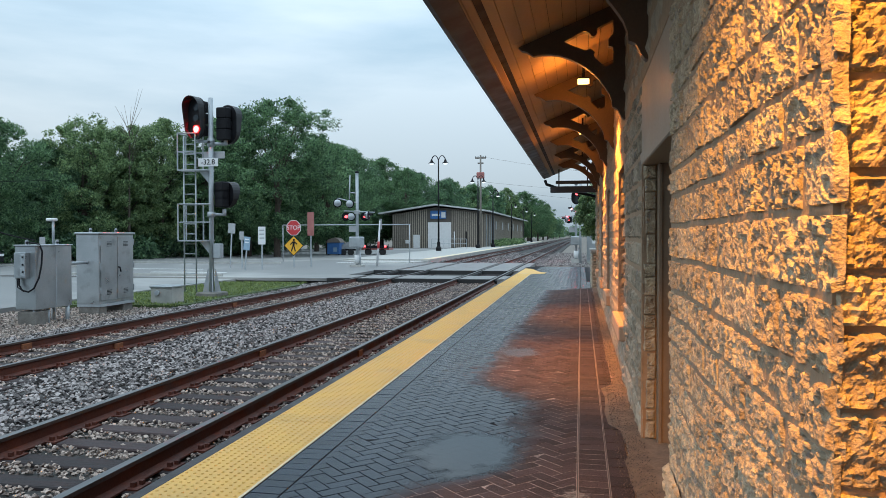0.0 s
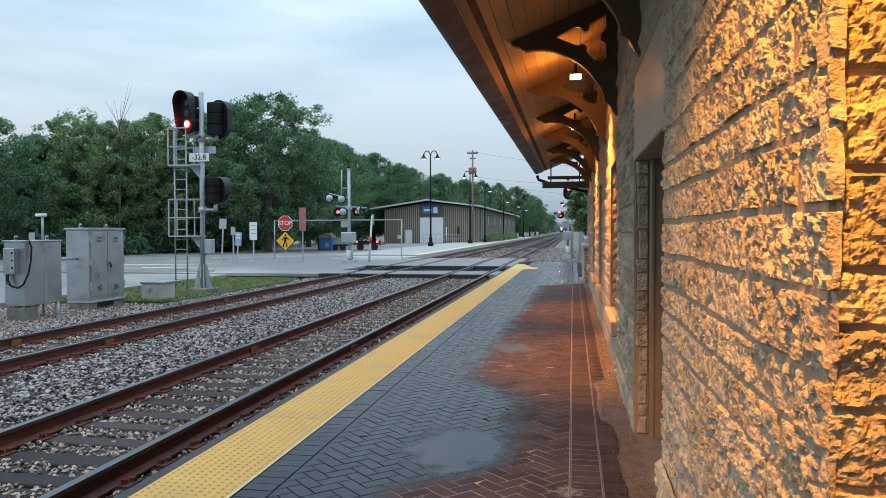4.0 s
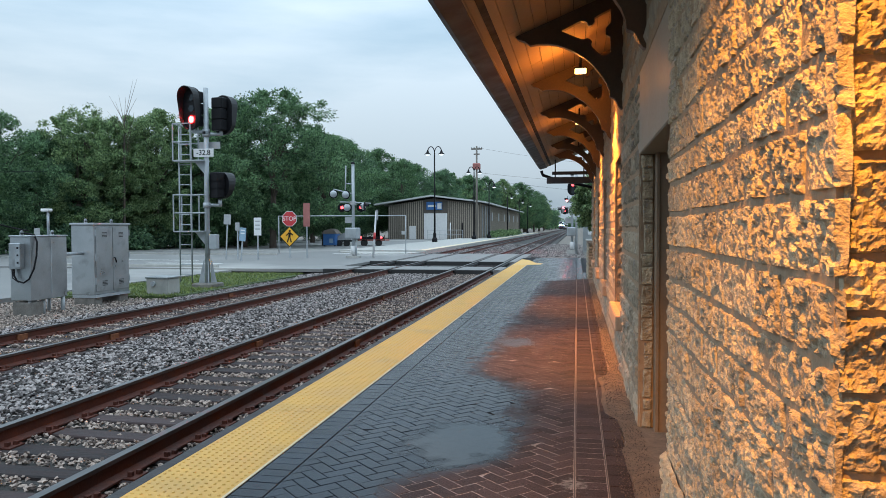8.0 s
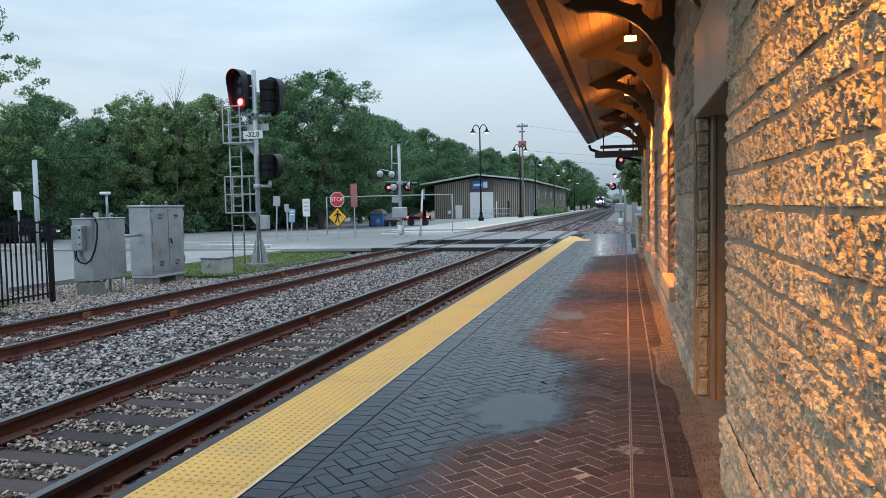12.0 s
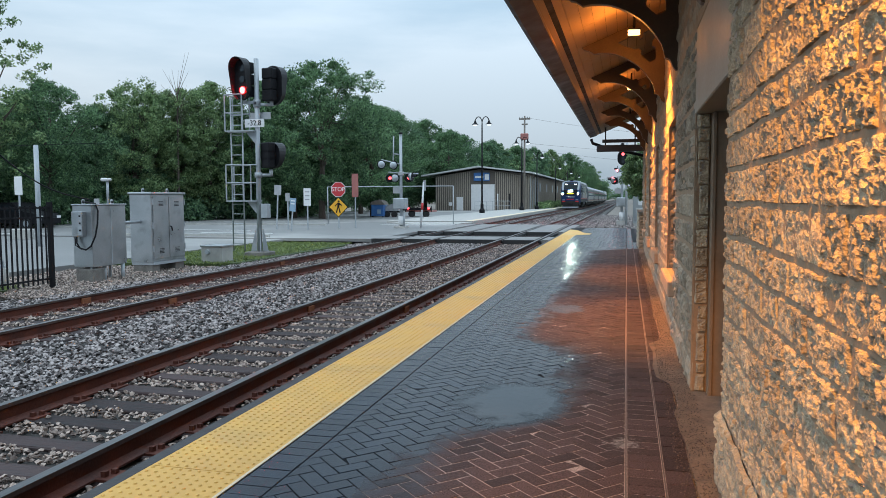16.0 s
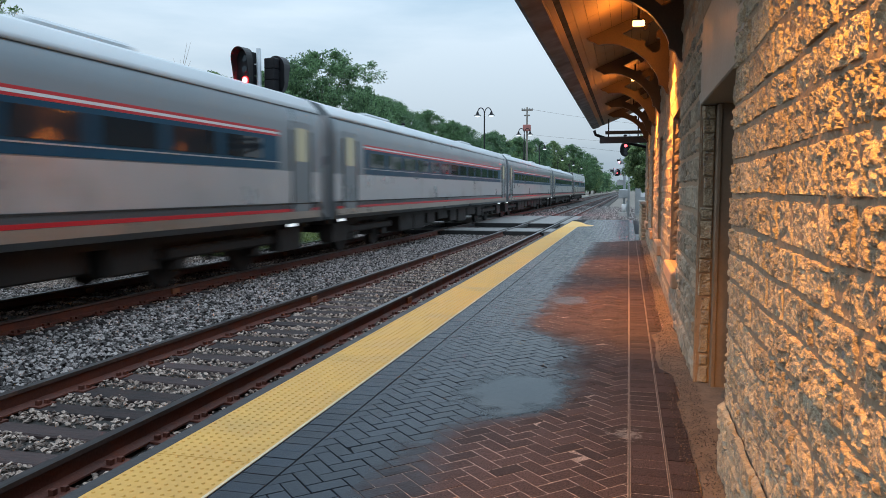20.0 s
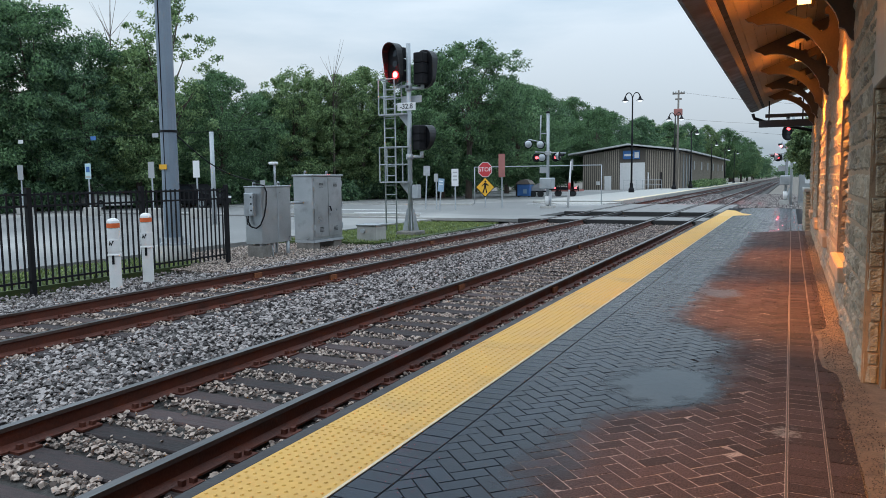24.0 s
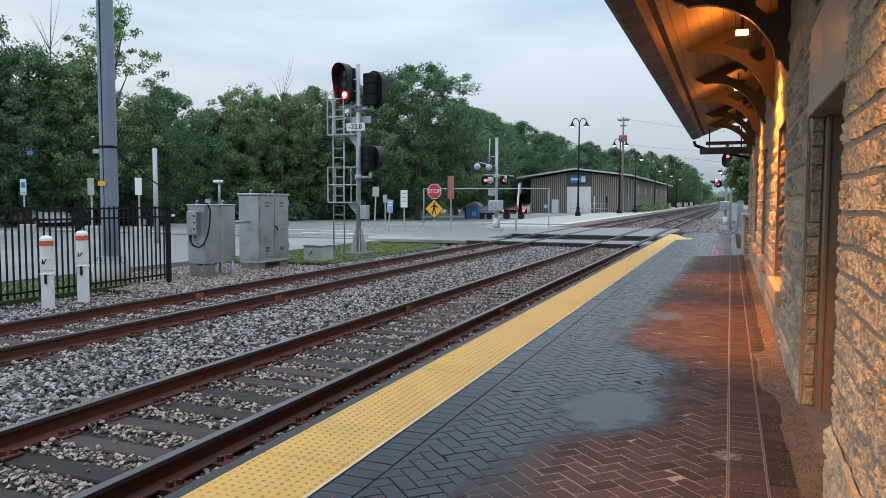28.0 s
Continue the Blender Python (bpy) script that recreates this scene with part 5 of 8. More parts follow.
def build_signal():
    x, y = -9.16, 21.9
    sig = thing("railway_signal", Matrix(), "grey signal mast with ladder, black heads, one red light", "railway signal")
    base = box(bmesh.new(), x - 0.36, x + 0.36, y - 0.36, y + 0.36, -0.42, -0.1, 0.03)
    part("foundation", base, FOOTING, sig)
    part("mast", tube(bmesh.new(), (x, y, -0.1), (x, y, 5.9), 0.075, n=16), GALV, sig)
    bm = bmesh.new()
    for a in range(4):
        c, s = math.cos(a * math.pi / 2 + 0.6), math.sin(a * math.pi / 2 + 0.6)
        bm = bmesh.new()
        prism_pts = [(0.09, -0.09), (0.27, -0.09), (0.12, 0.62), (0.09, 0.62)]
        vs = [[bm.verts.new((x + c * u - s * d, y + s * u + c * d, w)) for u, w in prism_pts] for d in (-0.01, 0.01)]
        for i in range(4):
            bm.faces.new((vs[0][i], vs[0][(i + 1) % 4], vs[1][(i + 1) % 4], vs[1][i]))
        bm.faces.new(vs[0][::-1])
        bm.faces.new(vs[1])
        part("base_fin", bm, GALV, sig)
    signal_head(sig, x - 0.40, y - 0.10, 5.27, 1.3, -1, True, -17)
    signal_head(sig, x + 0.42, y + 0.25, 5.1, 1.2, 1, turn=-12)
    signal_head(sig, x + 0.36, y + 0.25, 2.92, 0.8, 1, turn=-24)
    for z0, dx in ((4.62, -0.4), (4.55, 0.42), (2.36, 0.36)):
        bm = bmesh.new()
        tube(bm, (x, y, z0 - 0.06), (x + dx, y + (0.15 if dx > 0 else -0.02), z0 - 0.06), 0.05)
        tube(bm, (x + dx, y + (0.15 if dx > 0 else -0.02), z0 - 0.1), (x + dx, y + (0.15 if dx > 0 else -0.02), z0 + 0.12), 0.06)
        tube(bm, (x, y, z0 - 0.14), (x, y, z0 + 0.02), 0.12)
        part("head_bracket", bm, GALV, sig)
    part("junction_box", box(bmesh.new(), x + 0.1, x + 0.34, y - 0.1, y + 0.12, 0.95, 1.4, 0.015), GALV, sig)
    # ladder
    lx = x - 0.72
    lad = part("ladder", tube(bmesh.new(), (lx - 0.2, y, -0.1), (lx - 0.2, y, 4.75), 0.024, n=8), GALV, sig, "galvanised ladder with cages")
    part("stile", tube(bmesh.new(), (lx + 0.2, y, -0.1), (lx + 0.2, y, 4.75), 0.024, n=8), GALV, lad)
    rung = done(tube(bmesh.new(), (lx - 0.2, y, 0), (lx + 0.2, y, 0), 0.014, n=6), "rung")
    for k in range(15):
        part("rung", rung, GALV, lad, at=pose(0, 0, 0.15 + k * 0.31))
    for z0, z1 in ((3.68, 4.8), (1.5, 2.62)):
        plat = part("platform", box(bmesh.new(), lx - 0.28, x - 0.02, y - 0.25, y + 0.25, z0 - 0.03, z0 + 0.01), GALV, sig, "small steel step platform")
        for px, py in ((lx - 0.27, y - 0.24), (lx - 0.27, y + 0.24), (lx + 0.32, y - 0.24), (lx + 0.32, y + 0.24)):
            part("guard_post", tube(bmesh.new(), (px, py, z0), (px, py, z1), 0.022, n=6), GALV, plat)
        for zz in (z1, (z0 + z1) / 2):
            bm = bmesh.new()
            sweep(bm, [(lx + 0.32, y - 0.24, zz), (lx - 0.27, y - 0.24, zz), (lx - 0.27, y + 0.24, zz), (lx + 0.32, y + 0.24, zz)], 0.02, 6)
            if z0 < 2:
                tube(bm, (lx + 0.32, y - 0.24, zz), (x, y - 0.1, zz), 0.02, n=6)
            part("guard_rail", bm, GALV, plat)
        part("gusset", prism(bmesh.new(), [(x - 0.08, z0 - 0.03), (x - 0.4, z0 - 0.03), (x - 0.08, z0 - 0.4)], "y", y - 0.02, y + 0.02), GALV, plat)
    # number plate
    plate = part("number_plate", box(bmesh.new(), x - 0.36, x + 0.3, y - 0.13, y - 0.11, 3.78, 4.03, 0.004), SIGN_WHITE, sig, "white plate with black signal number")
    part("letters", text_mesh("-32.8", 0.23), BLACK, plate, "black figures 32.8", at=pose(x - 0.03, y - 0.134, 3.905, 90))
    part("upper_plate", box(bmesh.new(), x - 0.3, x + 0.4, y + 0.11, y + 0.13, 4.04, 4.26, 0.004), SIGN_BACK, sig)
    return sig


def lug(bm, x, y, z):
    tube(bm, (x - 0.01, y, z + 0.06), (x + 0.01, y, z + 0.06), 0.05, n=10)
    box(bm, x - 0.01, x + 0.01, y - 0.05, y + 0.05, z, z + 0.06)


def build_cabinets():
    # smaller meter cabinet
    c = thing("meter_cabinet", Matrix(), "grey aluminium relay cabinet with a meter box and looped cable", "cabinet")
    x0, x1, y0, y1 = -10.13, -9.61, 15.0, 16.15
    part("body", box(bmesh.new(), x0, x1, y0, y1, 0.02, 1.42, 0.012), ALU, c)
    part("seam", box(bmesh.new(), x1 - 0.006, x1 + 0.006, 15.62, 15.64, 0.05, 1.40), GALV, c)
    part("lid", box(bmesh.new(), x0 - 0.02, x1 + 0.02, y0 - 0.02, y1 + 0.02, 1.42, 1.45, 0.008), ALU, c)
    part("plinth", box(bmesh.new(), x0 + 0.02, x1 - 0.02, y0 + 0.02, y0 + 0.4, -0.36, -0.02, 0.02), FOOTING, c)
    for px, py in ((x1 - 0.12, y0 + 0.5), (x1 - 0.05, y1 - 0.1), (x0 + 0.1, y1 - 0.1)):
        part("leg", tube(bmesh.new(), (px, py, -0.4), (px, py, 0.02), 0.045, n=10), GALV, c)
    bm = bmesh.new()
    for k in range(3):
        tube(bm, (x1 - 0.1, y0 + 0.06 + 0.09 * k, -0.36), (x1 - 0.1, y0 + 0.06 + 0.09 * k, 0.03), 0.03, n=8)
    part("conduits", bm, GALV, c)
    for yy in (y0 + 0.1, y1 - 0.1):
        bm = bmesh.new()
        lug(bm, x0 + 0.22, yy, 1.45)
        part("lifting_lug", bm, GALV, c)
    m = part("meter_box", box(bmesh.new(), x0 + 0.08, x0 + 0.37, y0 - 0.13, y0, 0.72, 1.28, 0.01), ALU, c)
    part("meter_door", box(bmesh.new(), x0 + 0.25, x0 + 0.365, y0 - 0.145, y0 - 0.131, 0.76, 1.25, 0.005), GALV, m)
    for k in range(3):
        part("hinge", box(bmesh.new(), x0 + 0.30, x0 + 0.34, y0 - 0.155, y0 - 0.146, 0.84 + 0.16 * k, 0.88 + 0.16 * k), BLACK, m)
    pts = [(x0 + 0.16 + 0.0, y0 - 0.07, 0.72), (x0 + 0.17, y0 - 0.09, 0.58), (x0 + 0.26, y0 - 0.1, 0.46), (x0 + 0.4, y0 - 0.08, 0.42), (x0 + 0.52, y0 - 0.06, 0.5), (x1 + 0.05, y0 + 0.03, 0.72), (x1 + 0.06, y0 + 0.1, 1.0), (x1 + 0.05, y0 + 0.14, 1.3), (x1, y0 + 0.12, 1.46), (x1 - 0.2, y0 + 0.05, 1.5)]
    part("cable", sweep(bmesh.new(), pts, 0.019, 8), BLACK, c, "black looped power cable")
    part("cable", sweep(bmesh.new(), [(x0 + 0.11, y0 - 0.07, 0.72), (x0 + 0.14, y0 - 0.09, 0.52), (x0 + 0.3, y0 - 0.1, 0.43)], 0.012, 6), BLACK, c)
    a = part("antenna_mast", tube(bmesh.new(), (x1 - 0.12, 15.7, 1.45), (x1 - 0.12, 15.7, 1.98), 0.028, n=10), GALV, c)
    part("antenna", box(bmesh.new(), x1 - 0.26, x1 - 0.05, 15.62, 15.78, 1.98, 2.05, 0.02), SIGN_WHITE, a, "white antenna puck")
    # taller double-door cabinet
    c = thing("signal_cabinet", Matrix(), "tall grey aluminium signal cabinet with double louvred doors", "cabinet")
    x0, x1, y0, y1 = -10.3, -9.66, 17.2, 18.62
    part("body", box(bmesh.new(), x0, x1, y0, y1, -0.06, 1.68, 0.012), ALU, c)
    part("roof", box(bmesh.new(), x0 - 0.03, x1 + 0.04, y0 - 0.03, y1 + 0.03, 1.68, 1.735, 0.01), ALU, c)
    part("sill", box(bmesh.new(), x0 + 0.01, x1 + 0.03, y0 + 0.01, y1 - 0.01, -0.13, -0.062), GALV, c)
    for a, b in ((y0 + 0.02, y0 + 0.32), (y1 - 0.42, y1 - 0.02)):
        part("foot", box(bmesh.new(), x0 + 0.04, x1 - 0.02, a, b, -0.42, -0.13, 0.015), FOOTING, c)
    mid = (y0 + y1) / 2
    for a, b in ((y0 + 0.05, mid - 0.01), (mid + 0.01, y1 - 0.04)):
        d = part("door", box(bmesh.new(), x1, x1 + 0.018, a, b, 0.02, 1.62, 0.006), ALU, c)
        slot = done(box(bmesh.new(), x1 + 0.018, x1 + 0.028, (a + b) / 2 - 0.09, (a + b) / 2 + 0.09, 0, 0.012), "louvre")
        for zz in (0.16, 1.38):
            for k in range(4):
                part("louvre", slot, BLACK, d, at=pose(0, 0, zz + 0.035 * k))
    part("door_handle", sweep(bmesh.new(), [(x1 + 0.02, mid + 0.04, 0.84), (x1 + 0.06, mid + 0.04, 0.84), (x1 + 0.06, mid + 0.08, 0.72)], 0.018, 8), BLACK, c)
    rivet = done(tube(bmesh.new(), (0, -0.008, 0), (0, 0, 0), 0.014, n=8), "rivet")
    for k in range(9):
        for xx in (x0 + 0.04, x1 - 0.04):
            part("rivet", rivet, GALV, c, at=pose(xx, y0, 0.04 + 0.195 * k))
    for k in range(3):
        part("hinge", box(bmesh.new(), x1 - 0.004, x1 + 0.026, y0 + 0.015, y0 + 0.045, 0.2 + 0.6 * k, 0.36 + 0.6 * k), GALV, c)
        part("hinge", box(bmesh.new(), x1 - 0.004, x1 + 0.026, y1 - 0.035, y1 - 0.005, 0.2 + 0.6 * k, 0.36 + 0.6 * k), GALV, c)
    part("conduit", tube(bmesh.new(), (x0 + 0.3, y0 - 0.9, 0.98), (x0 + 0.3, y0, 0.98), 0.04), GALV, c)
    for yy in (y0 + 0.15, y1 - 0.25):
        bm = bmesh.new()
        lug(bm, x0 + 0.3, yy, 1.735)
        part("lifting_lug", bm, GALV, c)
    # low junction box
    c = thing("junction_box", Matrix(), "low grey junction box with a dark lid on the verge", "utility box")
    part("body", box(bmesh.new(), -9.66, -9.0, 19.4, 20.0, -0.4, 0.2, 0.01), CONCRETE, c)
    part("lid", box(bmesh.new(), -9.69, -8.97, 19.37, 20.03, 0.2, 0.25, 0.01), ALU, c)
    part("plug", tube(bmesh.new(), (-9.44, 19.33, 0.06), (-9.44, 19.4, 0.06), 0.07), GALV, c)


def build_bollards():
    b = thing("marker_post", Matrix(), "white cable marker post with an orange band beside the track", "marker post", "marker posts")
    part("post", lathe(bmesh.new(), [(0.104, -0.42), (0.104, 0.38), (0.112, 0.385), (0.112, 0.60), (0.108, 0.61), (0.108, 0.80)], 20), WHITE_PAINT, b)
    part("band", lathe(bmesh.new(), [(0.111, 0.81), (0.111, 0.89)], 20), ORANGE, b, "orange reflective band")
    part("cap", lathe(bmesh.new(), [(0.11, 0.892), (0.105, 0.93), (0.08, 0.965), (0.03, 0.98)], 20), WHITE_PAINT, b)
    part("collar", lathe(bmesh.new(), [(0.112, 0.30), (0.118, 0.31), (0.118, 0.33), (0.112, 0.34)], 20), WHITE_PAINT, b)
    part("hasp", box(bmesh.new(), 0.06, 0.09, -0.12, -0.08, 0.16, 0.32, 0.006), BLACK, b)
    bm = sweep(bmesh.new(), [(0.02, -0.112, 0.50), (0.03, -0.113, 0.57), (0.05, -0.105, 0.50), (0.08, -0.085, 0.58)], 0.012, 5)
    mark = part("scuff", bm, BLACK, b, "black scuffed marks")
    b.matrix_basis = pose(-9.22, 11.08, 0)
    c = copy_thing(b, pose(-8.88, 10.03, -0.04))
    tagged(c, "shorter white marker post with an orange band beside the track")


def build_fence():
    x, z0, z1 = -9.78, -0.22, 1.42
    picket = done(box(bmesh.new(), -0.013, 0.013, -0.013, 0.013, z0, z1), "picket")
    picket.materials.append(BLACK)
    post = done(box(bmesh.new(), -0.042, 0.042, -0.042, 0.042, -0.42, 1.5), "post")
    post.materials.append(BLACK)
    ends = [13.95 - 2.44 * k for k in range(7)]
    for k, (b, a) in enumerate(zip(ends, ends[1:])):
        f = thing("fence_panel", Matrix(), "black iron picket fence panel with two top rails", "fence", "fence panels")
        part("post", post, BLACK, f, at=pose(x, b, 0))
        if k == 5:
            part("post", post, BLACK, f, at=pose(x, a, 0))
        for zz in (z0 + 0.1, 1.18, 1.38):
            part("rail", box(bmesh.new(), x - 0.017, x + 0.017, a + 0.036, b - 0.036, zz - 0.018, zz + 0.018), BLACK, f)
        n = 19
        for i in range(1, n):
            part("picket", picket, BLACK, f, at=pose(x, a + (b - a) * i / n, 0))
    # steel monopole behind the fence
    p = thing("steel_pole", pose(-10.86, 13.35, 0), "tall grey steel utility pole on a bolted base", "utility pole")
    part("shaft", tube(bmesh.new(), (0, 0, 0.2), (0, 0, 11), 0.19, 0.155, n=12), POLE_BLUE, p)
    for v in p.children[0].data.polygons:
        v.use_smooth = False
    part("foundation", tube(bmesh.new(), (0, 0, -0.5), (0, 0, 0.12), 0.40, n=16), CONCRETE, p)
    part("base_plate", lathe(bmesh.new(), [(0.34, 0.12), (0.34, 0.17), (0.22, 0.172), (0.2, 0.3)], 16), GALV, p)
    for k in range(8):
        a = k * math.pi / 4
        part("bolt", tube(bmesh.new(), (0.29 * math.cos(a), 0.29 * math.sin(a), 0.17), (0.29 * math.cos(a), 0.29 * math.sin(a), 0.28), 0.022, n=6), GALV, p)
    part("label", box(bmesh.new(), -0.12, 0.1, -0.205, -0.19, 1.86, 1.97), SIGN_YELLOW, p, "small yellow warning label")
    part("strap", lathe(bmesh.new(), [(0.198, 2.7), (0.202, 2.71), (0.202, 2.74), (0.198, 2.75)], 16), BLACK, p)
    part("seam", box(bmesh.new(), 0.02, 0.032, -0.188, -0.15, 0.3, 11), BLACK, p, "dark weld seam up the shaft")
    bm = bmesh.new()
    pts = [Vector((-10.75, 13.4, 2.7)).lerp(Vector((-9.8, 15.2, 1.55)), k / 10) - Vector((0, 0, 0.25 * math.sin(math.pi * k / 10))) for k in range(11)]
    solid("cable", sweep(bm, pts, 0.014, 6), BLACK, "black cable slung from the pole to the cabinet", "cable")


def wire(a, b, sag, name="wire"):
    pts = [Vector(a).lerp(Vector(b), k / 16) - Vector((0, 0, sag * 4 * (k / 16) * (1 - k / 16))) for k in range(17)]
    solid("wire", sweep(bmesh.new(), pts, 0.014, 4), BLACK, "thin black overhead wire", "wire", "wires")


def flat_sign(m, kind, w, h, z, label, posts=1, lean=0.0, face=SIGN_BACK, bars=0):
    s = thing("road_sign", m @ pose(0, 0, 0, 0, lean, 0), label, "road sign", "road signs")
    part("post", box(bmesh.new(), -0.03, 0.03, 0.0, 0.05, -0.3, z + h / 2 - 0.02), GALV, s)
    part("plate", box(bmesh.new(), -w / 2, w / 2, -0.012, 0.0, z - h / 2, z + h / 2, 0.004), face, s)
    for k in range(bars):
        part("lettering", box(bmesh.new(), -w * 0.32, w * 0.32, -0.017, -0.0125, z + h * (0.3 - 0.22 * k) - 0.03, z + h * (0.3 - 0.22 * k) + 0.03), SIGN_BACK if face is not PALE_BLUE else SIGN_WHITE, s, "unreadable lettering")
    return s


def build_signs():
    # stop sign over a pedestrian-crossing diamond
    s = thing("stop_sign", pose(-14.0, 40.3, 0), "red stop sign above a yellow pedestrian diamond", "road sign")
    part("post", box(bmesh.new(), -0.03, 0.03, 0.0, 0.05, -0.3, 2.5), GALV, s)
    def octagon(r):
        return [(r * math.cos(math.pi / 8 + k * math.pi / 4), 2.09 + r * math.sin(math.pi / 8 + k * math.pi / 4)) for k in range(8)]
    plate = part("plate", prism(bmesh.new(), octagon(0.46), "y", -0.012, 0.0), SIGN_WHITE, s, "white-edged octagon")
    part("red_field", prism(bmesh.new(), octagon(0.43), "y", -0.016, -0.0125), RED, plate)
    part("letters", text_mesh("STOP", 0.34), SIGN_WHITE, plate, "white word STOP", at=pose(0, -0.02, 2.09, 90))
    d = part("diamond", prism(bmesh.new(), [(0, 0.48), (0.6, 1.08), (0, 1.66), (-0.6, 1.08)], "y", -0.02, -0.008), BLACK, s, "yellow diamond sign")
    part("yellow_field", prism(bmesh.new(), [(0, 0.53), (0.55, 1.08), (0, 1.61), (-0.55, 1.08)], "y", -0.024, -0.0205), SIGN_YELLOW, d)
    bm = bmesh.new()
    tube(bm, (0.02, -0.025, 1.40), (0.02, -0.032, 1.40), 0.06, n=12)
    for pts in ([(-0.06, 1.32), (0.08, 1.32), (0.06, 1.05), (-0.06, 1.05)], [(-0.06, 1.06), (0.01, 1.06), (-0.1, 0.74), (-0.17, 0.76)], [(0.0, 1.06), (0.06, 1.04), (0.14, 0.76), (0.07, 0.74)], [(-0.05, 1.31), (-0.05, 1.24), (-0.2, 1.1), (-0.22, 1.16)], [(0.07, 1.31), (0.22, 1.2), (0.2, 1.13), (0.06, 1.22)]):
        prism(bm, pts, "y", -0.031, -0.0245)
    part("symbol", bm, BLACK, d, "black walking symbol")
    flat_sign(pose(-13.24, 41.0, 0), "", 0.4, 1.35, 2.32, "tall faded red sign panel seen on one post", face=FADED_RED)
    flat_sign(pose(-16.9, 38.3, -0.1), "", 0.42, 0.55, 2.15, "plain sign on a leaning post seen from behind", lean=3)
    flat_sign(pose(-16.2, 38.3, -0.1), "", 0.26, 0.45, 1.75, "small plain sign seen from behind")
    flat_sign(pose(-15.05, 36.3, -0.1), "", 0.36, 0.7, 1.35, "blue and white parking sign on a leaning post", lean=5, face=PALE_BLUE, bars=2)
    flat_sign(pose(-14.7, 37.6, -0.1), "", 0.42, 0.95, 1.75, "white notice on a thin post with small lettering", face=SIGN_WHITE, bars=3)
    for x, y, w, f in ((-37.3, 28, 0.48, SIGN_BACK), (-31.8, 28, 0.44, TEAL), (-27.2, 28, 0.42, SIGN_BACK), (-24.2, 28, 0.42, SIGN_WHITE)):
        s = flat_sign(pose(x, y, -0.2), "", w, 0.82, 2.38, "pale parking sign on a post set in a concrete block", face=f)
        part("block", box(bmesh.new(), -0.45, 0.45, -0.1, 0.35, -0.02, 0.45, 0.03), CONCRETE, s)
        if f is TEAL:
            part("blue_symbol", box(bmesh.new(), -0.13, 0.13, -0.018, -0.0125, 2.34, 2.62), SIGN_BLUE, s, "blue parking symbol panel")
            part("green_line", box(bmesh.new(), -0.18, 0.18, -0.018, -0.0125, 2.02, 2.14), CONCRETE, s, "pale lower line of lettering")
    for x, y in ((-22.2, 30.5), (-20.6, 33.2)):
        flat_sign(pose(x, y, -0.15), "", 0.3, 0.5, 1.5, "small plain sign by the car park seen from behind")
    wire((-46, 28.3, 4.05), (-20, 28.3, 4.0), 0.05)
    for x, m in ((-37.5, SIGN_WHITE), (-31.6, SIGN_BLUE), (-27.1, SIGN_BACK)):
        solid("hanging_plate", box(bmesh.new(), x - 0.2, x + 0.2, 28.26, 28.28, 3.82, 4.03), m, "small plate hung on a wire over the car park", "sign", "hanging plates")
    # bare wooden post
    solid("steel_post", tube(bmesh.new(), (-19.45, 24, -0.3), (-19.45, 24, 3.6), 0.095, 0.085, n=12), GALV, "short grey steel pole in the car park", "pole")


def flasher(parent, x, y, z, lit, turn=0.0, lens=None):
    """A round flasher: background disc, hood, lens and lamp case. At turn 0 it looks to -y."""
    m = Matrix.Translation((x, y, z)) @ Matrix.Rotation(radians(turn), 4, "Z")
    f = part("flasher", tube(bmesh.new(), (0, -0.03, 0), (0, 0, 0), 0.25, n=20), BLACK, parent, "black disc of a crossing flasher", at=m)
    part("lens", tube(bmesh.new(), (0, -0.05, 0), (0, -0.031, 0), 0.085, n=16), (lens or FLASH_GLOW) if lit else SIGN_BACK, f, "red flashing lens" if lit else "")
    part("lamp_case", lathe(bmesh.new(), [(0.2, 0.0), (0.2, 0.1), (0.13, 0.22), (0.04, 0.26)], 16), GALV, f, "grey bell-shaped lamp case", at=Matrix.Rotation(radians(-90), 4, "X"))
    bm = bmesh.new()
    n, ring = 10, []
    for k in range(n + 1):
        a = math.pi * k / n
        ring.append((0.13 * math.cos(a), 0.13 * math.sin(a)))
    for (u0, v0), (u1, v1) in zip(ring, ring[1:]):
        bm.faces.new([bm.verts.new(p) for p in ((u0, -0.03, v0), (u1, -0.03, v1), (u1, -0.24, v1), (u0, -0.24, v0))])
    bmesh.ops.remove_doubles(bm, verts=bm.verts, dist=0.001)
    bmesh.ops.solidify(bm, geom=bm.faces[:], thickness=0.01)
    part("hood", bm, BLACK, f)


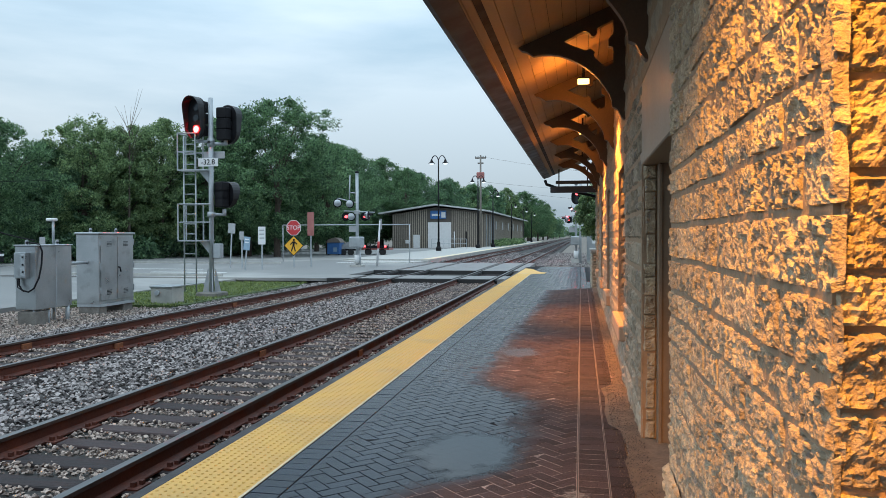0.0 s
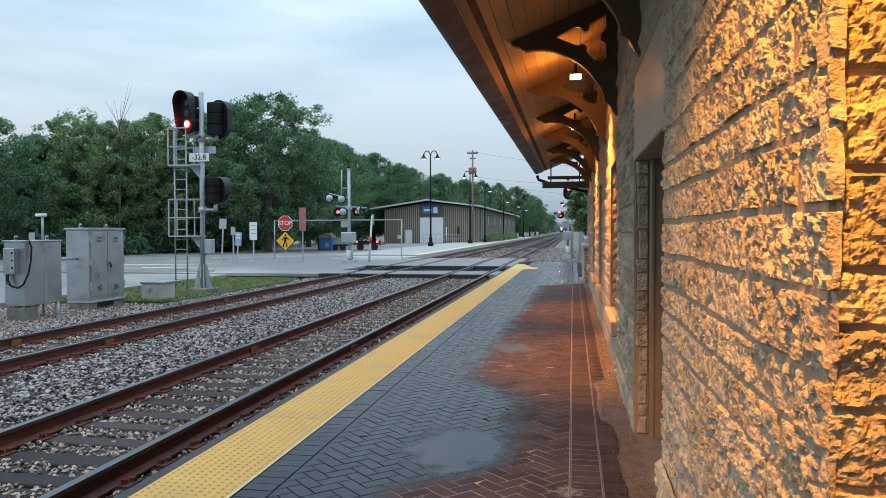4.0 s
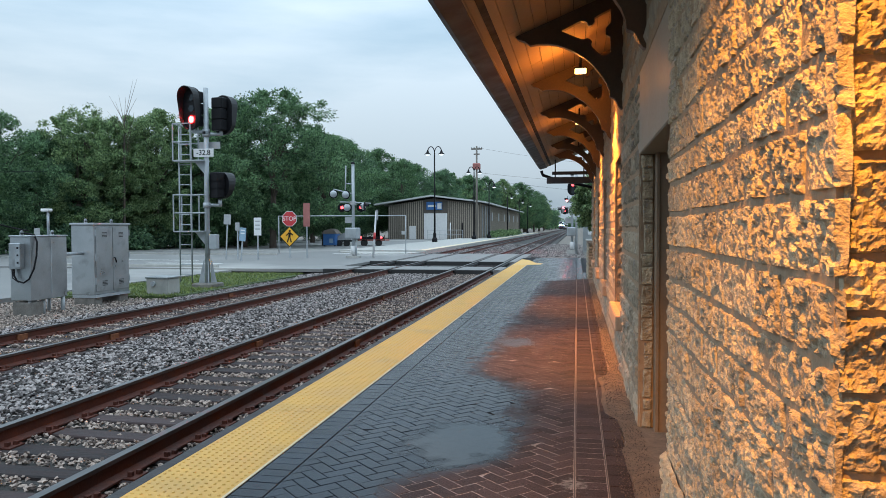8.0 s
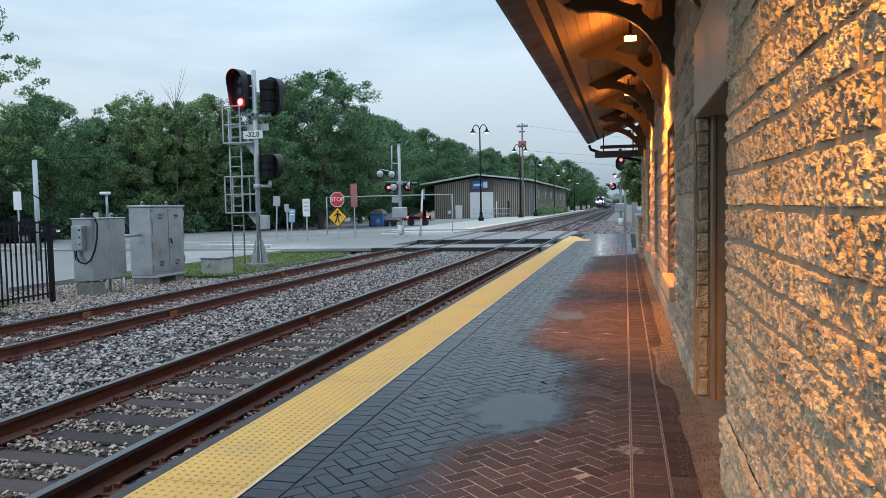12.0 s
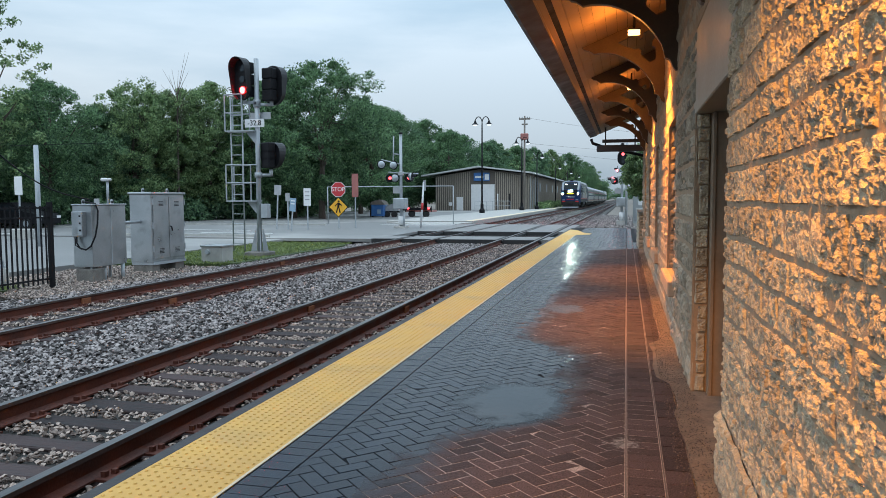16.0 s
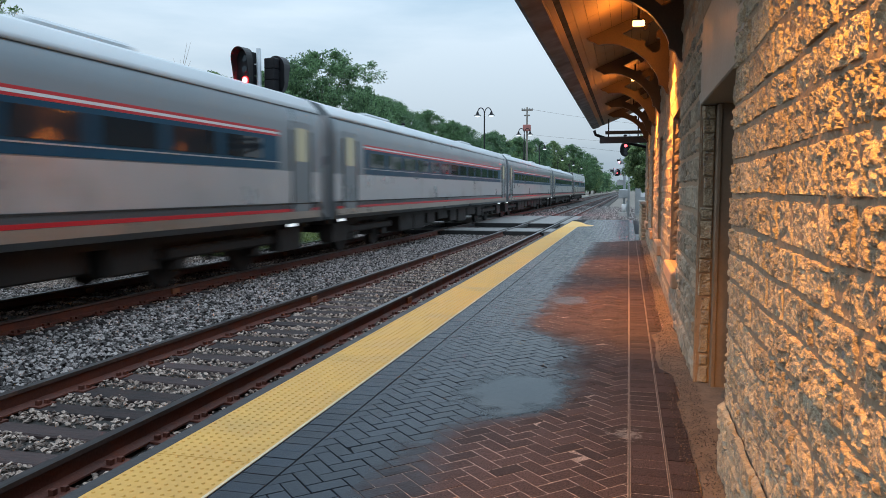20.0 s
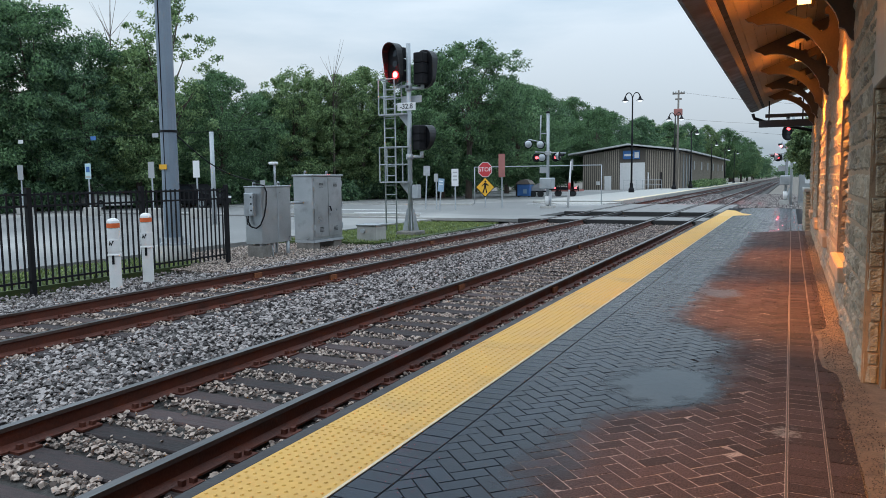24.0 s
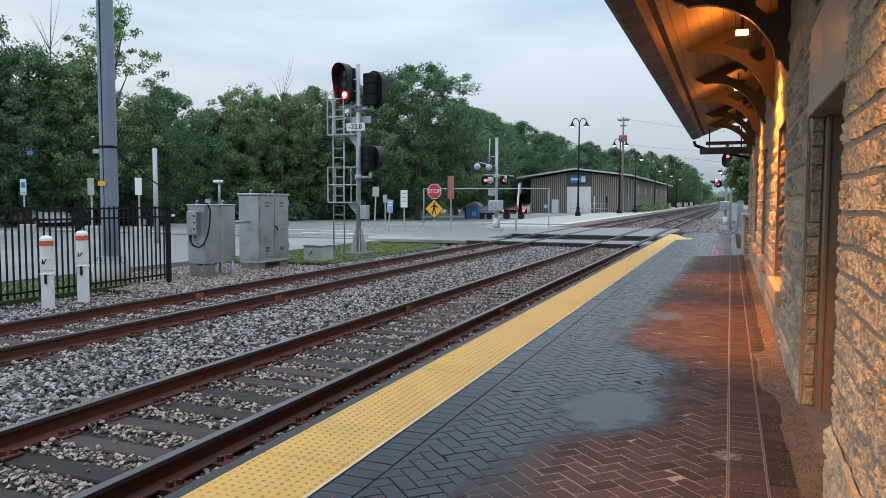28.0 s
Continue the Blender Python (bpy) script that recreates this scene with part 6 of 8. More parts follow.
def build_crossing_signal(x, y, label, mirror=1, top=5.2):
    c = thing("crossing_signal", pose(x, y, 0), label, "crossing signal", "crossing signals")
    part("foundation", box(bmesh.new(), -0.35, 0.35, -0.35, 0.35, -0.4, -0.02), CONCRETE, c)
    part("mast", tube(bmesh.new(), (0, 0, -0.02), (0, 0, top), 0.085, n=14), GALV, c)
    part("collar", tube(bmesh.new(), (0, 0, 0.05), (0, 0, 0.55), 0.16, n=12), SIGN_WHITE, c)
    motor = part("gate_motor", box(bmesh.new(), -0.36, 0.36, -0.45, 0.25, 0.95, 1.58, 0.05), GALV, c, "grey gate motor case")
    part("motor_lid", box(bmesh.new(), -0.31, 0.31, -0.465, -0.45, 1.02, 1.52, 0.01), ALU, motor)
    part("conduit", tube(bmesh.new(), (0.2, -0.1, -0.02), (0.2, -0.1, 0.74), 0.05, n=8), GALV, c)
    # two flashers face along the line, the others across it
    for dx, z, lit, turn in ((-0.62, 2.72, True, 25), (0.5, 2.72, True, 25), (-0.3, 2.72, False, 180), (0.72, 2.78, False, 90), (-1.12, 3.5, False, 200), (-0.38, 3.45, False, 170)):
        flasher(c, dx * mirror, -0.14, z, lit, turn * mirror)
    bm = bmesh.new()
    tube(bm, (-1.15 * mirror, -0.05, 3.78), (0, -0.05, 3.5), 0.03)
    tube(bm, (-0.75 * mirror, -0.05, 3.05), (1.05 * mirror, -0.05, 2.95), 0.035)
    tube(bm, (-0.45 * mirror, -0.05, 3.3), (-0.40 * mirror, -0.05, 5.1), 0.035)
    tube(bm, (-0.42 * mirror, -0.05, 4.1), (0, -0.05, 4.05), 0.03)
    part("cross_arm", bm, GALV, c)
    part("arm_clamp", box(bmesh.new(), -0.16, 0.16, -0.12, 0.12, 2.86, 3.08, 0.02), SIGN_BACK, c)
    part("bell", lathe(bmesh.new(), [(0.12, top), (0.13, top + 0.05), (0.08, top + 0.11)], 12), BLACK, c)
    part("back_board", box(bmesh.new(), -0.5, -0.08, 0.05, 0.07, 1.85, 2.2), SIGN_BACK, c)
    return c


build_signal()
build_cabinets()
build_bollards()
build_fence()
build_signs()
build_crossing_signal(-10.45, 41.0, "grey crossing signal mast with red flashers and a gate motor")
arm = thing("gate_arm", pose(-9.45, 41.6, 0), "white slanted crossing gate arm post", "barrier")
part("arm", tube(bmesh.new(), (0, 0, -0.12), (0.18, 0, 2.5), 0.07, 0.05, n=8), SIGN_WHITE, arm)
part("plate", box(bmesh.new(), 0.16, 0.3, -0.03, 0.0, 2.0, 2.6), SIGN_BACK, arm)
part("band", tube(bmesh.new(), (0.07, 0, 0.9), (0.1, 0, 1.3), 0.072, n=8), RED, arm)
bm = bmesh.new()
tube(bm, (-17.5, 47, 2.35), (-8.8, 47, 2.35), 0.03)
for px in (-17.5, -8.8):
    tube(bm, (px, 47, -0.3), (px, 47, 2.36), 0.03)
solid("height_bar", bm, GALV, "thin grey pipe barrier spanning two posts", "barrier")


# ---- beyond the crossing ----
def build_shed():
    shed = thing("depot_shed", Matrix(), "low brown ribbed metal shed with a shallow pale roof", "building")
    x0, x1, y0, y1, zg = -24.9, -11.5, 104.0, 178.0, -0.3
    apex, eave_z = 5.95, 5.0
    xm = (x0 + x1) / 2 - 0.2
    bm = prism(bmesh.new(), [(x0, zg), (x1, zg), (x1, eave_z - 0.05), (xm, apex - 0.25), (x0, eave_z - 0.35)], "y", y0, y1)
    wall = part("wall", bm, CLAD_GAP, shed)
    # ribs of the siding
    rib = done(box(bmesh.new(), -0.06, 0.06, -0.05, 0.0, zg, 4.6, 0.01), "rib")
    for k in range(46):
        x = x0 + 0.15 + k * 0.29
        if -19.7 < x < -16.1:
            continue
        h = eave_z - 0.3 + (apex - eave_z) * (1 - abs(x - xm) / ((x1 - x0) / 2))
        part("rib", rib, CLAD, wall, at=Matrix.Translation((x, y0 - 0.002, 0)) @ Matrix.Diagonal((1, 1, h / 4.6, 1)))
    side = bmesh.new()
    for k in range(120):
        box(side, x1, x1 + 0.04, y0 + 0.3 + k * 0.6, y0 + 0.45 + k * 0.6, zg, eave_z - 0.1)
    part("side_ribs", side, CLAD, wall)["kind"] = "stuff"
    bm = prism(bmesh.new(), [(x0 - 1.9, eave_z - 0.28), (xm, apex), (x1 + 0.9, eave_z - 0.02), (x1 + 0.9, eave_z + 0.2), (xm, apex + 0.22), (x0 - 1.9, eave_z - 0.06)], "y", y0 - 1.0, y1 + 0.6)
    part("roof", bm, ROOF_EDGE, shed, "shallow pale-edged roof")
    d = part("door", box(bmesh.new(), -19.6, -16.2, y0 - 0.06, y0, zg, 3.55), SIGN_WHITE, shed, "wide white sliding door")
    part("door_split", box(bmesh.new(), -17.93, -17.9, y0 - 0.07, y0 - 0.061, zg, 3.5), SIGN_BACK, d)
    part("small_door", box(bmesh.new(), -21.75, -20.8, y0 - 0.06, y0, zg, 1.75), SIGN_WHITE, shed, "white side door")
    s = part("sign_panel", box(bmesh.new(), -19.2, -16.9, y0 - 0.16, y0 - 0.1, 4.05, 5.2), SIGN_BLUE, shed, "blue station sign with unreadable lettering")
    part("lettering", box(bmesh.new(), -19.0, -17.8, y0 - 0.17, y0 - 0.161, 4.45, 4.75), SIGN_WHITE, s)
    part("emblem", box(bmesh.new(), -17.6, -17.0, y0 - 0.17, y0 - 0.161, 4.2, 5.0), SIGN_WHITE, s)
    for k in range(6):
        win = part("window", box(bmesh.new(), x1 + 0.045, x1 + 0.09, y0 + 14 + k * 10, y0 + 15.6 + k * 10, 2.6, 3.9), SIGN_BACK, shed, "pale high side window")
    for x in (-15.7, -14.0):
        part("pipe", tube(bmesh.new(), (x, y0 - 0.25, zg), (x, y0 - 0.25, 2.2), 0.08, n=8), SIGN_WHITE if x < -15 else BLACK, shed)
    part("meter", box(bmesh.new(), -22.9, -22.4, y0 - 0.12, y0, 0.5, 1.0), SIGN_WHITE, shed)
    # gutter pipes on the side
    for k in range(4):
        part("downpipe", tube(bmesh.new(), (x1 + 0.12, y0 + 2 + k * 3, zg), (x1 + 0.12, y0 + 2 + k * 3, eave_z - 0.3), 0.08, n=6), GALV, shed)


def build_far_platform():
    bm = strip(bmesh.new(), -14.5, -8.22, [50.5, 60, 80, 120, 200], -0.02, 0.5)
    solid("far_platform", bm, CONCRETE, "pale concrete platform beyond the crossing", "platform", kind="structure")
    bm = strip(bmesh.new(), -8.9, -8.25, [50.6, 60, 80, 120, 200], -0.012, 0.004)
    solid("far_tactile_strip", bm, YELLOW_EDGE, "pale worn warning strip on the far platform", "tactile paving", kind="structure")
    bm = prism(bmesh.new(), [(-14.5, 50.4), (-8.25, 50.4), (-8.6, 47.2), (-11.5, 46.8)], "z", -0.3, -0.1)
    solid("ramp", bm, CONCRETE, "pale concrete ramp up to the far platform", "ramp", kind="structure")
    bm = bmesh.new()
    for k in range(7):
        tube(bm, (-16.6 + k * 0.75, 92, -0.1), (-16.6 + k * 0.75, 92, 1.2), 0.03, n=6)
    for z in (0.6, 1.2):
        tube(bm, (-16.6, 92, z), (-12.1, 92, z), 0.03, n=6)
    solid("hand_rail", bm, GALV, "grey pipe hand rail by the shed", "railing")
    bush_rng = np.random.default_rng(2)
    solid("hedge", leaf_cloud("hedge", bush_rng, [((-9.8 - 0.6 * (k % 2), 108 + k * 2.2, 0.5), 0.9) for k in range(22)], 130, 0.16, LEAVES[1]), LEAVES[1], "low green shrubs along the far platform", "shrub", kind="stuff")


def gooseneck_lamp(m, height, arms, label):
    p = thing("platform_lamp", m, label, "street lamp", "platform lamps")
    part("pole", tube(bmesh.new(), (0, 0, 0.9), (0, 0, height - 0.7), 0.10, 0.07, n=10), BLACK, p)
    part("base", lathe(bmesh.new(), [(0.3, -0.2), (0.3, 0.3), (0.18, 0.5), (0.16, 0.95)], 12), BLACK, p)
    for s in arms:
        pts = [(s * 0.78 * (1 - math.cos(a)) / 2, 0, height - 0.7 + 0.7 * math.sin(a)) for a in [k * math.pi / 12 for k in range(11)]]
        part("arm", sweep(bmesh.new(), pts, 0.05, 6), BLACK, p)
        x, z = pts[-1][0] + s * 0.02, pts[-1][2]
        h = part("shade", lathe(bmesh.new(), [(0.06, 0.0), (0.1, -0.1), (0.17, -0.3), (0.36, -0.45), (0.36, -0.48)], 12, (x, 0, z)), BLACK, p, "bell-shaped black shade")
        part("lamp_glass", lathe(bmesh.new(), [(0.28, -0.485), (0.2, -0.58), (0.06, -0.62)], 10, (x, 0, z)), LAMP_WHITE, h)


def build_utility_pole(x, y, top):
    p = thing("utility_pole", pose(x, y, 0), "grey wooden utility pole with cross-arms and fittings", "utility pole")
    part("pole", tube(bmesh.new(), (0, 0, -0.3), (0, 0, top), 0.16, 0.11, n=10), WOODPOLE, p)
    part("cross_arm", box(bmesh.new(), -0.75, 0.75, -0.08, 0.08, top - 0.5, top - 0.3), WOODPOLE, p)
    part("cross_arm", box(bmesh.new(), -0.4, 0.4, -0.08, 0.08, top - 1.2, top - 1.02), WOODPOLE, p)
    for k in (-0.68, -0.35, 0.35, 0.68):
        part("insulator", lathe(bmesh.new(), [(0.05, top - 0.3), (0.08, top - 0.2), (0.04, top - 0.1)], 8, (k, 0, 0)), SIGN_BACK, p)
    part("transformer", box(bmesh.new(), -0.52, 0.52, -0.4, 0.2, top - 3.2, top - 2.35, 0.08), FADED_RED, p, "red-brown fitting on the pole")


def leaf_cloud(name, rng, clumps, per, size, mat):
    """Many small bent leaf sprays gathered in clumps: one mesh."""
    cen, rad = np.array([c for c, r in clumps]), np.array([r for c, r in clumps])
    n = len(clumps) * per
    idx = np.repeat(np.arange(len(clumps)), per)
    d = rng.normal(0, 1, (n, 3))
    d /= np.linalg.norm(d, axis=1)[:, None]
    r = rad[idx] * rng.uniform(0.02, 1.0, n) ** 0.55
    pos = cen[idx] + d * r[:, None] * np.array([1, 1, 0.75])
    s = size * rng.uniform(0.6, 1.4, n)
    u = rng.normal(0, 1, (n, 3)) + np.array([0, 0, -0.3])
    u /= np.linalg.norm(u, axis=1)[:, None]
    w = np.cross(u, d + rng.normal(0, 0.6, (n, 3)))
    w /= np.linalg.norm(w, axis=1)[:, None] + 1e-6
    nn = np.cross(u, w)
    v = np.empty((n, 4, 3))
    v[:, 0] = pos - u * s[:, None]
    v[:, 1] = pos + w * (0.5 * s)[:, None] + nn * (0.25 * s)[:, None]
    v[:, 2] = pos + u * s[:, None]
    v[:, 3] = pos - w * (0.5 * s)[:, None] + nn * (0.25 * s)[:, None]
    base = np.arange(n)[:, None] * 4
    f = np.concatenate([base + np.array([q]) for q in ((0, 1, 2), (0, 2, 3))])
    return raw_mesh(name, v, f, mat)


def tree_kind(seed, height, spread, mat, size=0.1, clumps=330, per=132, thin=1.0):
    """A trunk with limbs and a crown with gaps; returns two meshes."""
    rng = np.random.default_rng(seed)
    bm = bmesh.new()
    h = height
    tube(bm, (0, 0, -0.5), (0.1, 0.05, h * 0.35), 0.024 * h, 0.017 * h, n=8)
    tube(bm, (0.1, 0.05, h * 0.35), (0.0, 0.1, h * 0.8), 0.017 * h, 0.005 * h, n=7)
    tips = []
    for k in range(16):
        a, z0 = rng.uniform(0, 6.28), h * rng.uniform(0.2, 0.65)
        r, z1 = spread * rng.uniform(0.5, 1.0), h * rng.uniform(0.45, 0.97)
        r *= math.sqrt(max(0.15, 1 - (z1 / h - 0.5) ** 2 * 3.2))
        mid = (0.5 * r * math.cos(a), 0.5 * r * math.sin(a), z0 + 0.62 * (z1 - z0))
        end = (r * math.cos(a) * 0.95, r * math.sin(a) * 0.95, z1)
        tube(bm, (0.06, 0.04, z0), mid, 0.007 * h, 0.004 * h, n=5)
        tube(bm, mid, end, 0.004 * h, 0.0012 * h, n=4)
        tips += [mid, end]
    wood = done(bm, "trunk")
    wood.materials.append(BARK)
    cl = []
    for k in range(clumps):
        a, q = rng.uniform(0, 6.28), rng.uniform(-0.95, 1.0)
        rad = math.sqrt(max(0.02, 1 - q * q)) * rng.uniform(0.5, 1.08)
        bulge = 1 + 0.28 * math.sin(a * 3 + seed) + 0.18 * math.sin(a * 5 + q * 4)
        z = h * (0.55 + 0.43 * q * (1 + 0.08 * math.sin(a * 2 + seed)))
        cl.append(((spread * rad * bulge * math.cos(a), spread * rad * bulge * math.sin(a), z), spread * rng.uniform(0.08, 0.22)))
    for t in tips:
        cl.append((t, spread * rng.uniform(0.12, 0.2)))
    return wood, leaf_cloud("crown", rng, cl, int(per * thin), size, mat)


def build_trees():
    kinds = [tree_kind(1, 13, 4.3, LEAVES[0]), tree_kind(2, 13, 3.9, LEAVES[1]), tree_kind(3, 13, 4.8, LEAVES[0]), tree_kind(4, 13, 4.2, LEAVES[2]), tree_kind(5, 13, 3.6, LEAVES[2]), tree_kind(6, 13, 4.0, LEAVES[1], 0.105, 240, 105)]
    sparse = tree_kind(7, 13, 3.0, LEAVES[1], 0.10, 120, 55)
    rng = random.Random(77)
    # crests of the wood: place, height, kind
    crests = [(-43.5, 30, 14.2, 3), (-40.5, 31.5, 13.2, 0), (-38.5, 33.5, 11.1, 3), (-37.0, 36, 10.7, 1), (-35.2, 42, 9.9, 2), (-36.5, 48, 8.8, 4), (-34.7, 50, 10.9, 5), (-33.6, 54, 11.0, 1), (-31.9, 56, 11.8, 1), (-30.0, 60, 12.4, 0), (-27.2, 62, 13.4, 2), (-23.6, 60, 14.0, 2), (-21.8, 68, 10.9, 0), (-27.5, 80, 13.7, 4), (-30.0, 95, 14.3, 0), (-33.4, 112, 13.9, 4), (-31.6, 121, 13.6, 0), (-37.0, 110, 14.7, 2), (-24.3, 110, 11.0, 2), (-26.8, 126, 12.0, 3), (-22.3, 140, 11.0, 1), (-20.1, 152, 11.3, 0), (-19.2, 172, 12.2, 3), (-17.0, 190, 12.8, 1), (-13.5, 203, 12.6, 0), (-13.0, 262, 13.1, 2)]
    for k in range(26):
        t = k / 25
        crests.append((-47 + 17 * t + rng.uniform(-2.5, 2.5), 34 + 34 * t + rng.uniform(-1, 4), rng.uniform(7.5, 10), rng.randrange(6)))
    for k in range(12):
        t = k / 11
        crests.append((-33 + 1 * t + rng.uniform(-2, 2), 66 + 60 * t + rng.uniform(-3, 3), rng.uniform(8, 11), rng.randrange(6)))
    for k in range(14):
        t = k / 13
        crests.append((-24 + 8 * t + rng.uniform(-2, 2), 128 + 150 * t + rng.uniform(-4, 4), rng.uniform(8, 12), rng.randrange(6)))
    for k in range(9):
        crests.append((-15 + rng.uniform(-2, 2), 280 + 32 * k, rng.uniform(10, 14), rng.randrange(6)))
    for k in range(10):
        crests.append((10 + rng.uniform(-1, 6), 120 + 28 * k, rng.uniform(9, 13), rng.randrange(6)))
    for x, y, h, kind in crests:
        wood, crown = kinds[kind]
        s = ((0.93 if y < 100 else 1.06) * h + 0.3) / 12.9
        t = thing("tree", Matrix.Translation((x, y, -0.3)) @ Matrix.Rotation(rng.uniform(0, 6.28), 4, "Z") @ Matrix.Scale(s, 4), "leafy green broadleaf tree in the wood behind the car park", "tree", "trees")
        part("trunk", wood, BARK, t)
        part("crown", crown, LEAVES[0], t)
    for x, y, h in ((-34.9, 36.5, 13.6), (-34.9, 51, 10.6)):
        t = thing("tree", Matrix.Translation((x, y, -0.3)) @ Matrix.Scale((h + 0.3) / 12.9, 4), "thin open-crowned green tree standing above the wood", "tree", "trees")
        part("trunk", sparse[0], BARK, t)
        part("crown", sparse[1], LEAVES[1], t)
    # undergrowth at the foot of the wood
    rg = np.random.default_rng(9)
    cl = []
    for k in range(150):
        t = k / 149
        cl.append(((-44 + 14 * t + rg.normal(0, 1.2) - 1, 25 + 40 * t + rg.normal(0, 1.5), rg.uniform(0.2, 3.4)), rg.uniform(0.9, 1.9)))
    for k in range(120):
        t = k / 119
        cl.append(((-33 + 1 * t + rg.normal(0, 1.2), 62 + 60 * t, rg.uniform(0.2, 3.6)), rg.uniform(1.0, 2.0)))
    for k in range(150):
        t = k / 149
        cl.append(((-42 + 14 * t + rg.normal(0, 0.9), 27 + 40 * t + rg.normal(0, 1.0), rg.uniform(0.1, 1.2)), rg.uniform(0.8, 1.3)))
    solid("undergrowth", leaf_cloud("undergrowth", rg, cl, 170, 0.16, LEAVES[2]), LEAVES[2], "dark shrubs at the foot of the wood", "shrub", kind="stuff")
    # far woods that close the line of the track
    cl = []
    for k in range(260):
        t = rg.uniform(0, 1)
        cl.append(((rg.uniform(-90, -16) + 6 * t, 230 + 260 * t, rg.uniform(1, 13)), rg.uniform(2.2, 4.5)))
    for k in range(110):
        cl.append(((rg.uniform(14, 70), rg.uniform(190, 480), rg.uniform(1, 11)), rg.uniform(2.2, 4.5)))
    for k in range(50):
        cl.append(((rg.uniform(-16, 18), rg.uniform(640, 700), rg.uniform(1, 8)), rg.uniform(3, 5)))
    solid("far_woods", leaf_cloud("far_woods", rg, cl, 150, 0.5, LEAVES[0]), LEAVES[0], "distant green woods closing the view down the line", "woods", kind="stuff")
    # bare dead treetop
    bm = bmesh.new()
    r2 = random.Random(8)
    tube(bm, (0, 0, 0), (0.2, 0, 12), 0.14, 0.04, n=6)
    for k in range(22):
        z = 11 + r2.uniform(-2, 2.6)
        a = r2.uniform(0, 6.28)
        e = (0.2 + r2.uniform(0.5, 1.5) * math.cos(a), r2.uniform(0.5, 1.5) * math.sin(a), z + r2.uniform(1.2, 2.8))
        tube(bm, (0.2, 0, min(z, 12)), e, 0.022, 0.006, n=4)
    snag = done(bm, "dead_tree")
    for x, y, z, turn in ((-32.35, 52, -2.3, 0), (-38.3, 35.2, -1.0, 70)):
        solid("dead_tree", snag, BARK, "bare grey dead treetop above the wood", "tree", "dead trees", at=pose(x, y, z, 0, 0, turn))
    # young tree past the station
    rg = np.random.default_rng(12)
    cl = []
    for k in range(140):
        d = rg.normal(0, 1, 3)
        d *= rg.uniform(0.2, 1.0) ** 0.5 / np.linalg.norm(d)
        cl.append(((d[0] * 1.05, d[1] * 1.1, 2.6 + d[2] * 1.15), rg.uniform(0.16, 0.32)))
    t = thing("tree", pose(2.95, 31.0, 0.0), "small dense green tree beyond the station", "tree", "trees")
    bm = tube(bmesh.new(), (0, 0, -0.4), (0.05, 0, 2.4), 0.08, 0.05, n=8)
    for k in range(6):
        tube(bm, (0.03, 0, 1.7), (0.6 * math.cos(k * 1.05), 0.6 * math.sin(k * 1.05), 2.7), 0.03, 0.01, n=5)
    part("trunk", bm, BARK, t)
    part("crown", leaf_cloud("crown", rg, cl, 190, 0.06, LEAVES[1]), LEAVES[1], t)


def build_vehicle(m, label, body, long=4.8, high=1.75):
    c = thing("car", m, label, "car", "cars")
    side = [(-long / 2, 0.3), (-long / 2, 0.95), (-long / 2 + 0.12, 1.0), (-long / 2 + 0.5, high - 0.08), (-long / 2 + 0.9, high), (0.3, high), (1.05, 1.05), (long / 2 - 0.15, 0.92), (long / 2, 0.7), (long / 2, 0.3)]
    bm = prism(bmesh.new(), side, "y", -0.9, 0.9)
    bmesh.ops.bevel(bm, geom=bm.edges[:], offset=0.05, segments=2, affect="EDGES")
    part("body", bm, body, c)
    for s in (-1, 1):
        part("side_window", prism(bmesh.new(), [(-long / 2 + 0.45, 1.05), (-long / 2 + 0.7, high - 0.12), (0.22, high - 0.12), (0.85, 1.05)], "y", s * 0.9 - 0.004, s * 0.9 + 0.004), GLASS, c)
        for x in (-long / 2 + 0.85, long / 2 - 0.9):
            w = part("wheel", tube(bmesh.new(), (x, s * 0.72, 0.33), (x, s * 0.93, 0.33), 0.33, n=18), RUBBER, c)
            part("rim", tube(bmesh.new(), (x, s * 0.931, 0.33), (x, s * 0.94, 0.33), 0.2, n=14), GALV, w)
        part("headlight", box(bmesh.new(), long / 2 - 0.02, long / 2 + 0.01, s * 0.7 - 0.15, s * 0.7 + 0.15, 0.66, 0.8), SIGN_WHITE, c)
        part("tail_light", box(bmesh.new(), -long / 2 - 0.01, -long / 2 + 0.02, s * 0.75 - 0.1, s * 0.75 + 0.1, 0.8, 1.0), RED, c)


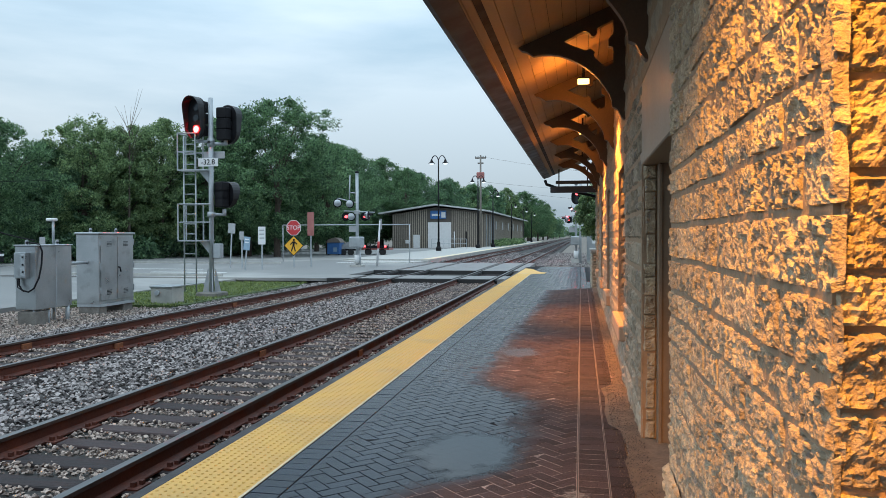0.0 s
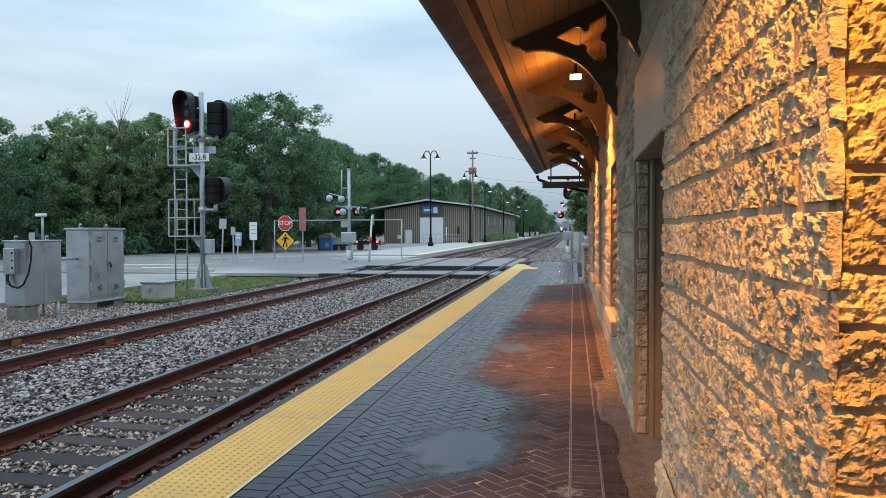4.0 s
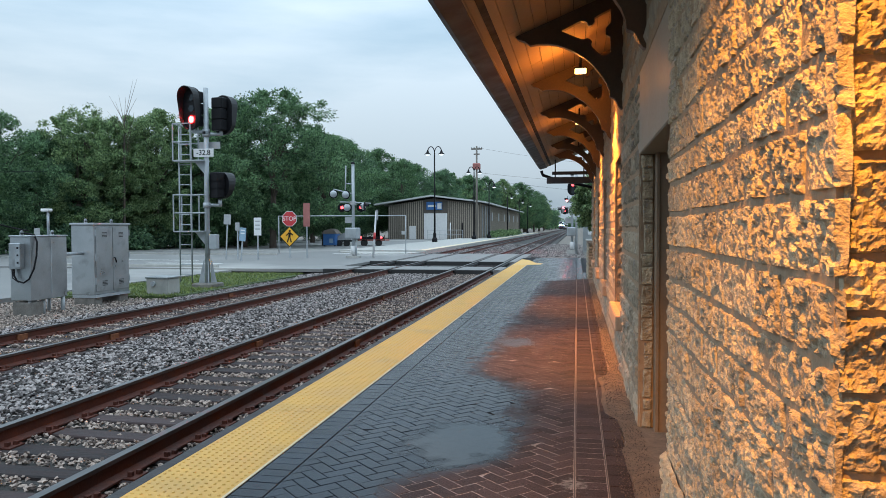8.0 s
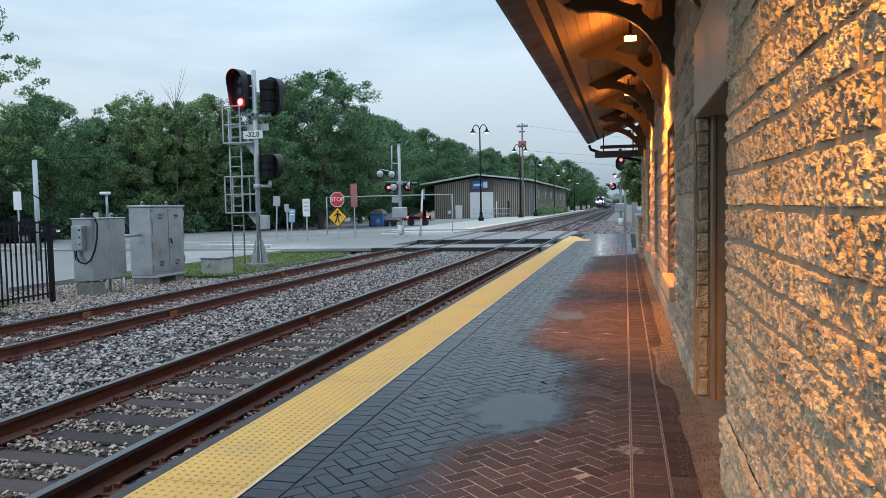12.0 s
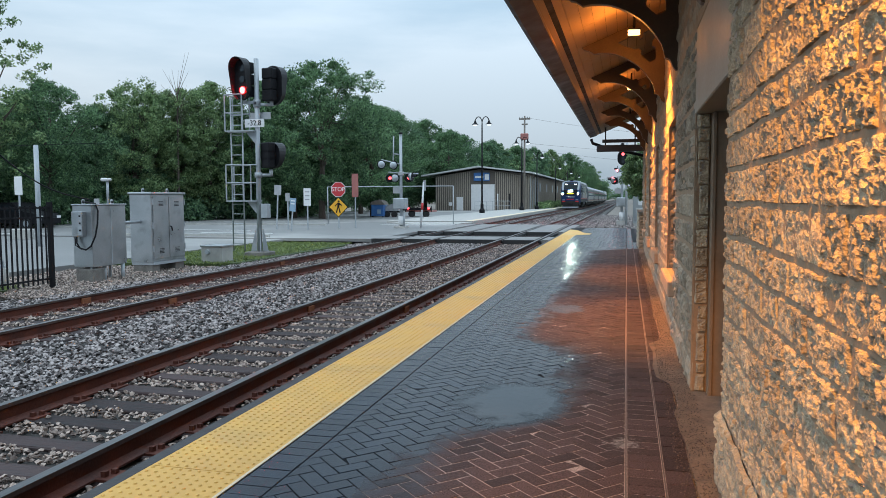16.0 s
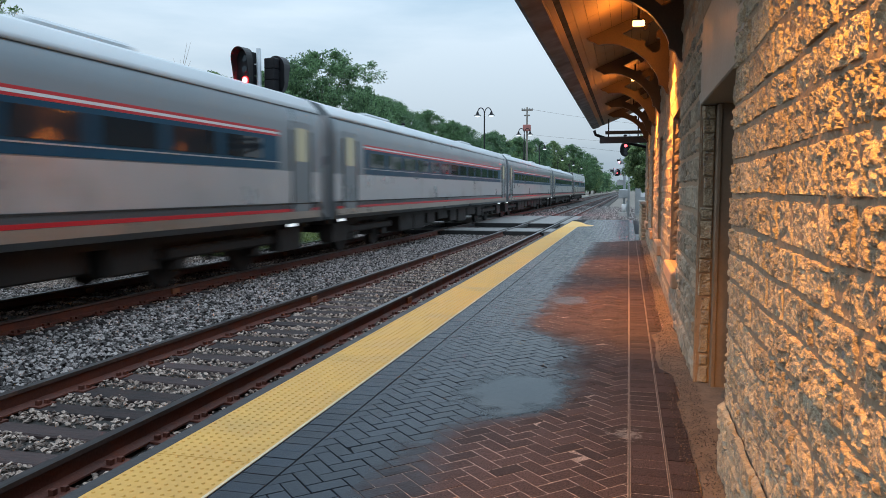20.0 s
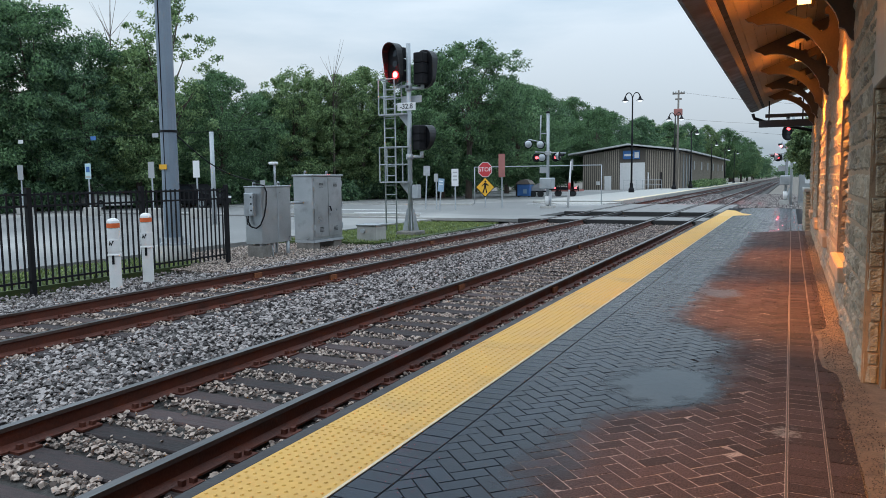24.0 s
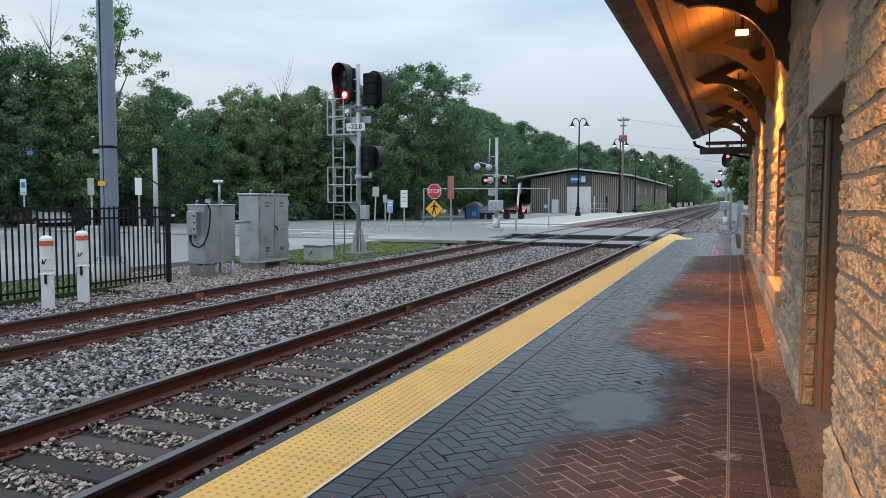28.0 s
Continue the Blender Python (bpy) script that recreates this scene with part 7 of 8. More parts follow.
def build_yard():
    c = thing("dumpster", pose(-20.4, 66, -0.2), "blue steel refuse container with a brown peaked lid", "dumpster")
    part("body", box(bmesh.new(), -0.62, 0.62, -0.6, 0.6, 0.12, 1.2, 0.04), SIGN_BLUE, c)
    part("lid", prism(bmesh.new(), [(-0.72, 1.2), (0.72, 1.2), (0.45, 1.55), (0.1, 1.66), (-0.5, 1.5)], "y", -0.65, 0.65), WOODPOLE, c, "brown peaked cover")
    part("label", box(bmesh.new(), 0.0, 0.35, -0.62, -0.605, 0.35, 0.75), PALE_BLUE, c)
    for x in (-0.5, 0.5):
        part("wheel", tube(bmesh.new(), (x, -0.55, 0.08), (x, -0.47, 0.08), 0.08, n=10), RUBBER, c)
    b = thing("boat_trailer", pose(-19.25, 66.5, -0.2), "pale covered load on a small trailer", "trailer")
    part("cover", prism(bmesh.new(), [(-0.75, 0.6), (0.8, 0.6), (0.7, 0.95), (0.55, 1.35), (0.1, 1.28), (-0.6, 0.95)], "y", -0.6, 0.6), SIGN_BACK, b)
    part("bed", box(bmesh.new(), -0.8, 0.85, -0.55, 0.55, 0.45, 0.59), BLACK, b)
    for x in (-0.35, 0.35):
        part("wheel", tube(bmesh.new(), (x, -0.68, 0.3), (x, -0.5, 0.3), 0.3, n=14), RUBBER, b)
    t = thing("flatbed_trailer", pose(-16.9, 68, -0.2), "low dark red flatbed trailer with two tail lights", "trailer")
    part("bed", box(bmesh.new(), -1.3, 1.3, -0.9, 0.9, 0.5, 0.66), FADED_RED, t)
    part("rail", box(bmesh.new(), -1.3, 1.3, -0.95, -0.9, 0.66, 0.9), BLACK, t)
    for x in (-1.3, -0.45, 0.4, 1.25):
        part("stake", box(bmesh.new(), x, x + 0.06, -0.96, -0.88, 0.5, 1.05), UNDER, t)
    for x in (-1.0, 1.0):
        part("tail_light", box(bmesh.new(), x - 0.1, x + 0.1, -0.98, -0.95, 0.75, 0.9), FLASH_GLOW, t, "small red tail light")
    for x in (-0.7, 0.7):
        part("wheel", tube(bmesh.new(), (x, -0.9, 0.32), (x, -0.65, 0.32), 0.32, n=14), RUBBER, t)
    build_vehicle(pose(-42.4, 32.0, -0.2), "dark grey parked car behind the fence", CHARCOAL)
    build_vehicle(pose(-39.2, 34.5, -0.2), "white parked car half hidden by shrubs", WHITE_PAINT, 4.7, 1.7)
    build_vehicle(pose(-34.0, 38.0, -0.2), "dark parked car at the back of the lot", BLACK, 4.6, 1.6)
    # relay case, sign boards and signals past the platform
    r = thing("relay_case", pose(3.1, 54, -0.3), "pale grey equipment case beyond the level crossing", "cabinet")
    part("body", box(bmesh.new(), -0.6, 1.2, -0.5, 0.7, 0.1, 2.1, 0.02), ALU, r)
    part("roof", box(bmesh.new(), -0.65, 1.25, -0.55, 0.75, 2.1, 2.17), ALU, r)
    part("base", box(bmesh.new(), -0.6, 1.2, -0.5, 0.7, -0.1, 0.1), CONCRETE, r)
    part("label", box(bmesh.new(), -0.25, 0.1, -0.51, -0.501, 1.35, 1.65), SIGN_WHITE, r)
    c = build_crossing_signal(1.75, 53, "crossing signal mast beyond the platform with red lights", -1)
    for z in (2.75, 3.5):
        flasher(c, -0.3, 0.1, z, True, -90, CROSS_GLOW)
    s = thing("railway_signal", Matrix(), "far signal mast with a lit red head", "railway signal")
    part("mast", tube(bmesh.new(), (2.05, 51.5, -0.3), (2.05, 51.5, 5.2), 0.08, n=10), GALV, s)
    signal_head(s, 1.8, 51.3, 4.2, 0.95, -1)
    part("lit_lens", tube(bmesh.new(), (1.8, 51.24, 4.45), (1.8, 51.25, 4.45), 0.1, n=16), FLASH_GLOW, s, "small glowing red lens")
    led = thing("display_board", Matrix(), "blank dark grey platform display board under the eave", "display board")
    part("case", box(bmesh.new(), 1.13, 2.62, 24.6, 24.8, 3.0, 3.2, 0.015), BOARD, led)
    part("upper_bar", box(bmesh.new(), 1.3, 2.62, 24.65, 24.75, 3.28, 3.38), BOARD, led)
    for x in (1.4, 2.3):
        part("hanger", tube(bmesh.new(), (x, 24.7, 3.2), (x, 24.7, 3.9), 0.02, n=6), BLACK, led)


build_shed()
build_far_platform()
gooseneck_lamp(pose(-12.95, 78, 0), 10.2, (-1, 1), "tall black twin-arm gooseneck lamp by the shed")
gooseneck_lamp(pose(-11.2, 96, 0), 9.45, (-1, 1), "black twin-arm gooseneck lamp beside the utility pole")
gooseneck_lamp(pose(-10.3, 105, 0), 8.1, (1,), "black single-arm lamp on the far platform")
for k in range(3):
    gooseneck_lamp(pose(-10.2, 132 + 27 * k, 0), 7.6, (1,), "black single-arm lamp on the far platform")
build_utility_pole(-11.4, 100, 12.6)
wire((-11.4, 100, 12.4), (30, 108, 9.5), 1.2)
wire((-11.4, 100, 9.0), (30, 108, 7.4), 0.8)
wire((-11.4, 100, 8.2), (30, 108, 5.2), 0.8)
build_trees()
build_yard()


# ---- the train ----
TRACK_X = FAR_RAIL - GAUGE / 2
CAR, PITCH, LOCO = 25.38, 26.0, 20.4


def shell(bm, sections):
    """A hull through cross-sections of equal length, each a list of (x, y, z)."""
    rings = [[bm.verts.new(p) for p in s] for s in sections]
    n = len(rings[0])
    for a, b in zip(rings, rings[1:]):
        for i in range(n - 1):
            bm.faces.new((a[i], a[i + 1], b[i + 1], b[i])).smooth = True
        bm.faces.new((a[n - 1], a[0], b[0], b[n - 1]))
    bm.faces.new(rings[0][::-1])
    bm.faces.new(rings[-1])
    return bm


def truck(parent, y, wheels=2, r=0.46, gap=2.6):
    t = part("truck", box(bmesh.new(), -1.25, 1.25, y - gap / 2 - 0.5, y + gap / 2 + 0.5, 0.52, 0.72, 0.04), UNDER, parent, "grimy wheel truck")
    wheel = done(tube(bmesh.new(), (-0.07, 0, 0), (0.07, 0, 0), r, n=24), "wheel")
    wheel.materials.append(UNDER)
    for k in range(wheels):
        yy = y - gap / 2 + gap * k / (wheels - 1)
        for s in (-1, 1):
            part("wheel", wheel, UNDER, t, at=pose(s * 0.754, yy, r))
            part("axle_box", box(bmesh.new(), s * 1.08 - 0.1, s * 1.08 + 0.1, yy - 0.18, yy + 0.18, 0.32, 0.66, 0.03), UNDER, t)
    bm = bmesh.new()
    for s in (-1, 1):
        box(bm, s * 1.0 - 0.09, s * 1.0 + 0.09, y - gap / 2 - 0.55, y + gap / 2 + 0.55, 0.58, 0.86, 0.03)
        for d in (-0.3, 0.3):
            tube(bm, (s * 1.05, y + d, 0.4), (s * 1.05, y + d, 0.85), 0.12, n=10)
    part("side_frame", bm, UNDER, t)


def coach(name, label, fluted=False, seed=1):
    c = thing(name, Matrix(), label, "passenger coach", "coaches")
    skin = FLUTED if fluted else SILVER
    half = 1.57

    def sect(y, k=1.0):
        pts = []
        if fluted:
            for j in range(9):
                z = 0.95 + j * 0.36
                pts.append((half * (1 - 0.10 * abs((z - 2.0) / 1.9) ** 2.2), z))
            for a in (25, 45, 65, 82):
                pts.append((1.36 * math.cos(radians(a)) ** 0.7, 3.83 + 0.02 + 0.1 * math.sin(radians(a)) - 0.06))
        else:
            pts = [(half, 0.95), (half, 1.6), (half, 2.3), (half, 3.0), (half * 0.985, 3.2), (half * 0.93, 3.45), (half * 0.80, 3.66), (half * 0.5, 3.82), (half * 0.2, 3.87)]
        right = [(x * k, y, z) for x, z in pts]
        return right + [(-x, yy, z) for x, yy, z in reversed(right)]
    bm = shell(bmesh.new(), [sect(0.0), sect(0.3), sect(CAR / 2), sect(CAR - 0.7), sect(CAR - 0.35, 0.985 if fluted else 1.0), sect(CAR, 0.86 if fluted else 1.0)])
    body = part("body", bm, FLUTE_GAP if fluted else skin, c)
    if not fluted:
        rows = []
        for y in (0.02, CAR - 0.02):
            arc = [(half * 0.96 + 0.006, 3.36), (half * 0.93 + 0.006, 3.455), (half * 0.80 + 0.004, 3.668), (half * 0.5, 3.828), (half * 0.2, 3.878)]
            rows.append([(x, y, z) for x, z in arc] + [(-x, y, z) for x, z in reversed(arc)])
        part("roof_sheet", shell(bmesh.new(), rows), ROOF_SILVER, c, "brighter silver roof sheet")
    edge = half + 0.004

    def side_x(z):
        return half * (1 - 0.10 * abs((z - 2.0) / 1.9) ** 2.2) if fluted else half
    rng = random.Random(seed)
    y0, y1 = (0.25, CAR - 0.2) if fluted else (2.15, CAR - 2.15)
    win_w, win_h, step = (1.46, 0.41, 2.07) if fluted else (1.32, 0.38, 1.56)
    pane = done(box(bmesh.new(), -0.005, 0.005, -win_w / 2, win_w / 2, -win_h / 2, win_h / 2), "window")
    pane.materials.append(GLASS)
    # small glowing patch that stands for a warm reflection in the glass
    warm = done(box(bmesh.new(), -0.005, 0.005, -0.22, 0.1, -0.13, 0.15), "lit_window")
    warm.materials.append(PANE_GLINT)
    for s in (-1, 1):
        x = s * side_x(2.4)
        part("window_band", box(bmesh.new(), min(x, x + s * 0.006), max(x, x + s * 0.006), y0, y1, 2.06, 2.712), BAND_BLUE, c, "deep blue window band")
        for z0, z1, m in ((2.715, 2.753, TRAIN_RED), (2.755, 2.795, TRAIN_WHITE), (2.797, 2.84, TRAIN_RED)):
            xs = s * side_x(2.77)
            part("stripe", box(bmesh.new(), min(xs, xs + s * 0.006), max(xs, xs + s * 0.006), y0, y1, z0, z1), m, c)
        if not fluted:
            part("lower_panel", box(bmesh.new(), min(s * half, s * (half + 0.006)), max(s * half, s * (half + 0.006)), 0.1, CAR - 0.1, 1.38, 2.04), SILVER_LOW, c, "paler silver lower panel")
        xs = s * side_x(1.22)
        part("lower_stripe", box(bmesh.new(), min(xs, xs + s * 0.008), max(xs, xs + s * 0.008), 0.3, CAR - 0.3, 1.195, 1.255), TRAIN_RED, c)
        part("side_sill", box(bmesh.new(), min(xs, xs + s * 0.02), max(xs, xs + s * 0.02), 0.2, CAR - 0.2, 1.04, 1.19), TAN_STEEL, c)
        part("sill_moulding", box(bmesh.new(), min(xs, xs + s * 0.014), max(xs, xs + s * 0.014), 0.2, CAR - 0.2, 1.345, 1.372), UNDER, c)
        part("window_sill_line", box(bmesh.new(), min(x, x + s * 0.012), max(x, x + s * 0.012), y0, y1, 2.195, 2.215), SILVER_LOW, c, "thin pale line below the windows")
        y = 2.83 if fluted else y0 + 1.0
        k = 0
        while y < y1 - (2.0 if fluted else 0.8):
            if fluted and 10.0 < y < 15.0:
                y = 15.58
                continue
            part("window", pane, GLASS, c, at=pose(x + s * 0.011, y, 2.445))
            if rng.random() < 0.06:
                part("lit_window", warm, PANE_GLINT, c, at=pose(x + s * 0.012, y + 0.2, 2.44))
            y += step
            k += 1
        if fluted:
            # lower side: smooth steel, tan with painted lamp reflection, and thin bright ribs
            for zz in (1.39, 1.54, 1.69, 1.84):
                xf = s * side_x(zz + 0.07)
                part("lower_sheet", box(bmesh.new(), min(xf - s * 0.03, xf + s * 0.014), max(xf - s * 0.03, xf + s * 0.014), 0.3, CAR - 1.0, zz, zz + 0.148), TAN_STEEL, c, "steel side sheet with warm lamp reflection in its tan colour")
            flute = bmesh.new()
            zz = 1.40
            while zz < 1.97:
                xf = s * side_x(zz)
                box(flute, min(xf - s * 0.02, xf + s * 0.034), max(xf - s * 0.02, xf + s * 0.034), 0.3, CAR - 0.9, zz, zz + 0.026)
                zz += 0.075
            part("fluting", flute, FLUTED, c, "ribbed stainless fluting")["kind"] = "stuff"
            xf = s * side_x(2.02)
            part("belt_rail", box(bmesh.new(), min(xf, xf + s * 0.035), max(xf, xf + s * 0.035), 0.3, CAR - 0.6, 2.0, 2.056), ROOF_FLUTE, c, "bright steel belt rail under the window band")
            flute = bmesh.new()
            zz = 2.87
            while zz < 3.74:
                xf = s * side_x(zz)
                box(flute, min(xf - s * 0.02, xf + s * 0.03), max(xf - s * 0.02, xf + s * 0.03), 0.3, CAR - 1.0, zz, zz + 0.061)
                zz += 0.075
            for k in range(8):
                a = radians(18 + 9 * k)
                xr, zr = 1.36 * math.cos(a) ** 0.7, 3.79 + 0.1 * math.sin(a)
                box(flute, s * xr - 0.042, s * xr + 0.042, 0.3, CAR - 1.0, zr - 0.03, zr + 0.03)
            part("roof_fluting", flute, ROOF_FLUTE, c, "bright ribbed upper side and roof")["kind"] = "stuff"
        else:
            for yd in (1.1, CAR - 1.1):
                d = part("door", box(bmesh.new(), min(s * half, s * (half + 0.012)), max(s * half, s * (half + 0.012)), yd - 0.45, yd + 0.45, 1.05, 3.08), skin, c, "end door with a lit window")
                part("door_window", box(bmesh.new(), min(s * (half + 0.013), s * (half + 0.018)), max(s * (half + 0.013), s * (half + 0.018)), yd - 0.24, yd + 0.24, 2.25, 2.95), DOOR_GLOW, d)
                for q in (-0.47, 0.46):
                    part("grab_rail", box(bmesh.new(), min(s * half, s * (half + 0.03)), max(s * half, s * (half + 0.03)), yd + q, yd + q + 0.02, 1.2, 2.9), UNDER, d)
                part("step_light", box(bmesh.new(), min(s * 1.3, s * 1.36), max(s * 1.3, s * 1.36), yd - 0.13, yd + 0.13, 0.86, 0.92), LAMP_WHITE, c, "small white step light")
                part("step_well", box(bmesh.new(), min(s * 1.0, s * 1.30), max(s * 1.0, s * 1.30), yd - 0.55, yd + 0.55, 0.36, 1.04), UNDER, c, "dark steps hung below the end door")
    roof_ribs = bmesh.new()
    for k in (-0.55, 0.0, 0.55):
        box(roof_ribs, k - 0.02, k + 0.02, 0.5, CAR - 0.5, 3.78 if k else 3.86, 3.86 if k else 3.9)
    part("roof_ribs", roof_ribs, ROOF_SILVER, c)
    for yy in (5.0, 18.0):
        part("roof_unit", box(bmesh.new(), -0.6, 0.6, yy, yy + 2.2, 3.8, 3.98, 0.05), ROOF_SILVER, c)
    for y in (3.6, CAR - 3.6):
        truck(c, y)
    r2 = random.Random(seed + 40)
    y = 6.2
    while y < CAR - 6.5:
        w, h = r2.uniform(0.9, 2.4), r2.uniform(0.42, 0.66)
        part("equipment_case", box(bmesh.new(), -1.25, 1.25, y, y + w, 0.94 - h, 0.95, 0.03), UNDER, c)
        y += w + r2.uniform(0.08, 0.5)
    part("underframe", box(bmesh.new(), -1.3, 1.3, 0.2, CAR - 0.2, 0.82, 0.96), UNDER, c)
    for y in (-0.31, CAR):
        part("diaphragm", box(bmesh.new(), -0.6, 0.6, y, y + 0.31, 1.1, 3.3), RUBBER, c)
        part("coupler", box(bmesh.new(), -0.12, 0.12, y, y + 0.31, 0.75, 0.95), UNDER, c)
        part("end_post", box(bmesh.new(), -1.45, 1.45, y + (0.29 if y < 0 else 0.0), y + (0.31 if y < 0 else 0.02), 1.0, 3.4), SILVER_LOW, c)
    if fluted:
        for s in (-1, 1):
            part("marker_light", box(bmesh.new(), s * 1.1 - 0.08, s * 1.1 + 0.08, CAR + 0.02, CAR + 0.06, 2.9, 3.05), RED_GLOW, c)
        for s in (-1, 1):
            part("end_pillar", box(bmesh.new(), min(s * 1.5, s * 1.59), max(s * 1.5, s * 1.59), CAR - 1.0, CAR - 0.72, 0.95, 3.3, 0.02), SILVER_LOW, c, "smooth steel pillar at the coach's end")
            part("end_window", box(bmesh.new(), min(s * 1.5, s * 1.578), max(s * 1.5, s * 1.578), CAR - 0.7, CAR - 0.4, 2.05, 2.6), GLASS, c)
        part("roof_vent", box(bmesh.new(), -0.9, 0.9, CAR - 3.1, CAR - 1.4, 3.86, 4.02, 0.03), CHARCOAL, c, "dark roof vent housing")
        part("roof_vent", box(bmesh.new(), 0.85, 1.32, CAR - 3.0, CAR - 1.3, 3.74, 4.0, 0.05), CHARCOAL, c)
        part("roof_vent_hood", box(bmesh.new(), 0.8, 1.36, CAR - 3.05, CAR - 1.25, 4.0, 4.05, 0.015), ROOF_SILVER, c)
        part("number_glow", box(bmesh.new(), 1.566, 1.578, CAR - 1.85, CAR - 1.3, 2.54, 2.575), glow("green_marker", (0.1, 1.0, 0.55), 1.5), c)
    return c


CAB_LIGHT = glow("cab_top_light", (0.88, 1.0, 0.97), 6.0)


def can(x, z, y0, y1, r, n=18):
    """An open tube round a lamp, so that its beam goes forwards."""
    bm = bmesh.new()
    rings = [[bm.verts.new((x + q * math.cos(2 * math.pi * i / n), y, z + q * math.sin(2 * math.pi * i / n))) for i in range(n)] for y, q in ((y1, r), (y0, r), (y0, r + 0.015), (y1, r + 0.015))]
    for p, q in zip(rings, rings[1:] + rings[:1]):
        for i in range(n):
            bm.faces.new((p[i], p[(i + 1) % n], q[(i + 1) % n], q[i]))
    return bm


def locomotive():
    c = thing("locomotive", Matrix(), "navy and silver diesel locomotive with a raked nose and bright headlights", "locomotive")

    def sect(y, half, low, top, cr):
        right = [(half * 0.97, low), (half, low + 0.3), (half, max(1.4, low + 0.35)), (half, 1.9), (half, max(2.0, top - cr * 1.6)), (half * 0.97, top - cr), (half * 0.86, top - cr * 0.42), (half * 0.62, top - cr * 0.10), (half * 0.25, top)]
        right = [(x, y, z) for x, z in right]
        return right + [(-x, yy, z) for x, yy, z in reversed(right)]
    hull = [sect(0.0, 1.16, 0.75, 2.66, 0.35), sect(0.14, 1.32, 0.72, 2.84, 0.35), sect(0.4, 1.43, 0.70, 3.02, 0.4), sect(0.85, 1.49, 0.75, 3.42, 0.45), sect(1.5, 1.51, 1.02, 3.96, 0.5), sect(1.9, 1.51, 1.05, 4.14, 0.55), sect(2.5, 1.51, 1.05, 4.28, 0.55)]
    rear = [sect(2.5, 1.51, 1.05, 4.28, 0.55), sect(3.2, 1.51, 1.05, 4.40, 0.55), sect(12, 1.51, 1.05, 4.40, 0.55), sect(LOCO - 0.5, 1.51, 1.05, 4.40, 0.55), sect(LOCO, 1.5, 1.05, 4.32, 0.5)]
    part("cab", shell(bmesh.new(), hull), NAVY, c, "navy cab with a raked nose")
    part("engine_hood", shell(bmesh.new(), rear), SILVER, c, "silver engine hood")
    # raked windscreen on the slope
    bm = bmesh.new()
    def on(y, x, lift=0.03):
        k = (y - 0.4) / 1.1
        z = 3.02 + k * 0.94
        return (x, y - lift * 0.6, z + lift)
    quad = [on(0.36, -1.0), on(0.36, 1.0), on(1.42, 1.06), on(1.42, -1.06)]
    low = [(x, y + 0.05, z - 0.12) for x, y, z in quad]
    a, b = [bm.verts.new(p) for p in quad], [bm.verts.new(p) for p in low]
    bm.faces.new(a)
    for i in range(4):
        bm.faces.new((a[i], b[i], b[(i + 1) % 4], a[(i + 1) % 4]))
    part("windscreen", bm, WINDSCREEN, c, "dark raked windscreen")
    for s in (-1, 1):
        # pale pillars beside the windscreen
        bm = bmesh.new()
        p = [on(0.22, s * 1.02, 0.05), on(0.22, s * 1.30, 0.03), on(1.62, s * 1.36, 0.05), on(1.62, s * 1.08, 0.07)]
        q = [(x, y + 0.06, z - 0.1) for x, y, z in p]
        a, b = [bm.verts.new(v) for v in p], [bm.verts.new(v) for v in q]
        bm.faces.new(a)
        for i in range(4):
            bm.faces.new((a[i], b[i], b[(i + 1) % 4], a[(i + 1) % 4]))
        part("pillar_stripe", bm, SILVER, c, "silver stripe rising beside the windscreen")
        part("top_light", box(bmesh.new(), s * 0.68 - 0.19, s * 0.68 + 0.19, 1.22, 1.36, 3.72, 3.84, 0.03), CAB_LIGHT, c, "white light at the top of the windscreen")
        dl = part("ditch_light", tube(bmesh.new(), (s * 1.16, -0.06, 2.36), (s * 1.16, 0.2, 2.36), 0.075, n=14), HEAD_GLOW, c, "white ditch light in a deep rim")
        part("light_rim", can(s * 1.16, 2.36, -0.14, 0.16, 0.11), CHARCOAL, dl)
        part("marker_light", tube(bmesh.new(), (s * 1.16, -0.02, 2.1), (s * 1.16, 0.2, 2.1), 0.1, n=14), FADED_RED, c, "dull red marker light")
        part("corner_step", box(bmesh.new(), s * 1.0 - 0.2, s * 1.0 + 0.2, -0.09, 0.1, 1.3, 1.46, 0.02), POLE_BLUE, c, "blue-grey corner step")
        x0, x1 = sorted((s * 1.51, s * 1.522))
        part("cab_window", box(bmesh.new(), x0, x1, 1.15, 1.75, 2.3, 3.0), GLASS, c)
        part("cab_window_rim", box(bmesh.new(), x0, x1 + (0.004 if s > 0 else 0), 1.8, 2.1, 2.3, 3.05), SILVER_LOW, c, "pale panel behind the cab window")
        part("red_line", box(bmesh.new(), x0, x1, 1.6, LOCO - 0.15, 1.53, 1.63), TRAIN_RED, c, "red line along the sill")
        part("skirt", box(bmesh.new(), x0, x1, 0.9, LOCO - 0.3, 1.1, 1.525), CHARCOAL, c, "charcoal side skirt")
        part("tank_cover", box(bmesh.new(), x0, x1 + (0.01 if s > 0 else 0), 6.9, 13.0, 0.66, 1.3), CHARCOAL, c, "charcoal cover over the fuel tank")
        for y0, y1, z in ((7.15, 11.6, 3.36), (7.15, 11.6, 2.33), (15.2, LOCO - 0.3, 2.33), (5.3, 6.0, 3.36)):
            part("white_line", box(bmesh.new(), x0, x1, y0, y1, z, z + 0.085), TRAIN_WHITE, c)
        part("roof_line", box(bmesh.new(), x0, x1, 3.2, LOCO - 0.3, 3.80, 3.83), UNDER, c, "dark seam under the roof")
        part("gutter_line", box(bmesh.new(), x0, x1, 3.2, LOCO - 0.3, 3.66, 3.68), SILVER_LOW, c, "thin pale line under the roof")
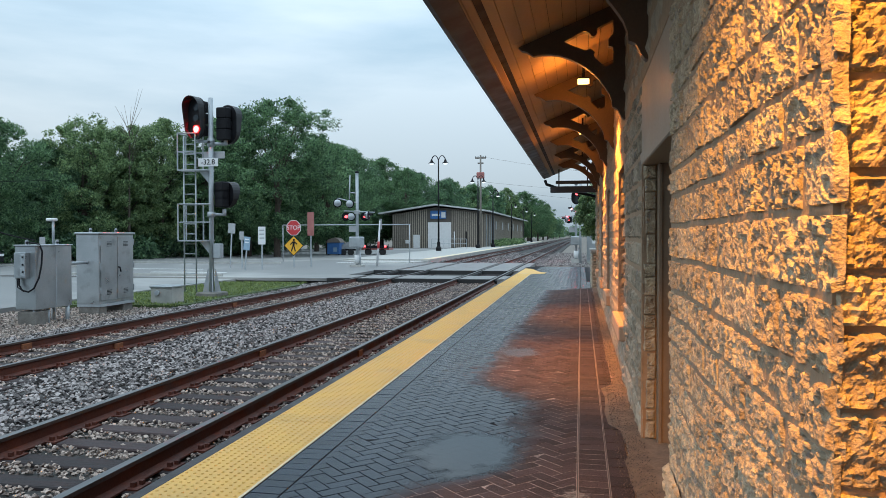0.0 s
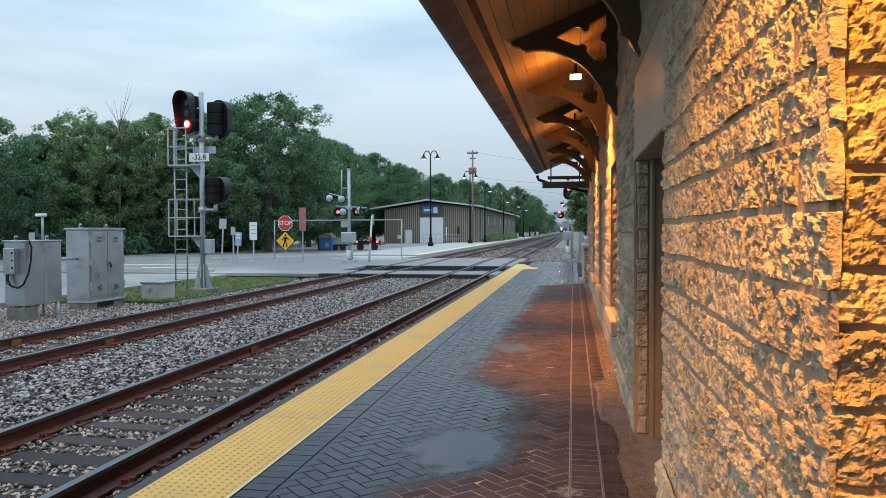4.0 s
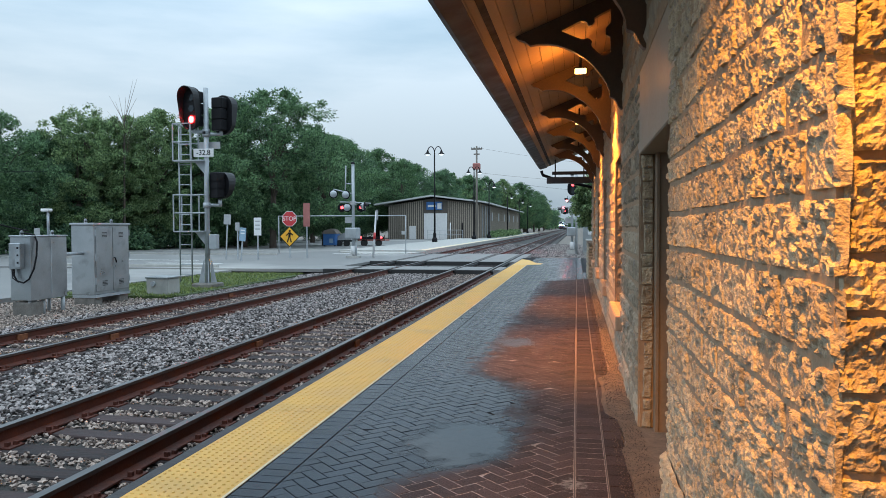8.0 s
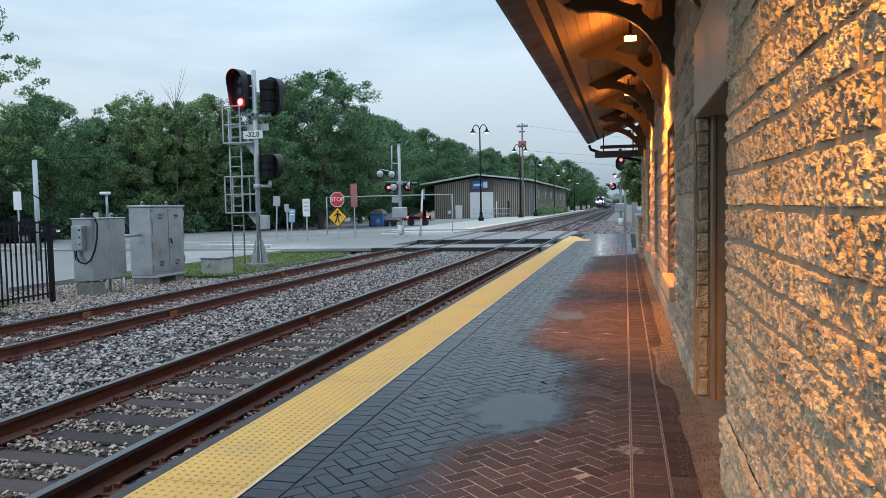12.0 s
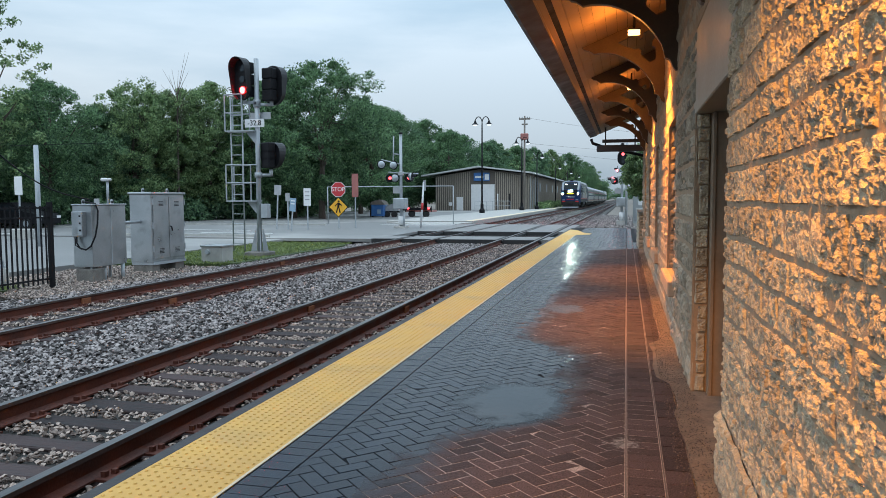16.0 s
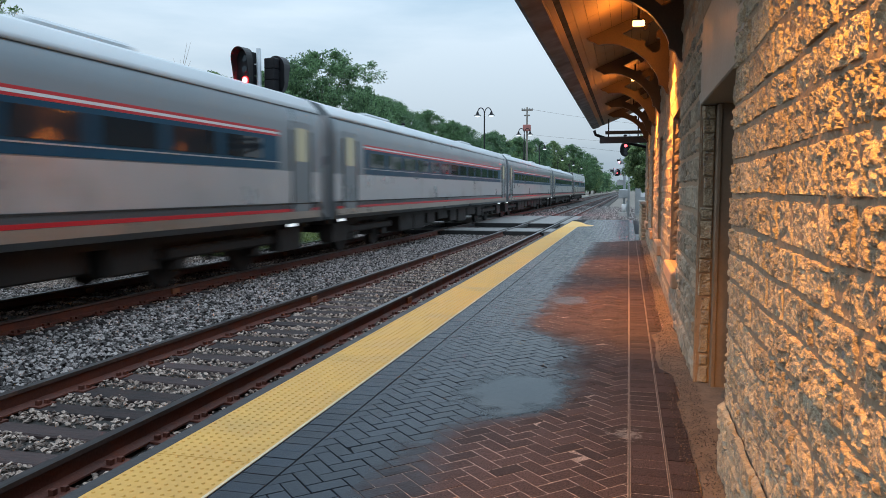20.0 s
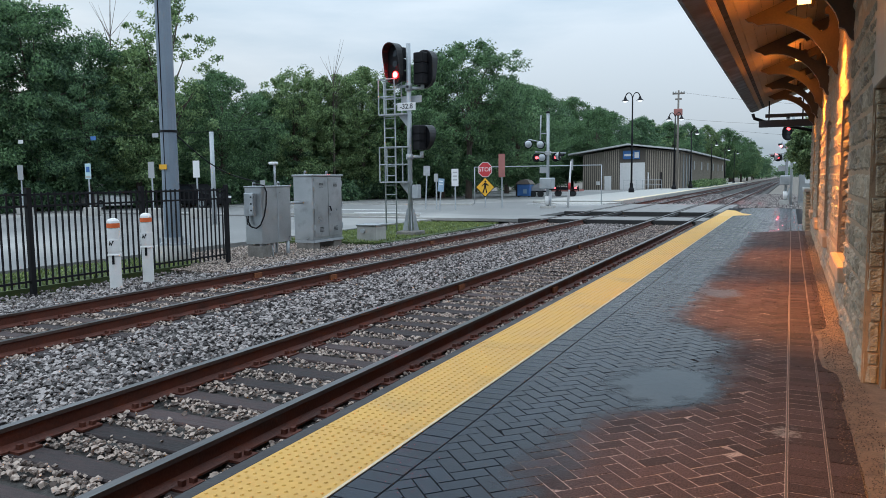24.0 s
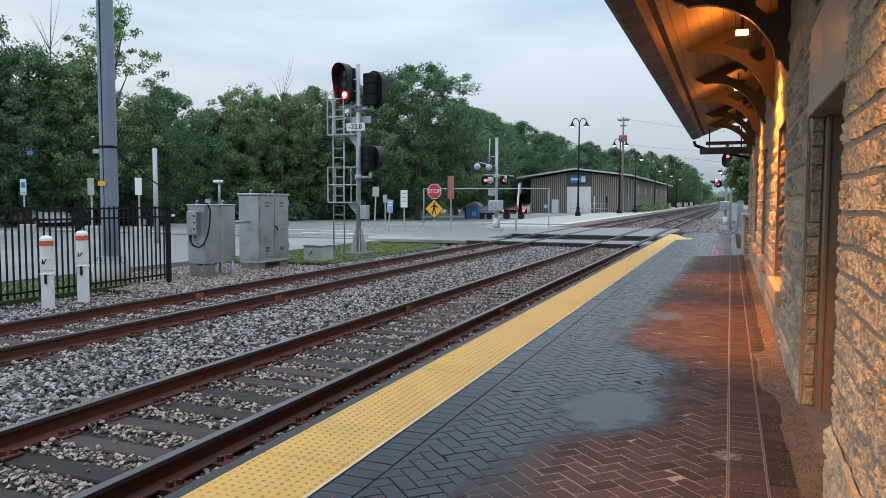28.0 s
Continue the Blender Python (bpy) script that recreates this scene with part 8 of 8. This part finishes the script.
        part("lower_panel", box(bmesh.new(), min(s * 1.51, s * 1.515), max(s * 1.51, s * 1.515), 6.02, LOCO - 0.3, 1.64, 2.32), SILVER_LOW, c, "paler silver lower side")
        part("brown_plate", prism(bmesh.new(), [(13.0, 1.54), (15.0, 1.54), (14.4, 2.2), (13.7, 2.25)], "x", x0, x1 + (0.006 if s > 0 else 0)), TAN_STEEL, c, "dull brown plate across the red line")
        part("emblem", prism(bmesh.new(), [(8.0, 3.0), (8.6, 2.97), (8.95, 2.82), (8.65, 2.62), (8.45, 2.8)], "x", x0, x1), CHARCOAL, c, "dark emblem")
        for z in (2.82, 2.62):
            part("lettering", box(bmesh.new(), x0, x1, 9.2, 11.3, z - 0.05, z + 0.05), FLUTE_GAP, c, "unreadable lettering")
        part("swoosh", prism(bmesh.new(), [(3.0, 1.53), (4.0, 1.92), (5.0, 2.14), (6.0, 2.24), (6.0, 2.12), (5.0, 1.98), (4.2, 1.76), (3.6, 1.53)], "x", x0, x1 + (0.018 if s > 0 else 0)), GOLD_PANEL, c, "pale gold sweeping stripe")
        part("upper_swoosh", prism(bmesh.new(), [(2.55, 3.66), (2.75, 3.7), (5.2, 3.36), (5.2, 3.26)], "x", x0, x1 + (0.018 if s > 0 else 0)), ROOF_SILVER, c, "silver stripe falling back from the cab roof")
        slat = done(box(bmesh.new(), x0 - (0.014 if s < 0 else 0), x1 + (0.014 if s > 0 else 0), 0, 1, 0, 0.095), "slat")
        for ya, long_, n, zb, gap in ((2.56, 3.4, 7, 1.77, 0.245), (17.7, 2.4, 6, 2.53, 0.175)):
            g = part("radiator_grille", box(bmesh.new(), x0, x1, ya - 0.04, ya + long_ + 0.04, zb - 0.08, zb + gap * n), GRILLE, c, "dark blue-grey radiator grille")
            for k in range(n):
                part("slat", slat, SILVER, g, at=Matrix.Translation((0, ya, zb + gap * k)) @ Matrix.Diagonal((1, long_, 1, 1)))
        part("side_door", box(bmesh.new(), x0, x1, 6.05, 7.0, 1.94, 3.23), UNDER, c, "dark side door")
        for ya, yb in ((11.75, 12.6), (13.5, 15.0)):
            part("side_panel", box(bmesh.new(), x0, x1, ya, yb, 1.98, 3.39), GOLD_PANEL, c, "pale gold equipment panel")
        part("panel_brace", prism(bmesh.new(), [(13.5, 1.9), (13.75, 1.9), (14.9, 3.26), (14.65, 3.26)], "x", x0, x1 + (0.008 if s > 0 else 0)), TRAIN_WHITE, c)
        part("side_window", box(bmesh.new(), x0, x1, 15.65, 16.55, 2.81, 3.5), GLASS, c)
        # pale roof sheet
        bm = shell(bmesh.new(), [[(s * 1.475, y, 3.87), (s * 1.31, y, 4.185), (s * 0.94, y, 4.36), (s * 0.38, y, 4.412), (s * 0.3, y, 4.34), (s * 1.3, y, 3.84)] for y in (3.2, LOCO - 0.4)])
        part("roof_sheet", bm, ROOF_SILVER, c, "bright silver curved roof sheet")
        part("mirror", box(bmesh.new(), s * 1.56 - 0.04, s * 1.56 + 0.04, 1.9, 2.0, 2.5, 2.9), BLACK, c)
    for x in (-0.17, 0.17):
        hl = part("headlight", tube(bmesh.new(), (x, -0.07, 2.72), (x, 0.3, 2.72), 0.14, n=20), HEAD_GLOW, c, "bright centre headlight in a deep rim")
        part("light_rim", can(x, 2.72, -0.22, 0.2, 0.155), CHARCOAL, hl)
    part("number_panel", box(bmesh.new(), -0.5, 0.5, -0.04, 0.15, 2.28, 2.42), AMBER_GLOW, c, "lit amber number panel with no readable figures")
    part("light_mask", box(bmesh.new(), -1.0, 1.0, -0.022, 0.3, 2.12, 2.9, 0.01), BLACK, c, "black panel round the headlights")
    part("buffer_beam", box(bmesh.new(), -1.34, 1.34, -0.06, 0.2, 0.6, 1.2, 0.03), UNDER, c, "dark buffer beam")
    for s in (-1, 1):
        part("step_panel", box(bmesh.new(), s * 1.0 - 0.25, s * 1.0 + 0.25, -0.085, -0.061, 1.05, 1.23), TRAIN_RED, c, "red step panel")
    part("nose_band", box(bmesh.new(), -0.55, 0.55, -0.03, 0.2, 1.42, 1.54), TRAIN_RED, c, "red band across the nose")
    part("nose_emblem", prism(bmesh.new(), [(-0.75, 1.98), (-0.35, 1.9), (-0.3, 1.8), (-0.15, 1.78), (0.65, 1.8), (0.66, 1.86), (-0.1, 1.88), (-0.3, 1.98)], "y", -0.02, 0.05), SIGN_WHITE, c, "pale winged emblem")
    part("pilot", prism(bmesh.new(), [(-1.25, 0.15), (1.25, 0.15), (1.1, 0.72), (-1.1, 0.72)], "y", -0.12, 0.12), UNDER, c, "dark steel pilot plow")
    part("plow_edge", box(bmesh.new(), -1.25, 1.25, -0.2, -0.121, 0.12, 0.34), GALV, c)
    part("coupler", box(bmesh.new(), -0.14, 0.14, -0.5, 0.0, 0.72, 0.98, 0.03), UNDER, c)
    for s in (-1, 1):
        bm = bmesh.new()
        sweep(bm, [(s * 0.35, -0.13, 0.9), (s * 0.3, -0.25, 0.5), (s * 0.15, -0.25, 0.45)], 0.03, 6)
        part("air_hose", bm, BLACK, c)
    truck(c, 4.2, 2, 0.53, 2.9)
    truck(c, LOCO - 4.2, 2, 0.53, 2.9)
    part("fuel_tank", box(bmesh.new(), -1.3, 1.3, 7.2, 13.2, 0.25, 0.95, 0.12), UNDER, c)
    part("roof_hatch", box(bmesh.new(), -0.8, 0.8, 8.0, 14.0, 4.34, 4.46, 0.04), ROOF_SILVER, c)
    part("roof_fan", tube(bmesh.new(), (0, 17, 4.34), (0, 17, 4.46), 0.7, n=20), CHARCOAL, c)
    part("horn", box(bmesh.new(), -0.25, 0.25, 2.6, 3.0, 4.24, 4.46, 0.03), BLACK, c)
    part("roof_brow", box(bmesh.new(), -0.95, 0.95, 1.5, 1.9, 3.98, 4.14, 0.03), CHARCOAL, c, "dark brow above the windscreen")
    return c


loco = locomotive()
coaches = [coach("passenger_coach", "silver passenger coach with a navy window band and red stripes", False, k) for k in range(1)]
for k in range(1, 4):
    coaches.append(copy_thing(coaches[0], pose(0, 0, 0)))
coaches.append(coach("passenger_coach", "ribbed stainless passenger coach with a navy window band", True, 9))


def motions():
    """The train runs towards the camera's side at a steady 36.15 m/s."""
    def rear_of_loco(t):
        return 27.0 - 36.15 * (t - 19.0)
    times = list(range(29))
    walk(loco, [(t, pose(TRACK_X, rear_of_loco(t) - LOCO - 0.3, RAIL_TOP)) for t in times])
    for k, c in enumerate(coaches):
        walk(c, [(t, pose(TRACK_X, rear_of_loco(t) + 0.31 + k * PITCH, RAIL_TOP)) for t in times])


motions()
